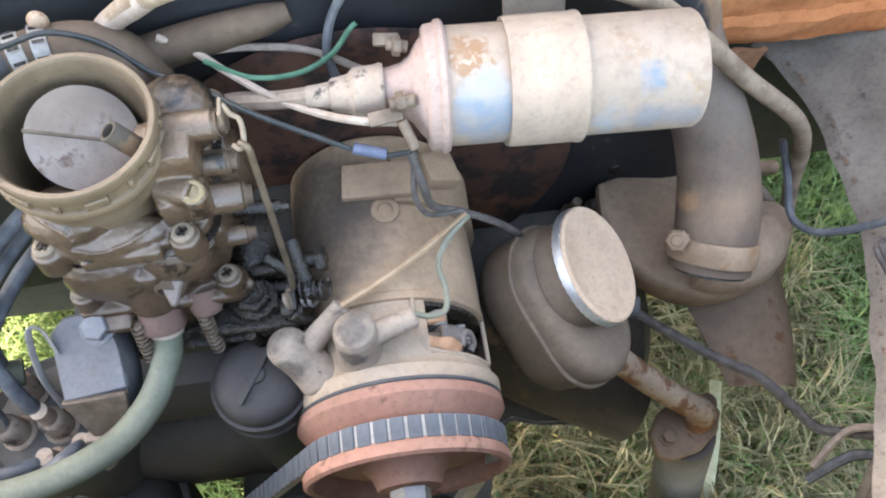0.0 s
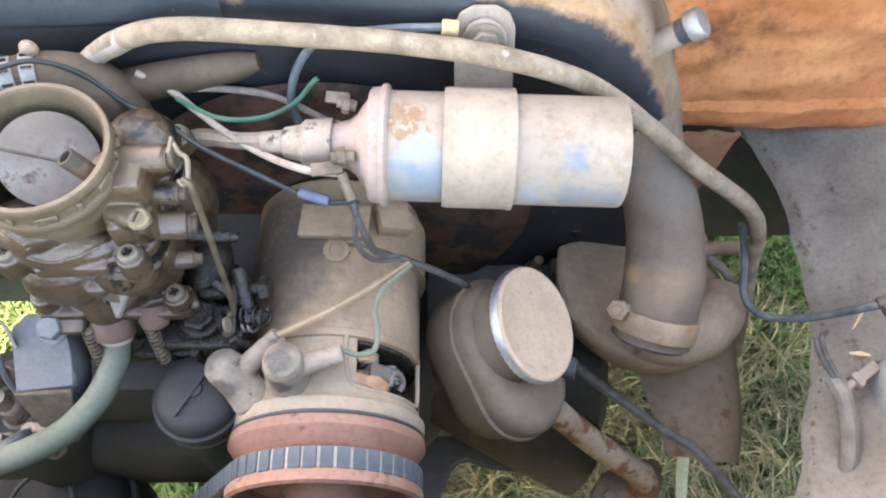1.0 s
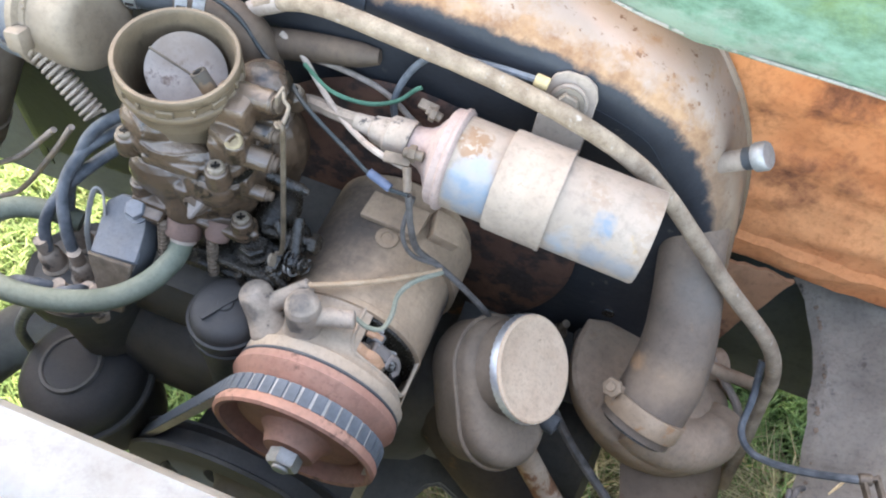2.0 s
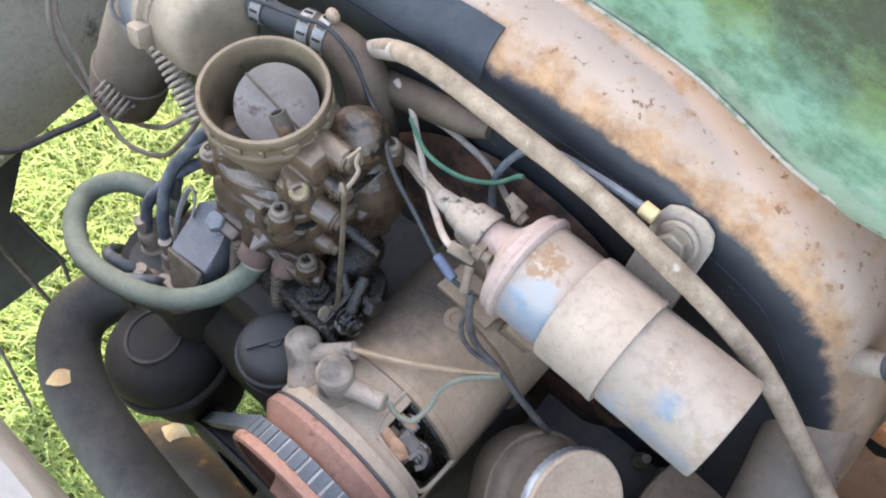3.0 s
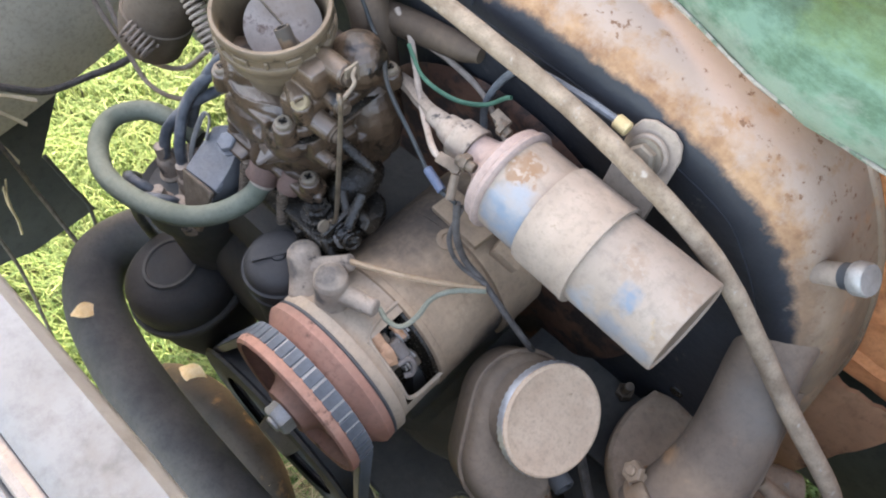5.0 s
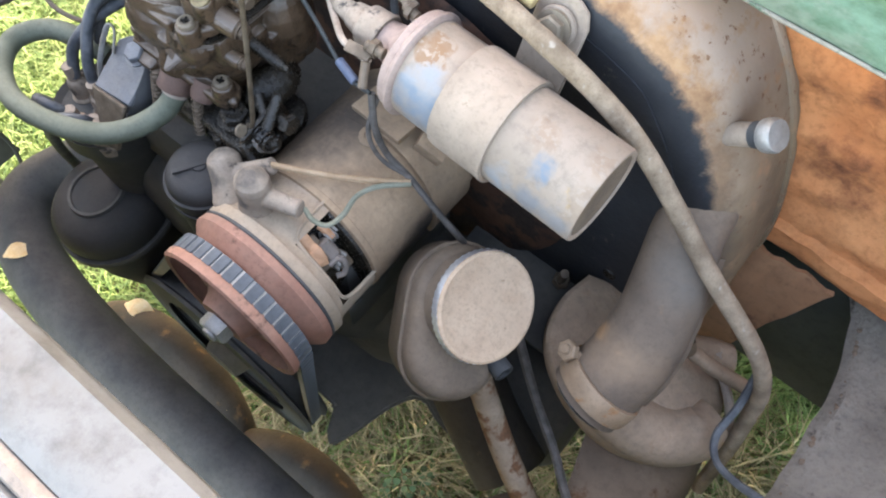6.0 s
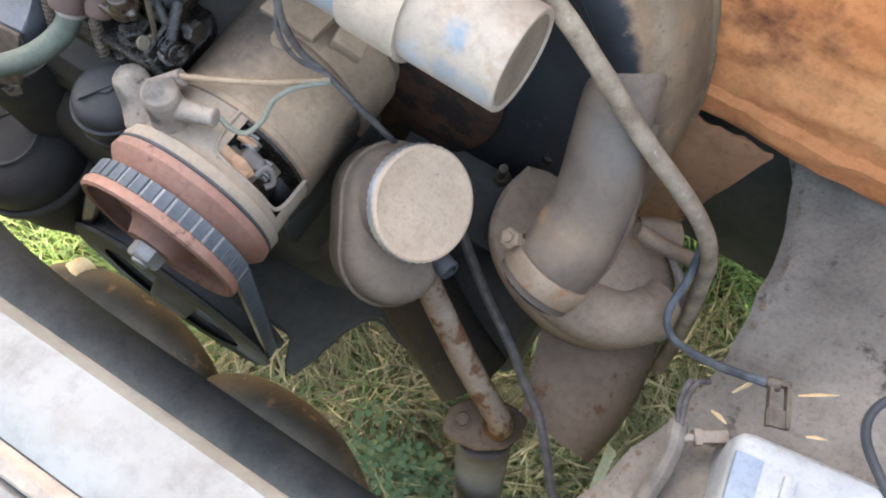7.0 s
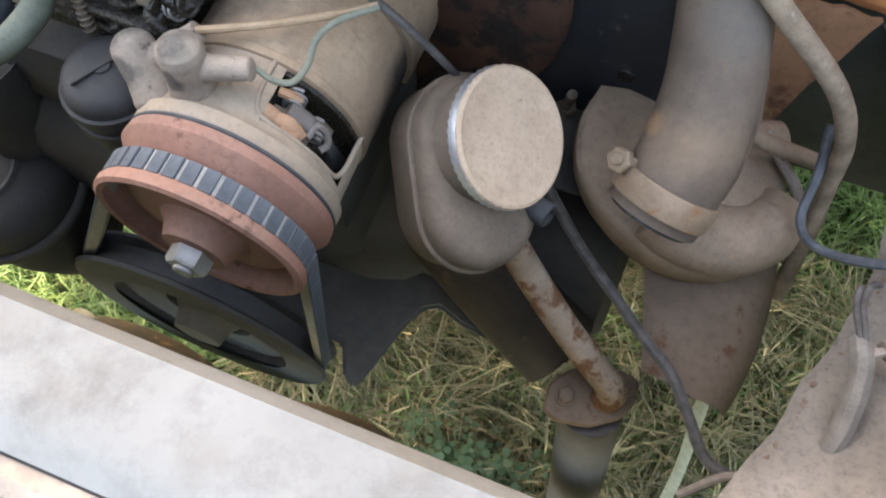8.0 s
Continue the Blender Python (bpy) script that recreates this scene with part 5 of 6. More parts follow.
    for p, q, r in (((-0.048, 0.176, 0.614), (-0.028, 0.163, 0.604), 0.0028), ((-0.036, 0.180, 0.620), (-0.031, 0.162, 0.608), 0.0032), ((-0.060, 0.150, 0.592), (-0.052, 0.148, 0.570), 0.0026), ((-0.040, 0.153, 0.602), (-0.030, 0.151, 0.590), 0.0030), ((-0.055, 0.174, 0.606), (-0.026, 0.174, 0.610), 0.0036)):
        part("linkage_rod", joined(rod(p, q, r, seg=12), hexagon(q, Vector(q) - Vector(p), r * 1.7, 0.004)), M_OILY, carb)
    part("pump_arm", prism([(-0.0145, -0.018), (0.0135, -0.018), (0.014, 0.012), (0.008, 0.018), (-0.007, 0.018), (-0.0145, 0.012)], 0.004, basis((-0.1285, 0.1500, 0.595), (1, 0.1, 0), (0, -0.45, 0.89)), 0.001), M_GREYBAND, carb, "blue grey bracket plate")
    part("pump_arm_foot", prism([(-0.0145, 0.001), (0.0135, 0.001), (0.007, -0.034), (-0.006, -0.036)], 0.003, basis((-0.1285, 0.1330, 0.588), (1, 0.1, 0), (0, -0.9, 0.4)), 0.0008), M_TERMINAL, carb)
    part("bracket_strip", tube([(-0.1215, 0.1640, 0.6070), (-0.1150, 0.1575, 0.600), (-0.1125, 0.1440, 0.590), (-0.1150, 0.1330, 0.575)], 0.006, 8, 6, flat=0.18, up=(1, 0, 0.3)), M_RUBBER, carb, "black curved strip beside the bracket")
    # vacuum canister beside the horn, on the far-side heater duct
    A = Vector((-0.1515, 0.2045, 0.6875))
    d = Vector((-0.98, 0.10, -0.12)).normalized()
    ch = part("vacuum_canister", lathe([(0, 0), (0.0003, 0.0170), (0.0010, 0.0205), (0.0028, 0.0232), (0.0060, 0.0248), (0.011, 0.0256), (0.018, 0.0262), (0.0225, 0.0264), (0.0228, 0.0274), (0.026, 0.0276), (0.027, 0.0308), (0.031, 0.0308), (0.032, 0.0280), (0.043, 0.0280)], A, d, 48), M_CANISTER, carb, "dusty tan domed vacuum canister")
    part("band", lathe([(0.032, 0.0285), (0.032, 0.0297), (0.048, 0.0293), (0.053, 0.0255), (0.053, 0.0)], A, d, 48), M_GREYBAND, ch, "blue grey clamp band")
    x, y, z = axes(d)
    for k in range(13):
        a = radians(40 + 7 * k)
        v = Vector((0, -math.cos(a), math.sin(a)))
        v = (v - z * v.dot(z)).normalized()
        part("tooth", block((0.0022, 0.0014, 0.0016), basis(A + z * 0.0235 + v * 0.0276, z, v), 0.0003, 1), M_CANISTER, ch)
    part("ear", block((0.012, 0.016, 0.010), basis(A + d * 0.028 + Vector((0.004, 0.012, 0.031)), d, (0, 0.4, 0.9)), 0.003), M_CANISTER, ch)
    part("ear", block((0.010, 0.012, 0.010), basis(A + d * 0.030 + Vector((0.002, -0.030, 0.006)), d, (0, -1, 0.2)), 0.003), M_CANISTER, ch)
    part("coil_spring", coil_spring((-0.180, 0.185, 0.678), (-0.150, 0.178, 0.648), 0.0056, 13, 0.0010), M_BOOT, ch, "dusty pale coil spring")
    part("wire_clip", tube([(-0.196, 0.190, 0.698), (-0.203, 0.184, 0.697), (-0.203, 0.178, 0.690), (-0.192, 0.178, 0.682), (-0.183, 0.183, 0.676)], 0.0013, 6, 5), M_WIREDARK, ch)
    left = thing("heater_duct", "dusty brown heater duct dropping beside the carburettor", "duct", (-0.31, 0.21, 0.50))
    part("duct_tube", tube([(-0.262, 0.272, 0.668), (-0.272, 0.256, 0.640), (-0.288, 0.236, 0.600), (-0.302, 0.219, 0.560), (-0.316, 0.205, 0.521)], 0.026, 28, 10, radii=[0.024, 0.026, 0.027, 0.026, 0.024]), M_CANISTER, left, "dusty brown tin duct")
    e0, e1 = Vector((-0.306, 0.215, 0.550)), Vector((-0.316, 0.205, 0.521))
    part("end_ring", lathe([(0, 0.0255), (0, 0.0275), (0.018, 0.0265), (0.018, 0.0245)], e0, e1 - e0, 32), M_CANISTER, left, "grey clamp ring")
    part("coil_spring", coil_spring((-0.302, 0.186, 0.556), (-0.284, 0.190, 0.541), 0.0075, 6, 0.0012), M_BOOT, left, "dusty coil spring by the duct end")


# ---- distributor and left-hand engine parts ----
def build_left():
    dist = thing("distributor", "dusty tan distributor cap with plug leads", "distributor", (-0.156, 0.140, 0.47))
    part("body", lathe([(0.47, 0), (0.47, 0.024), (0.515, 0.028), (0.528, 0.034), (0.543, 0.034), (0.540, 0.030), (0.541, 0)], (-0.166, 0.140, 0), (0, 0, 1), 28), M_ENGINE, dist)
    towers = ((-0.1788, 0.1557), (-0.1638, 0.1374), (-0.1832, 0.1369), (-0.1465, 0.1230), (-0.1600, 0.1190))
    for x, y in towers:
        part("cap_tower", lathe([(0, 0), (0, 0.0088), (0.008, 0.0086), (0.0095, 0.0070), (0.020, 0.0066), (0.0225, 0.0056), (0.0235, 0.0044), (0.034, 0.0040), (0.034, 0)], (x, y, 0.533), ((x + 0.168) * 5, (y - 0.138) * 5, 1), 16), M_BOOT, dist, "pale dusty lead tower")
    leads = (((-0.1792, 0.1565, 0.558), (-0.1790, 0.1610, 0.578), (-0.1740, 0.1710, 0.602), (-0.160, 0.184, 0.628), (-0.140, 0.205, 0.636)),
             ((-0.1635, 0.1370, 0.558), (-0.1690, 0.1440, 0.578), (-0.1745, 0.1600, 0.598), (-0.165, 0.178, 0.616), (-0.142, 0.205, 0.626)),
             ((-0.1840, 0.1365, 0.558), (-0.1840, 0.1460, 0.578), (-0.1750, 0.1640, 0.594), (-0.158, 0.188, 0.606), (-0.138, 0.210, 0.612)),
             ((-0.1455, 0.1215, 0.557), (-0.1440, 0.114, 0.572), (-0.165, 0.104, 0.562), (-0.215, 0.11, 0.48), (-0.24, 0.12, 0.40)),
             ((-0.1605, 0.1175, 0.557), (-0.168, 0.110, 0.570), (-0.190, 0.112, 0.555), (-0.23, 0.13, 0.49), (-0.25, 0.15, 0.40)))
    for pts in leads:
        single("plug_lead", tube(pts, 0.0036, 10, 10), M_WIREBLUE, "dusty blue grey plug lead", "lead", "plug leads")
    single("clip", tube([(-0.141, 0.150, 0.600), (-0.145, 0.158, 0.609), (-0.150, 0.157, 0.609), (-0.152, 0.145, 0.590), (-0.149, 0.136, 0.572)], 0.0016, 8, 6, flat=0.5), M_STEEL, "bent steel wire clip by the distributor", "clip")
    vh = thing("vacuum_hose", "stiff dusty green rubber hose in a loop", "hose", (-0.20, 0.12, 0.57))
    part("hose", tube([(-0.0946, 0.1595, 0.6050), (-0.0952, 0.1530, 0.5970), (-0.098, 0.1435, 0.5890), (-0.107, 0.1270, 0.5830), (-0.123, 0.112, 0.580), (-0.15, 0.101, 0.579), (-0.18, 0.098, 0.579), (-0.205, 0.109, 0.578), (-0.2165, 0.127, 0.577), (-0.208, 0.145, 0.576), (-0.190, 0.154, 0.572), (-0.172, 0.158, 0.566)], 0.0064, 16, 8), M_GREENHOSE, vh)
    part("cut_rim", lathe([(0, 0.0060), (0, 0.0074), (0.0035, 0.0076), (0.004, 0.0062)], (-0.0949, 0.1562, 0.6010), (-0.04, -0.62, -0.78), 20), M_WIRE, vh, "pale cut rim of the hose end")
    pump = thing("fuel_pump", "black ribbed fuel pump dome beside the generator", "fuel pump", (-0.060, 0.134, 0.47))
    part("dome", lathe([(0.585, 0), (0.5848, 0.004), (0.5838, 0.0045), (0.5836, 0.011), (0.582, 0.0165), (0.5795, 0.0195), (0.5765, 0.0208), (0.574, 0.0212), (0.5735, 0.0228), (0.568, 0.0230), (0.567, 0.0216), (0.562, 0.0214), (0.5615, 0.0225), (0.556, 0.0225), (0.555, 0.0205), (0.52, 0.02), (0.47, 0.02), (0.47, 0)], (-0.060, 0.134, 0), (0, 0, 1), 40), M_PUMP, pump)
    part("rib", block((0.03, 0.003, 0.002), pose(-0.060, 0.134, 0.5845, 0, 0, 60), 0.0006), M_PUMP, pump)
    can = thing("vacuum_can", "dark grey round canister low by the exhaust", "canister", (-0.172, 0.110, 0.37))
    mid, lean = (-0.172, 0.110, 0.42), (-0.12, -0.10, 1)
    part("shell", lathe([(0.048, 0), (0.0475, 0.018), (0.043, 0.034), (0.035, 0.0415), (0.026, 0.043), (0.010, 0.041), (-0.020, 0.038), (-0.05, 0.03), (-0.05, 0)], mid, lean, 40), M_PUMP, can)
    part("rolled_seam", lathe([(0.020, 0.042), (0.020, 0.0452), (0.0185, 0.0460), (0.0155, 0.0460), (0.014, 0.0452), (0.014, 0.042)], mid, lean, 40), M_ENGINE, can)
    part("lid_ring", lathe([(0.0465, 0.022), (0.0488, 0.021), (0.0488, 0.019), (0.047, 0.018)], mid, lean, 32), M_ENGINE, can)
    single("black_hose", tube([(-0.24, 0.20, 0.31), (-0.30, 0.175, 0.31), (-0.335, 0.14, 0.30), (-0.345, 0.092, 0.30), (-0.318, 0.060, 0.30), (-0.26, 0.041, 0.30), (-0.16, 0.031, 0.30), (0.0, 0.029, 0.30), (0.2, 0.027, 0.30), (0.36, 0.02, 0.28)], 0.027, 24, 8), M_RUBBER, "thick matt black rubber heater hose", "hose")
    single("exhaust_pipe", tube([(-0.285, 0.045, 0.13), (-0.255, 0.060, 0.165), (-0.21, 0.0705, 0.186), (-0.158, 0.0725, 0.190), (-0.115, 0.065, 0.184), (-0.085, 0.052, 0.165), (-0.065, 0.035, 0.13)], 0.0265, 26, 8), M_PIPEDARK, "bent sooty brown exhaust pipe behind the apron", "pipe", "exhaust bends")
    single("exhaust_pipe", tube([(-0.075, 0.030, 0.13), (-0.05, 0.052, 0.168), (-0.015, 0.066, 0.187), (0.03, 0.0685, 0.190), (0.068, 0.060, 0.184), (0.095, 0.046, 0.165), (0.115, 0.028, 0.13)], 0.0265, 26, 8), M_PIPEDARK, "bent dark grey exhaust pipe behind the apron", "pipe", "exhaust bends")
    eng = thing("engine_case", "grimy dark engine crankcase and manifold", "engine", (-0.04, 0.26, 0.30))
    part("crankcase", block((0.26, 0.20, 0.16), pose(-0.06, 0.26, 0.38), 0.07, 5), M_ENGINE, eng)
    part("pump_flange", block((0.14, 0.13, 0.10), pose(-0.11, 0.19, 0.46), 0.04, 5), M_ENGINE, eng)
    part("top_half", block((0.2, 0.12, 0.06), pose(-0.06, 0.20, 0.53), 0.02), M_ENGINE, eng)
    part("manifold", rod((-0.09, 0.19, 0.50), (-0.092, 0.187, 0.56), 0.028, 0.024, 24), M_ENGINE, eng)


# ---- oil filler, breather, heater duct ----
def build_right():
    n = Vector((0.705, -0.080, 0.702)).normalized()
    cap_c = Vector((0.1062, 0.1768, 0.5575)) + n * 0.003
    u = Vector((0.06, -0.95, -0.22))
    u = (u - n * u.dot(n)).normalized()
    fil = thing("oil_filler", "dusty oil filler neck with a round cap", "oil filler", (0.085, 0.165, 0.47))

    def stadium(w, L, seg=9):
        out = []
        for k in range(seg + 1):
            a = -math.pi / 2 + math.pi * k / seg
            out.append((L / 2 - w / 2 + w / 2 * math.cos(a), w / 2 * math.sin(a)))
        for k in range(seg + 1):
            a = math.pi / 2 + math.pi * k / seg
            out.append((-L / 2 + w / 2 + w / 2 * math.cos(a), w / 2 * math.sin(a)))
        return out
    n2 = Vector((0.63, -0.156, 0.76)).normalized()
    u2 = Vector((0.418, -0.757, -0.502))
    u2 = (u2 - n2 * u2.dot(n2)).normalized()
    m = basis((0.0933, 0.1677, 0.5322), u2, n2)

    def loft(rows):
        bm = bmesh.new()
        rings = [[bm.verts.new(m @ Vector((x, y, z))) for x, y in stadium(0.0590 - 2 * inset, 0.0895 - 2 * inset, 16)] for z, inset in rows]
        for p, q in zip(rings, rings[1:]):
            for k in range(len(p)):
                j = (k + 1) % len(p)
                bm.faces.new((p[k], p[j], q[j], q[k]))
        bm.faces.new(rings[0][::-1])
        bm.faces.new(rings[-1])
        return bm
    part("neck", loft([(-0.032, 0.010), (-0.028, 0.004), (-0.022, 0.001), (0.0, 0.0), (0.0065, 0.0), (0.0105, 0.0014), (0.0135, 0.0042), (0.0150, 0.009)]), M_FILLER, fil, "dark dusty oblong filler body")
    part("seam", loft([(-0.0015, 0.001), (-0.0015, -0.0012), (-0.0008, -0.0019), (0.0008, -0.0019), (0.0015, -0.0012), (0.0015, 0.001)]), M_FILLER, fil)
    part("throat", rod(cap_c - n * 0.020, cap_c - n * 0.004, 0.0285, seg=36), M_FILLER, fil)
    cap = part("cap", lathe([(-0.001, 0.0298), (0.001, 0.0312), (0.0018, 0.0308), (0.0024, 0.0294), (0.0020, 0.0280), (0.0013, 0.0268), (0.0018, 0.012), (0.0020, 0)], cap_c, n, 56), M_FILLCAP, fil, "dusty tan filler cap top")
    k = lathe([(-0.0040, 0.0300), (-0.0040, 0.0318), (-0.001, 0.0318), (0.0006, 0.0314), (0.0006, 0.0298)], cap_c, n, 96)
    for i, v in enumerate(k.verts):
        if i % 2:
            v.co -= (v.co - (cap_c + n * (v.co - cap_c).dot(n))) * 0.018
    part("knurled_band", k, M_CHROME, cap, "dull chrome knurled rim")
    part("nipple", lathe([(-0.012, 0.0062), (0.010, 0.0062), (0.011, 0.0056), (0.011, 0.004), (0.004, 0.004), (0.004, 0)], (0.1235, 0.1675, 0.523), (0.93, -0.30, 0.1), 20), M_RUBBER, fil, "black rubber nipple")
    br = thing("breather_pipe", "rusty breather pipe with a bolted flange", "pipe", (0.185, 0.135, 0.385))
    part("pipe", tube([(0.112, 0.168, 0.485), (0.130, 0.160, 0.462), (0.157, 0.148, 0.434), (0.181, 0.139, 0.412), (0.1935, 0.1345, 0.402), (0.1965, 0.132, 0.391), (0.192, 0.131, 0.380)], 0.0085, 18, 8), M_RUSTPIPE, br, "rust streaked steel pipe")
    fl = part("flange", prism([(-0.028, -0.012), (-0.02, -0.018), (0.0, -0.019), (0.018, -0.012), (0.027, 0.0), (0.02, 0.016), (0.004, 0.019), (-0.014, 0.014), (-0.026, 0.004)], 0.008, basis((0.186, 0.131, 0.378), (1, 0.25, 0), (0.05, -0.1, 1)), 0.0015), M_TIN, br, "dusty two bolt flange")
    for p in ((0.172, 0.124, 0.386), (0.204, 0.143, 0.386)):
        part("flange_bolt", joined(lathe([(0, 0), (0, 0.0068), (0.0012, 0.0068), (0.0012, 0)], p, (0, 0, 1), 18), hexagon((p[0], p[1], p[2] + 0.0012), (0, 0, 1), 0.0052, 0.004)), M_TIN, fl)
    single("riser_tube", tube([(0.189, 0.127, 0.372), (0.196, 0.116, 0.31), (0.206, 0.102, 0.22), (0.218, 0.092, 0.08), (0.224, 0.088, -0.02)], 0.0195, 24, 6), M_RISER, "dark grey heat riser tube under the flange", "pipe")

    duct = thing("heater_duct", "dusty tin heater duct clamped to an elbow", "duct", (0.185, 0.21, 0.46))
    part("duct_tube", tube([(0.1685, 0.275, 0.612), (0.1705, 0.258, 0.604), (0.176, 0.242, 0.590), (0.182, 0.225, 0.570), (0.1835, 0.208, 0.551), (0.1805, 0.192, 0.537), (0.1770, 0.1805, 0.5265)], 0.0225, 40, 8, flat=0.9, up=(0, -1, 0.4), radii=[0.018, 0.0185, 0.0195, 0.021, 0.0225, 0.0225, 0.0225]), M_DUCTTUBE, duct, "dark dusty tin tube with rust patches")
    part("seam_flange", tube([(0.1905, 0.258, 0.599), (0.1960, 0.242, 0.585), (0.2025, 0.225, 0.566), (0.2050, 0.208, 0.548), (0.2020, 0.194, 0.536)], 0.0034, 10, 8, flat=0.35, wobble=0.25), M_DUCT, duct, "uneven welded seam along the duct")
    A, B = Vector((0.1818, 0.1965, 0.5410)), Vector((0.1770, 0.1805, 0.5265))
    cl = part("clamp", lathe([(0, 0.0215), (0, 0.0238), (0.001, 0.0242), (0.0115, 0.0242), (0.0125, 0.0238), (0.0125, 0.0215)], A + (B - A) * 0.2, B - A, 44), M_CLAMP, duct, "dusty steel hose clamp")
    part("clamp_screw", joined(rod((0.1555, 0.1905, 0.5480), (0.168, 0.1860, 0.5440), 0.0038), hexagon((0.1565, 0.1895, 0.5490), (-0.45, -0.55, 0.70), 0.0062, 0.0045), rod((0.1560, 0.1890, 0.5500), (0.1535, 0.1865, 0.5540), 0.0030, seg=12), block((0.015, 0.011, 0.0035), pose(0.166, 0.1865, 0.5455, 32, 10, -15), 0.0010)), M_CLAMP, cl)
    rim = [(0.133, 0.252), (0.1295, 0.228), (0.134, 0.206), (0.146, 0.192), (0.165, 0.183), (0.190, 0.180), (0.213, 0.184), (0.233, 0.196), (0.245, 0.215), (0.249, 0.238), (0.242, 0.260), (0.215, 0.272), (0.17, 0.27)]
    rim = [tuple(p)[:2] for p in smooth_path([(x, y, 0) for x, y in rim + rim[:1]], 4)[:-1]]
    mx, my = 0.192, 0.224
    bowl = bmesh.new()
    loops = []
    for k, dz in ((0.80, -0.030), (0.93, -0.016), (0.985, -0.006), (1.0, 0.0), (0.985, 0.005), (0.94, 0.008), (0.80, 0.0105), (0.55, 0.015), (0.25, 0.018)):
        ring = []
        for x, y in rim:
            px, py = mx + (x - mx) * k, my + (y - my) * k
            hump = 0.010 * math.exp(-((px - 0.225) / 0.03) ** 2 - ((py - 0.225) / 0.04) ** 2) if k < 0.97 else 0.0
            ring.append(bowl.verts.new((px, py, 0.506 - 0.42 * (px - 0.135) + dz + (hump if dz > 0 else 0) + 0.0012 * noise.noise((px * 40, py * 40, 0)))))
        loops.append(ring)
    for p, q in zip(loops, loops[1:]):
        for k in range(len(p)):
            j = (k + 1) % len(p)
            bowl.faces.new((p[k], p[j], q[j], q[k]))
    bowl.faces.new(loops[-1])
    part("elbow_housing", bowl, M_ELBOW, duct, "dusty rounded elbow housing")
    part("elbow", tube([(0.176, 0.196, 0.500), (0.190, 0.196, 0.494), (0.206, 0.199, 0.488), (0.222, 0.207, 0.480), (0.236, 0.221, 0.476), (0.241, 0.236, 0.476)], 0.0180, 32, 8, radii=[0.0135, 0.0165, 0.0185, 0.0195, 0.0190, 0.0155]), M_ELBOW, duct, "dusty rounded tin elbow")
    # Black disc paints the shade inside the duct's open end.
    part("mouth", lathe([(0, 0), (0, 0.0200), (0.004, 0.0200), (0.004, 0)], B - (B - A).normalized() * 0.0025, B - A, 36), M_OILY, duct, "black disc standing in for the shaded duct mouth")
    part("outlet", tube([(0.212, 0.262, 0.480), (0.222, 0.268, 0.481), (0.2320, 0.2745, 0.480)], 0.0130, 24, 8, radii=[0.0135, 0.0130, 0.0105]), M_ELBOW, duct, "dusty short outlet pipe")
    part("outlet_pipe", tube([(0.208, 0.246, 0.518), (0.222, 0.250, 0.508), (0.238, 0.256, 0.498), (0.2545, 0.2620, 0.488)], 0.0046, 16, 8), M_ELBOW, duct, "thin dusty pipe beside the elbow")

    # engine tin below
    tin = thing("cylinder_tin", "dusty brown cylinder cover tin", "engine tin", (0.2, 0.2, 0.4))
    c00, c10, c01, c11 = Vector((0.2035, 0.1388, 0.435)), Vector((0.2344, 0.1356, 0.430)), Vector((0.183, 0.205, 0.453)), Vector((0.2385, 0.222, 0.459))

    def slope(a, b):
        p = (c00 * (1 - a) + c10 * a) * (1 - b) + (c01 * (1 - a) + c11 * a) * b
        return p + Vector((0, 0, 0.003 * math.sin(a * 3) + 0.0012 * noise.noise(p * 60)))

    def skirt(a, b):
        p = slope(1, b)
        w = 0.010 + 0.017 * math.sin(math.pi * min(1.0, 0.25 + 0.6 * b))
        return p + Vector((w * math.sin(a * 1.35), 0.003 * a, -w * 0.95 * (1 - math.cos(a * 1.35)) - 0.004 * a))
    part("sloping_plate", sheet(slope, 16, 18, 0.0015), M_TIN, tin)
    part("side_skirt", sheet(skirt, 12, 18, 0.0015), M_TIN, tin)
    part("rear_deck", sheet(lambda a, b: (0.05 + 0.16 * a, 0.205 + 0.055 * b, 0.478 + 0.003 * noise.noise((a * 9, b * 9, 0))), 12, 6, 0.0015), M_ENGINE, tin, "dark dusty rear deck tin")
    part("cylinder_barrel", lathe([(0.0, 0.0), (0.0, 0.050), (0.006, 0.056), (0.150, 0.056), (0.156, 0.050), (0.156, 0.0)], (0.025, 0.236, 0.345), (1, 0, 0), 36), M_ENGINE, tin, "dark grimy cylinder barrel")
    low_edge = [(-0.12, 0.250), (-0.12, 0.116), (0.024, 0.114), (0.034, 0.094), (0.043, 0.089), (0.049, 0.104), (0.058, 0.140), (0.066, 0.157), (0.075, 0.162), (0.092, 0.156), (0.118, 0.153), (0.147, 0.148), (0.170, 0.160), (0.170, 0.250)]
    part("lower_tin", prism(low_edge, 0.006, pose(0, 0, 0.343, 0, 3, 0), 0.002, 2), M_ENGINE, tin, "dark sooty lower engine tin")
    part("heat_box", tube([(0.035, 0.215, 0.42), (0.075, 0.195, 0.395), (0.120, 0.176, 0.370), (0.160, 0.160, 0.352)], 0.029, 24, 8), M_PIPEDARK, tin, "sooty brown heat box under the filler")

    for p in ((0.118, 0.250, 0.482), (0.134, 0.252, 0.482)):
        part("stud", joined(rod(p, (p[0] + 0.003, p[1] - 0.004, p[2] + 0.022), 0.003), hexagon((p[0] + 0.001, p[1], p[2]), (0, 0, 1), 0.006, 0.005)), M_TERMINAL, tin, "dusty stud with nut")
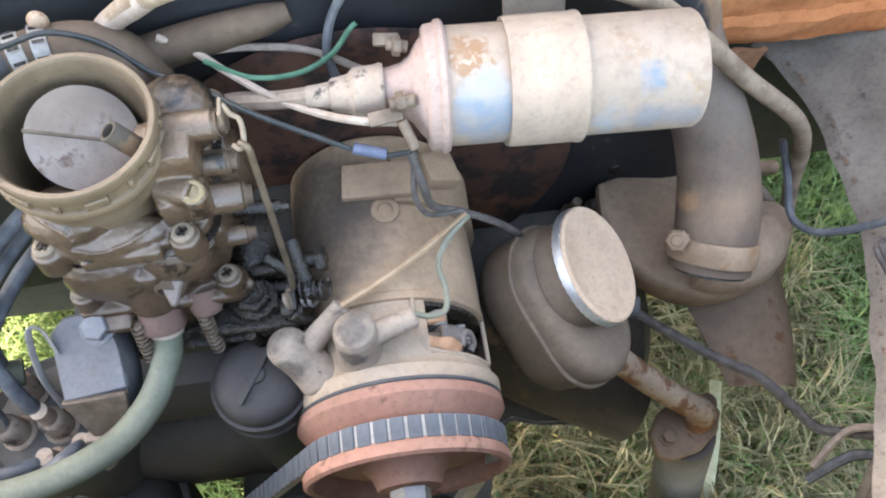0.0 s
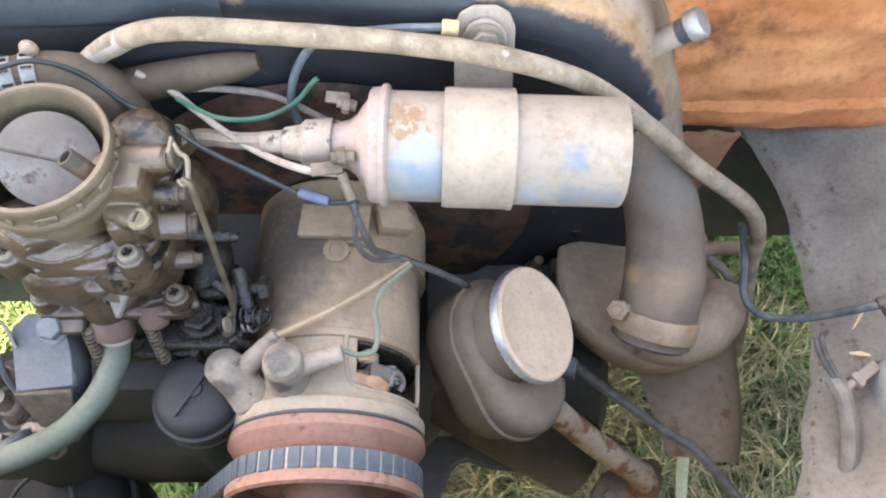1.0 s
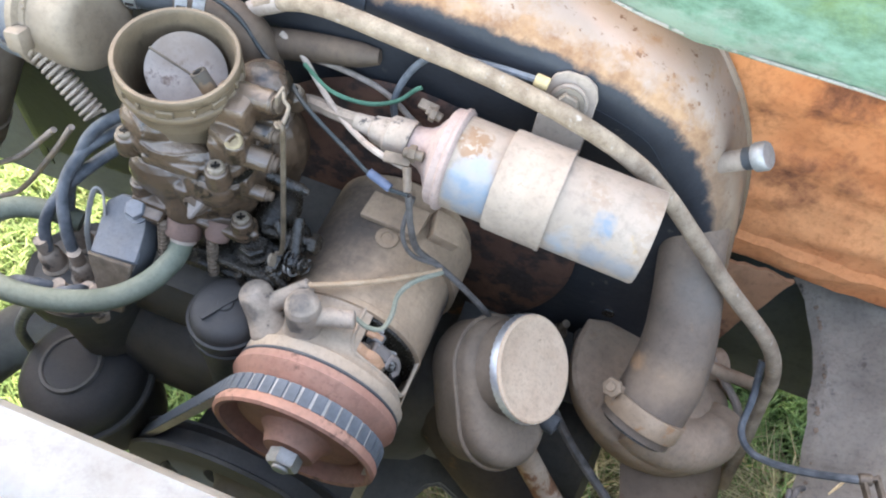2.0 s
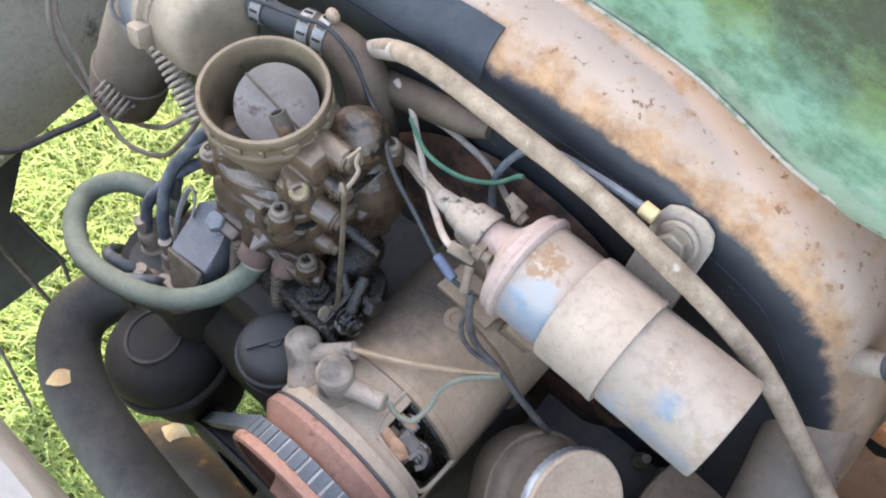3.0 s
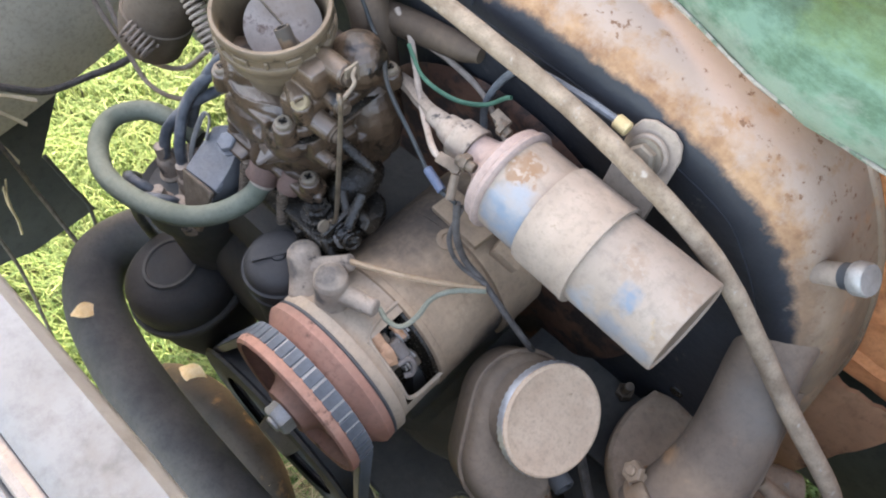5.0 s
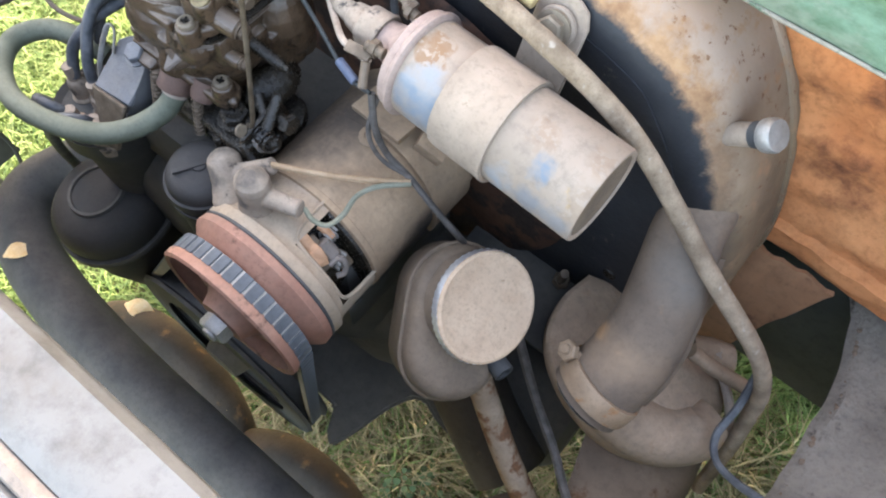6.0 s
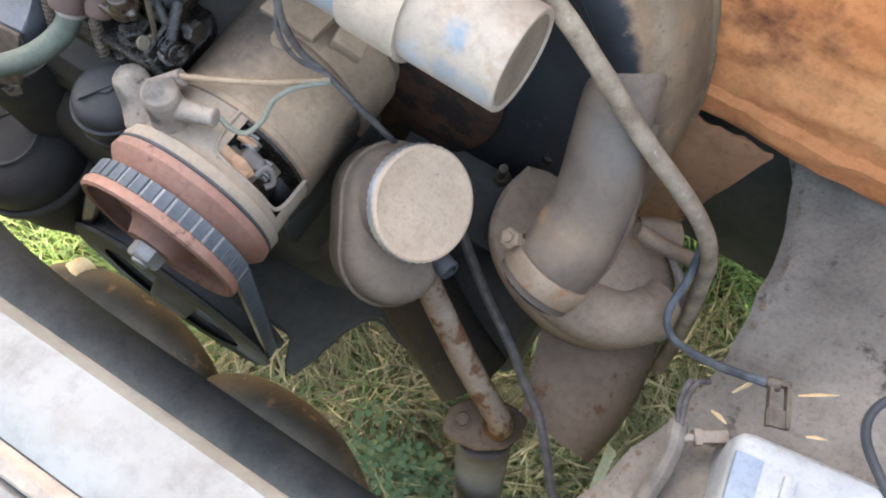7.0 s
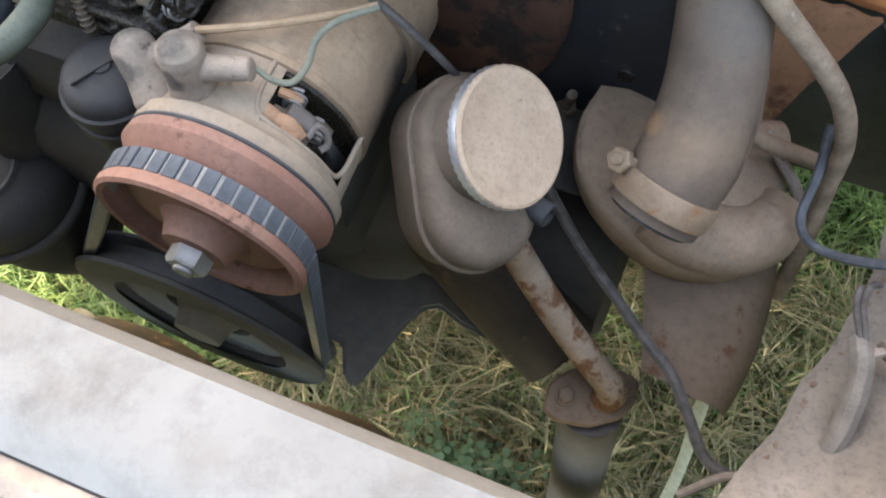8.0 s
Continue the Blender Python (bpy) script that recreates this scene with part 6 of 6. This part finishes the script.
    part("rod", rod((0.13, 0.247, 0.496), (0.175, 0.244, 0.494), 0.004), M_WIREDARK, tin)

    box = thing("regulator_box", "pale grey voltage regulator box with wire terminals", "regulator", (0.345, 0.13, 0.50))
    part("case", block((0.09, 0.13, 0.045), pose(0.3535, 0.1075, 0.5255, 0, 0, 9), 0.009, 3), M_GREYBOX, box)
    part("blue_side", block((0.014, 0.104, 0.005), pose(0.3165, 0.103, 0.5462, 0, 0, 9), 0.002), M_BLUEPAINT, box, "pale blue painted strip on the casing")
    part("case_ridge", block((0.006, 0.095, 0.003), pose(0.335, 0.107, 0.5485, 0, 0, 8), 0.0012), M_GREYBOX, box)
    bk = part("bracket", joined(block((0.0024, 0.024, 0.005), pose(0.3065, 0.1835, 0.5455, 0, 0, 20), 0.0006), block((0.0024, 0.024, 0.005), pose(0.3145, 0.1865, 0.5455, 0, 0, 20), 0.0006), block((0.010, 0.0024, 0.005), pose(0.3075, 0.1945, 0.5455, 0, 0, 20), 0.0006), block((0.010, 0.009, 0.003), pose(0.3120, 0.1775, 0.5455, 0, 0, 20), 0.0006)), M_TERMINAL, box, "bent tin terminal bracket")
    part("wire_lug", rod((0.301, 0.1925, 0.545), (0.3075, 0.1935, 0.547), 0.0032, 0.0036, 12), M_TERMINAL, bk)
    single("connector", joined(block((0.015, 0.0065, 0.006), pose(0.2935, 0.1585, 0.528, 0, 0, 33), 0.0012), block((0.004, 0.0085, 0.007), pose(0.2868, 0.154, 0.528, 0, 0, 33), 0.001)), M_BOOT, "grey plastic wire connector lying by the regulator", "connector")
    for p, q in (((0.3165, 0.1932, 0.5475), (0.333, 0.2035, 0.549)), ((0.292, 0.184, 0.530), (0.300, 0.196, 0.537)), ((0.287, 0.170, 0.529), (0.295, 0.166, 0.535)), ((0.327, 0.176, 0.549), (0.336, 0.180, 0.549)), ((0.362, 0.20, 0.552), (0.372, 0.214, 0.556))):
        mid = (Vector(p) + Vector(q)) / 2 + Vector((0, 0, 0.001))
        single("straw", tube([p, mid, q], 0.0016, 6, 4, flat=0.35, radii=[0.0008, 0.0016, 0.0004]), M_LEAF, "pale dry straw lying on the side panel", "straw", "straws on the panel")


# ---- hoses and wires ----
def build_wires():
    hose_path = [(-0.099, 0.242, 0.672), (-0.092, 0.2475, 0.687), (-0.072, 0.245, 0.702), (-0.046, 0.241, 0.711), (-0.001, 0.241, 0.707), (0.040, 0.241, 0.702), (0.080, 0.236, 0.699), (0.116, 0.237, 0.684), (0.143, 0.240, 0.661), (0.190, 0.240, 0.612), (0.231, 0.242, 0.570), (0.249, 0.244, 0.535), (0.256, 0.243, 0.500), (0.262, 0.232, 0.460), (0.265, 0.215, 0.420)]
    bh = thing("breather_hose", "pale grey braided rubber hose along the shroud", "hose", (0.265, 0.215, 0.42))
    part("hose", tube(hose_path, 0.0048, 16, 8, wobble=0.06), M_HOSE, bh)
    part("rubbed_end", tube(hose_path[:3], 0.0051, 16, 8, wobble=0.1), M_WIRE, bh, "rubbed bare grey hose end")
    tee = thing("hose_tee", "dusty hose stub with two worm clamps", "pipe fitting", (-0.105, 0.235, 0.68))
    part("stub", tube([(-0.128, 0.234, 0.689), (-0.115, 0.239, 0.688), (-0.100, 0.240, 0.685), (-0.089, 0.239, 0.677), (-0.083, 0.236, 0.660), (-0.080, 0.232, 0.63), (-0.078, 0.225, 0.59)], 0.010, 24, 8, radii=[0.0082, 0.009, 0.0103, 0.0115, 0.012, 0.014, 0.016]), M_STUB, tee)
    part("rubber_hose", tube([(-0.165, 0.224, 0.694), (-0.150, 0.227, 0.693), (-0.138, 0.230, 0.691), (-0.124, 0.2355, 0.6888)], 0.0066, 20, 8), M_RUBBER, tee, "black rubber hose in the clamps")
    for p, d, r in (((-0.150, 0.227, 0.693), (0.95, 0.2, -0.05), 0.0078), ((-0.127, 0.2345, 0.689), (0.9, 0.35, -0.1), 0.0092), ((-0.118, 0.238, 0.6882), (0.95, 0.25, -0.1), 0.0100)):
        c = part("worm_clamp", lathe([(0, r - 0.001), (0, r), (0.006, r), (0.006, r - 0.001)], p, d, 24), M_STEEL, tee, "slotted steel worm clamp")
        x, y, z = axes(d)
        for k in range(10):
            a = k * math.tau / 10
            part("slot", block((0.0008, 0.0012, 0.0042), basis(Vector(p) + z * 0.003 + (x * math.cos(a) + y * math.sin(a)) * (r + 0.0002), x * math.cos(a) + y * math.sin(a), z), 0), M_OILY, c, smooth=False)
    single("rag_scrap", blob((-0.113, 0.243, 0.6985), (0.0040, 0.0030, 0.0045)), M_RUSTPIPE, "small scrap of rust red rag on the clamp", "rag")
    wires = (
        ("coil_lead", M_BOOT, 0.0040, [(-0.016, 0.2145, 0.6708), (-0.030, 0.220, 0.664), (-0.050, 0.229, 0.655), (-0.070, 0.238, 0.64)], "grey dusty coil high tension lead", "lead"),
        ("wire", M_WIRE, 0.0017, [(0.016, 0.198, 0.669), (0.003, 0.196, 0.675), (-0.014, 0.207, 0.669), (-0.033, 0.221, 0.666), (-0.050, 0.234, 0.669), (-0.063, 0.243, 0.674), (-0.075, 0.246, 0.68)], "pale grey wire to the coil terminal", "wire"),
        ("wire", M_BLACKWIRE, 0.0012, [(0.020, 0.192, 0.656), (0.0051, 0.1929, 0.6564), (-0.019, 0.2012, 0.6640), (-0.0427, 0.2090, 0.6745), (-0.060, 0.222, 0.676), (-0.077, 0.230, 0.678), (-0.092, 0.2345, 0.6925), (-0.108, 0.234, 0.7010), (-0.124, 0.230, 0.7005), (-0.150, 0.222, 0.7015), (-0.165, 0.217, 0.699)], "thin dark wire with a blue sleeve", "wire"),
        ("wire", M_WIRE, 0.0017, [(0.012, 0.240, 0.650), (0.006, 0.242, 0.650), (-0.017, 0.250, 0.658), (-0.041, 0.251, 0.663), (-0.062, 0.247, 0.668)], "pale thin wire by the shroud", "wire"),
        ("wire", M_WIREGREEN, 0.0012, [(0.005, 0.246, 0.675), (0.002, 0.245, 0.673), (-0.007, 0.240, 0.665), (-0.021, 0.232, 0.665), (-0.040, 0.230, 0.668), (-0.058, 0.238, 0.672)], "bright green insulated wire", "wire"),
        ("wire", M_WIREBLUE, 0.0020, [(0.062, 0.249, 0.702), (0.035, 0.250, 0.700), (0.010, 0.251, 0.694), (-0.003, 0.250, 0.680), (-0.009, 0.244, 0.662), (-0.006, 0.240, 0.645)], "blue grey wire to the earth lug", "wire"),
        ("wire", M_WIREDARK, 0.0019, [(0.020, 0.193, 0.655), (0.024, 0.189, 0.635), (0.028, 0.192, 0.612), (0.040, 0.194, 0.601), (0.056, 0.194, 0.588), (0.072, 0.200, 0.560), (0.08, 0.21, 0.53)], "dark taped wire bundle over the generator", "wire"),
        ("wire", M_WIREDARK, 0.0013, [(0.022, 0.195, 0.652), (0.020, 0.188, 0.630), (0.026, 0.189, 0.610), (0.042, 0.1935, 0.602)], "thin dark wire beside the bundle", "wire"),
        ("wire", M_WIREORANGE, 0.0017, [(-0.020, 0.1515, 0.604), (-0.010, 0.157, 0.603), (0.004, 0.165, 0.602), (0.018, 0.174, 0.601), (0.032, 0.184, 0.600), (0.043, 0.1925, 0.600)], "tan orange wire from the terminal boot", "wire"),
        ("wire", M_WIREPALEGREEN, 0.0014, [(0.013, 0.1445, 0.604), (0.020, 0.143, 0.602), (0.027, 0.146, 0.600), (0.0285, 0.156, 0.599), (0.027, 0.168, 0.600), (0.032, 0.179, 0.601), (0.044, 0.1915, 0.600)], "pale green wire from the terminal boot", "wire"),
        ("cable", M_WIREDARK, 0.0032, [(0.104, 0.212, 0.50), (0.122, 0.198, 0.494), (0.150, 0.182, 0.468), (0.179, 0.166, 0.452), (0.198, 0.150, 0.453), (0.215, 0.137, 0.455), (0.231, 0.120, 0.448), (0.245, 0.105, 0.441), (0.260, 0.098, 0.447), (0.278, 0.088, 0.465)], "dull grey brown cable hanging past the tin", "cable"),
        ("wire", M_WIREBLUE, 0.0024, [(0.243, 0.255, 0.530), (0.247, 0.238, 0.512), (0.247, 0.220, 0.500), (0.2535, 0.2075, 0.501), (0.265, 0.2010, 0.508), (0.280, 0.1965, 0.521), (0.2965, 0.1925, 0.540), (0.306, 0.1925, 0.5465)], "blue grey wire to the regulator terminal", "wire"),
        ("control_cable", M_WIRE, 0.0030, [(0.222, 0.268, 0.492), (0.2349, 0.2592, 0.484), (0.2480, 0.2480, 0.478), (0.2560, 0.2380, 0.466), (0.2560, 0.2270, 0.450), (0.2430, 0.2150, 0.438), (0.222, 0.204, 0.436)], "pale heater control cable round the elbow", "cable"),
        ("taped_harness", M_TAPE, 0.0050, [(0.2765, 0.157, 0.524), (0.278, 0.150, 0.525), (0.280, 0.142, 0.523), (0.2805, 0.128, 0.518), (0.279, 0.112, 0.508), (0.272, 0.092, 0.482), (0.262, 0.06, 0.43), (0.255, 0.02, 0.39)], "grey taped wiring harness beside the regulator", "cable"),
        ("wire", M_WIREDARK, 0.0016, [(0.2785, 0.150, 0.526), (0.2735, 0.160, 0.528), (0.2710, 0.171, 0.527), (0.2722, 0.180, 0.525), (0.2745, 0.176, 0.522), (0.2752, 0.164, 0.522)], "thin wire looping from the harness end", "wire"),
        ("wire", M_WIREDARK, 0.0016, [(0.2790, 0.150, 0.527), (0.2755, 0.161, 0.529), (0.2738, 0.170, 0.528), (0.2755, 0.181, 0.526), (0.281, 0.186, 0.522)], "thin dark wire from the harness end", "wire"),
        ("wire", M_WIRE, 0.0022, [(0.2790, 0.148, 0.525), (0.2830, 0.1515, 0.527), (0.2870, 0.154, 0.528)], "short wire to a loose connector", "wire"),
        ("wire", M_RUBBER, 0.0024, [(0.372, 0.17, 0.548), (0.352, 0.190, 0.549), (0.350, 0.207, 0.551), (0.362, 0.222, 0.556), (0.385, 0.232, 0.565), (0.42, 0.235, 0.59)], "black wire curving over the side panel", "wire"),
        ("wire", M_WIRE, 0.0024, [(0.240, 0.085, 0.43), (0.258, 0.098, 0.455), (0.278, 0.088, 0.47), (0.292, 0.07, 0.465), (0.295, 0.04, 0.45)], "pale loose wire looping out of the harness", "wire"),
        ("wire", M_WIREBLUE, 0.0030, [(0.236, 0.078, 0.425), (0.262, 0.085, 0.445), (0.285, 0.07, 0.45), (0.30, 0.03, 0.44)], "dusty blue wire beside the harness", "wire"),
    )
    for name, m, r, pts, label, cat in wires:
        single(name, tube(pts, r, 8, 8, wobble=0.08), m, label, cat)
    single("blue_sleeve", rod((0.0105, 0.1925, 0.6560), (-0.0025, 0.1955, 0.6590), 0.0024), M_BLUE, "blue crimp sleeve on a thin wire", "crimp sleeve")
    single("yellow_sleeve", rod((0.0605, 0.2488, 0.7021), (0.0675, 0.2485, 0.7015), 0.0036), M_YELLOW, "yellow crimp sleeve at the earth lug", "crimp sleeve")
    single("preheat_pipe", tube([(-0.090, 0.246, 0.668), (-0.070, 0.248, 0.672), (-0.050, 0.2495, 0.6755), (-0.032, 0.2510, 0.678), (-0.0215, 0.2525, 0.6795)], 0.009, 18, 8, radii=[0.0085, 0.0082, 0.0076, 0.0066, 0.0040]), M_STUB, "dusty brown tapered pipe against the shroud", "pipe")


FAR_A = [(-0.43, 0.06, 0.50), (-0.40, 0.085, 0.507), (-0.4, 0.107, 0.479), (-0.4, 0.134, 0.454), (-0.4, 0.169, 0.445), (-0.39, 0.203, 0.447), (-0.37, 0.231, 0.47)]
FAR_B = [(-0.38, 0.213, 0.587), (-0.38, 0.2, 0.556), (-0.38, 0.197, 0.521), (-0.36, 0.197, 0.49), (-0.33, 0.194, 0.469), (-0.29, 0.202, 0.477), (-0.24, 0.206, 0.538), (-0.2, 0.201, 0.593)]
FAR_C = [(-0.38, 0.216, 0.582), (-0.38, 0.206, 0.557), (-0.37, 0.203, 0.524), (-0.35, 0.198, 0.497), (-0.31, 0.2, 0.503), (-0.27, 0.204, 0.525), (-0.22, 0.204, 0.578)]
FAR_D = [(-0.44, 0.107, 0.353), (-0.44, 0.112, 0.299), (-0.44, 0.116, 0.262), (-0.44, 0.11, 0.222)]
FAR_E = [(-0.43, 0.077, 0.455), (-0.40, 0.077, 0.441), (-0.40, 0.079, 0.35), (-0.38, 0.08, 0.27)]
FAR_F = [(-0.42, 0.03, 0.44), (-0.40, 0.029, 0.376), (-0.40, 0.024, 0.285), (-0.39, 0.0, 0.16)]


def build_far_side():
    wrap = thing("bandaged_pipe", "grey cloth bandaged pipe along the inner wing", "pipe", (-0.445, 0.1, 0.45))
    path = [(-0.446, 0.090, 0.506), (-0.446, 0.098, 0.524), (-0.446, 0.114, 0.556), (-0.446, 0.130, 0.573), (-0.446, 0.165, 0.570), (-0.447, 0.215, 0.556), (-0.45, 0.30, 0.565)]
    part("core", tube(path, 0.0150, 18, 5, wobble=0.3, flat=0.65, up=(1, 0, 0.2)), M_BANDAGE, wrap, "dusty grey cloth wrapping")
    for k, p in enumerate(smooth_path(path, 5)[1:-2]):
        if k % 4 == 0:
            q = smooth_path(path, 5)[k + 2]
            part("turn", lathe([(-0.004, 0.0120), (-0.001, 0.0138), (0.004, 0.0135), (0.0055, 0.0120)], p, q - p + Vector((0.004, 0.002, 0.003)), 18), M_BANDAGE, wrap)
    part("end_clip", tube([(-0.438, 0.084, 0.517), (-0.437, 0.078, 0.492), (-0.437, 0.086, 0.484), (-0.437, 0.092, 0.500), (-0.437, 0.097, 0.484), (-0.437, 0.104, 0.490), (-0.438, 0.107, 0.508)], 0.0020, 8, 6), M_WIRE, wrap, "bent wire clip at the wrapping's end")
    tuft = (((0.084, 0.458), (0.074, 0.428), (0.063, 0.392), (0.060, 0.372)), ((0.080, 0.456), (0.056, 0.438), (0.042, 0.385), (0.035, 0.340)), ((0.072, 0.424), (0.081, 0.394), (0.084, 0.368)), ((0.084, 0.458), (0.107, 0.440), (0.128, 0.416)),
            ((0.086, 0.446), (0.098, 0.424), (0.109, 0.402)), ((0.060, 0.352), (0.055, 0.330), (0.052, 0.302), (0.047, 0.282)), ((0.066, 0.356), (0.058, 0.338), (0.054, 0.324)), ((0.078, 0.446), (0.070, 0.412), (0.066, 0.380), (0.060, 0.360)), ((0.052, 0.430), (0.044, 0.395), (0.036, 0.350)))
    for k, line in enumerate(tuft):
        w = 0.0034 if k in (0, 7) else 0.0021
        single("straw", tube([(-0.437 + 0.002 * math.sin(3 * k + n), y, z) for n, (y, z) in enumerate(line)], w, 6, 5, flat=0.4, wobble=0.4), M_SUNSTRAW, "pale dry straw caught on the inner wing", "straw", "straws on the wing")
    for pts, r, m, label in (
            (FAR_A, 0.0032, M_WIREDARK, "black sagging cable by the inner wing"),
            (FAR_B, 0.0020, M_WIRE, "pale loose wire hanging by the inner wing"),
            (FAR_C, 0.0020, M_WIRE, "pale loose wire hanging by the inner wing"),
            (FAR_D, 0.0022, M_RUBBER, "thin dark twig across the opening"),
            (FAR_E, 0.0022, M_WIREDARK, "thin dark wire hanging below the wing"),
            (FAR_F, 0.0018, M_WIREDARK, "thin dark wire hanging below the wing")):
        single("loose_wire", tube(pts, r, 8, 8), m, label, "wire")


# ---- leaves and straw ----
def build_debris():
    for p, rz, s in (((-0.233, 0.082, 0.203), 20, 1.0), ((-0.096, 0.067, 0.198), 70, 0.6), ((-0.286, 0.043, 0.326), 60, 0.8)):
        def leaf(u, v, p=p, rz=rz, s=s):
            x = (u - 0.5) * 0.034 * s
            y = (v - 0.5) * 0.020 * s * math.sin(math.pi * min(max(u, 0.04), 0.96)) 
            a = radians(rz)
            return (p[0] + x * math.cos(a) - y * math.sin(a), p[1] + x * math.sin(a) + y * math.cos(a), p[2] + 0.004 * math.sin(u * 4) + 6 * y * y)
        single("leaf", sheet(leaf, 8, 5, 0.0005), M_LEAF, "dry pale orange fallen leaf", "leaf", "fallen leaves")


build_ground()
build_body()
build_shroud()
build_generator()
build_coil()
build_carb()
build_left()
build_right()
build_wires()
build_far_side()
build_debris()
single("weed", tube([(0.285, 0.21, 0.20), (0.291, 0.195, 0.16), (0.30, 0.17, 0.10), (0.305, 0.14, 0.03), (0.31, 0.12, -0.02)], 0.0055, 8, 6, flat=0.15, up=(0.3, 0.9, 0.3)), M_WIREPALEGREEN, "long pale yellow green weed stalk", "weed")
blades("grass", 120000, (-1.4, 0.75, -0.3, 0.9), 0.055, 0.0011, 1.2, M_BLADE, "green grass growing under and beside the car", 3)
blades("dry_grass", 12000, (-0.15, 0.5, 0.0, 0.45), 0.075, 0.0011, 1.8, M_STRAW, "dry straw lying among the grass", 5)


def build_clover(count, seed):
    rng = random.Random(seed)
    bm = bmesh.new()
    for k in range(count):
        x, y = rng.gauss(0.115, 0.035), rng.gauss(0.105, 0.022)
        z, r = rng.uniform(0.02, 0.05), rng.uniform(0.004, 0.007)
        turn, tilt = rng.uniform(0, math.tau), rng.uniform(-0.4, 0.4)
        for a in (0, 2.09, 4.19):
            c = Vector((x, y, z))
            d = Vector((math.cos(turn + a), math.sin(turn + a), tilt * math.cos(a)))
            e = Vector((-d.y, d.x, 0.15))
            vs = [bm.verts.new(c + d * r * u + e * r * v) for u, v in ((0.1, 0), (0.7, -0.55), (1.35, -0.5), (1.5, 0), (1.35, 0.5), (0.7, 0.55))]
            bm.faces.new(vs)
    ob = part("clover", bm, M_CLOVER)
    tagged(ob, "small green clover leaves in the grass", "clover", kind="stuff")


build_clover(260, 8)
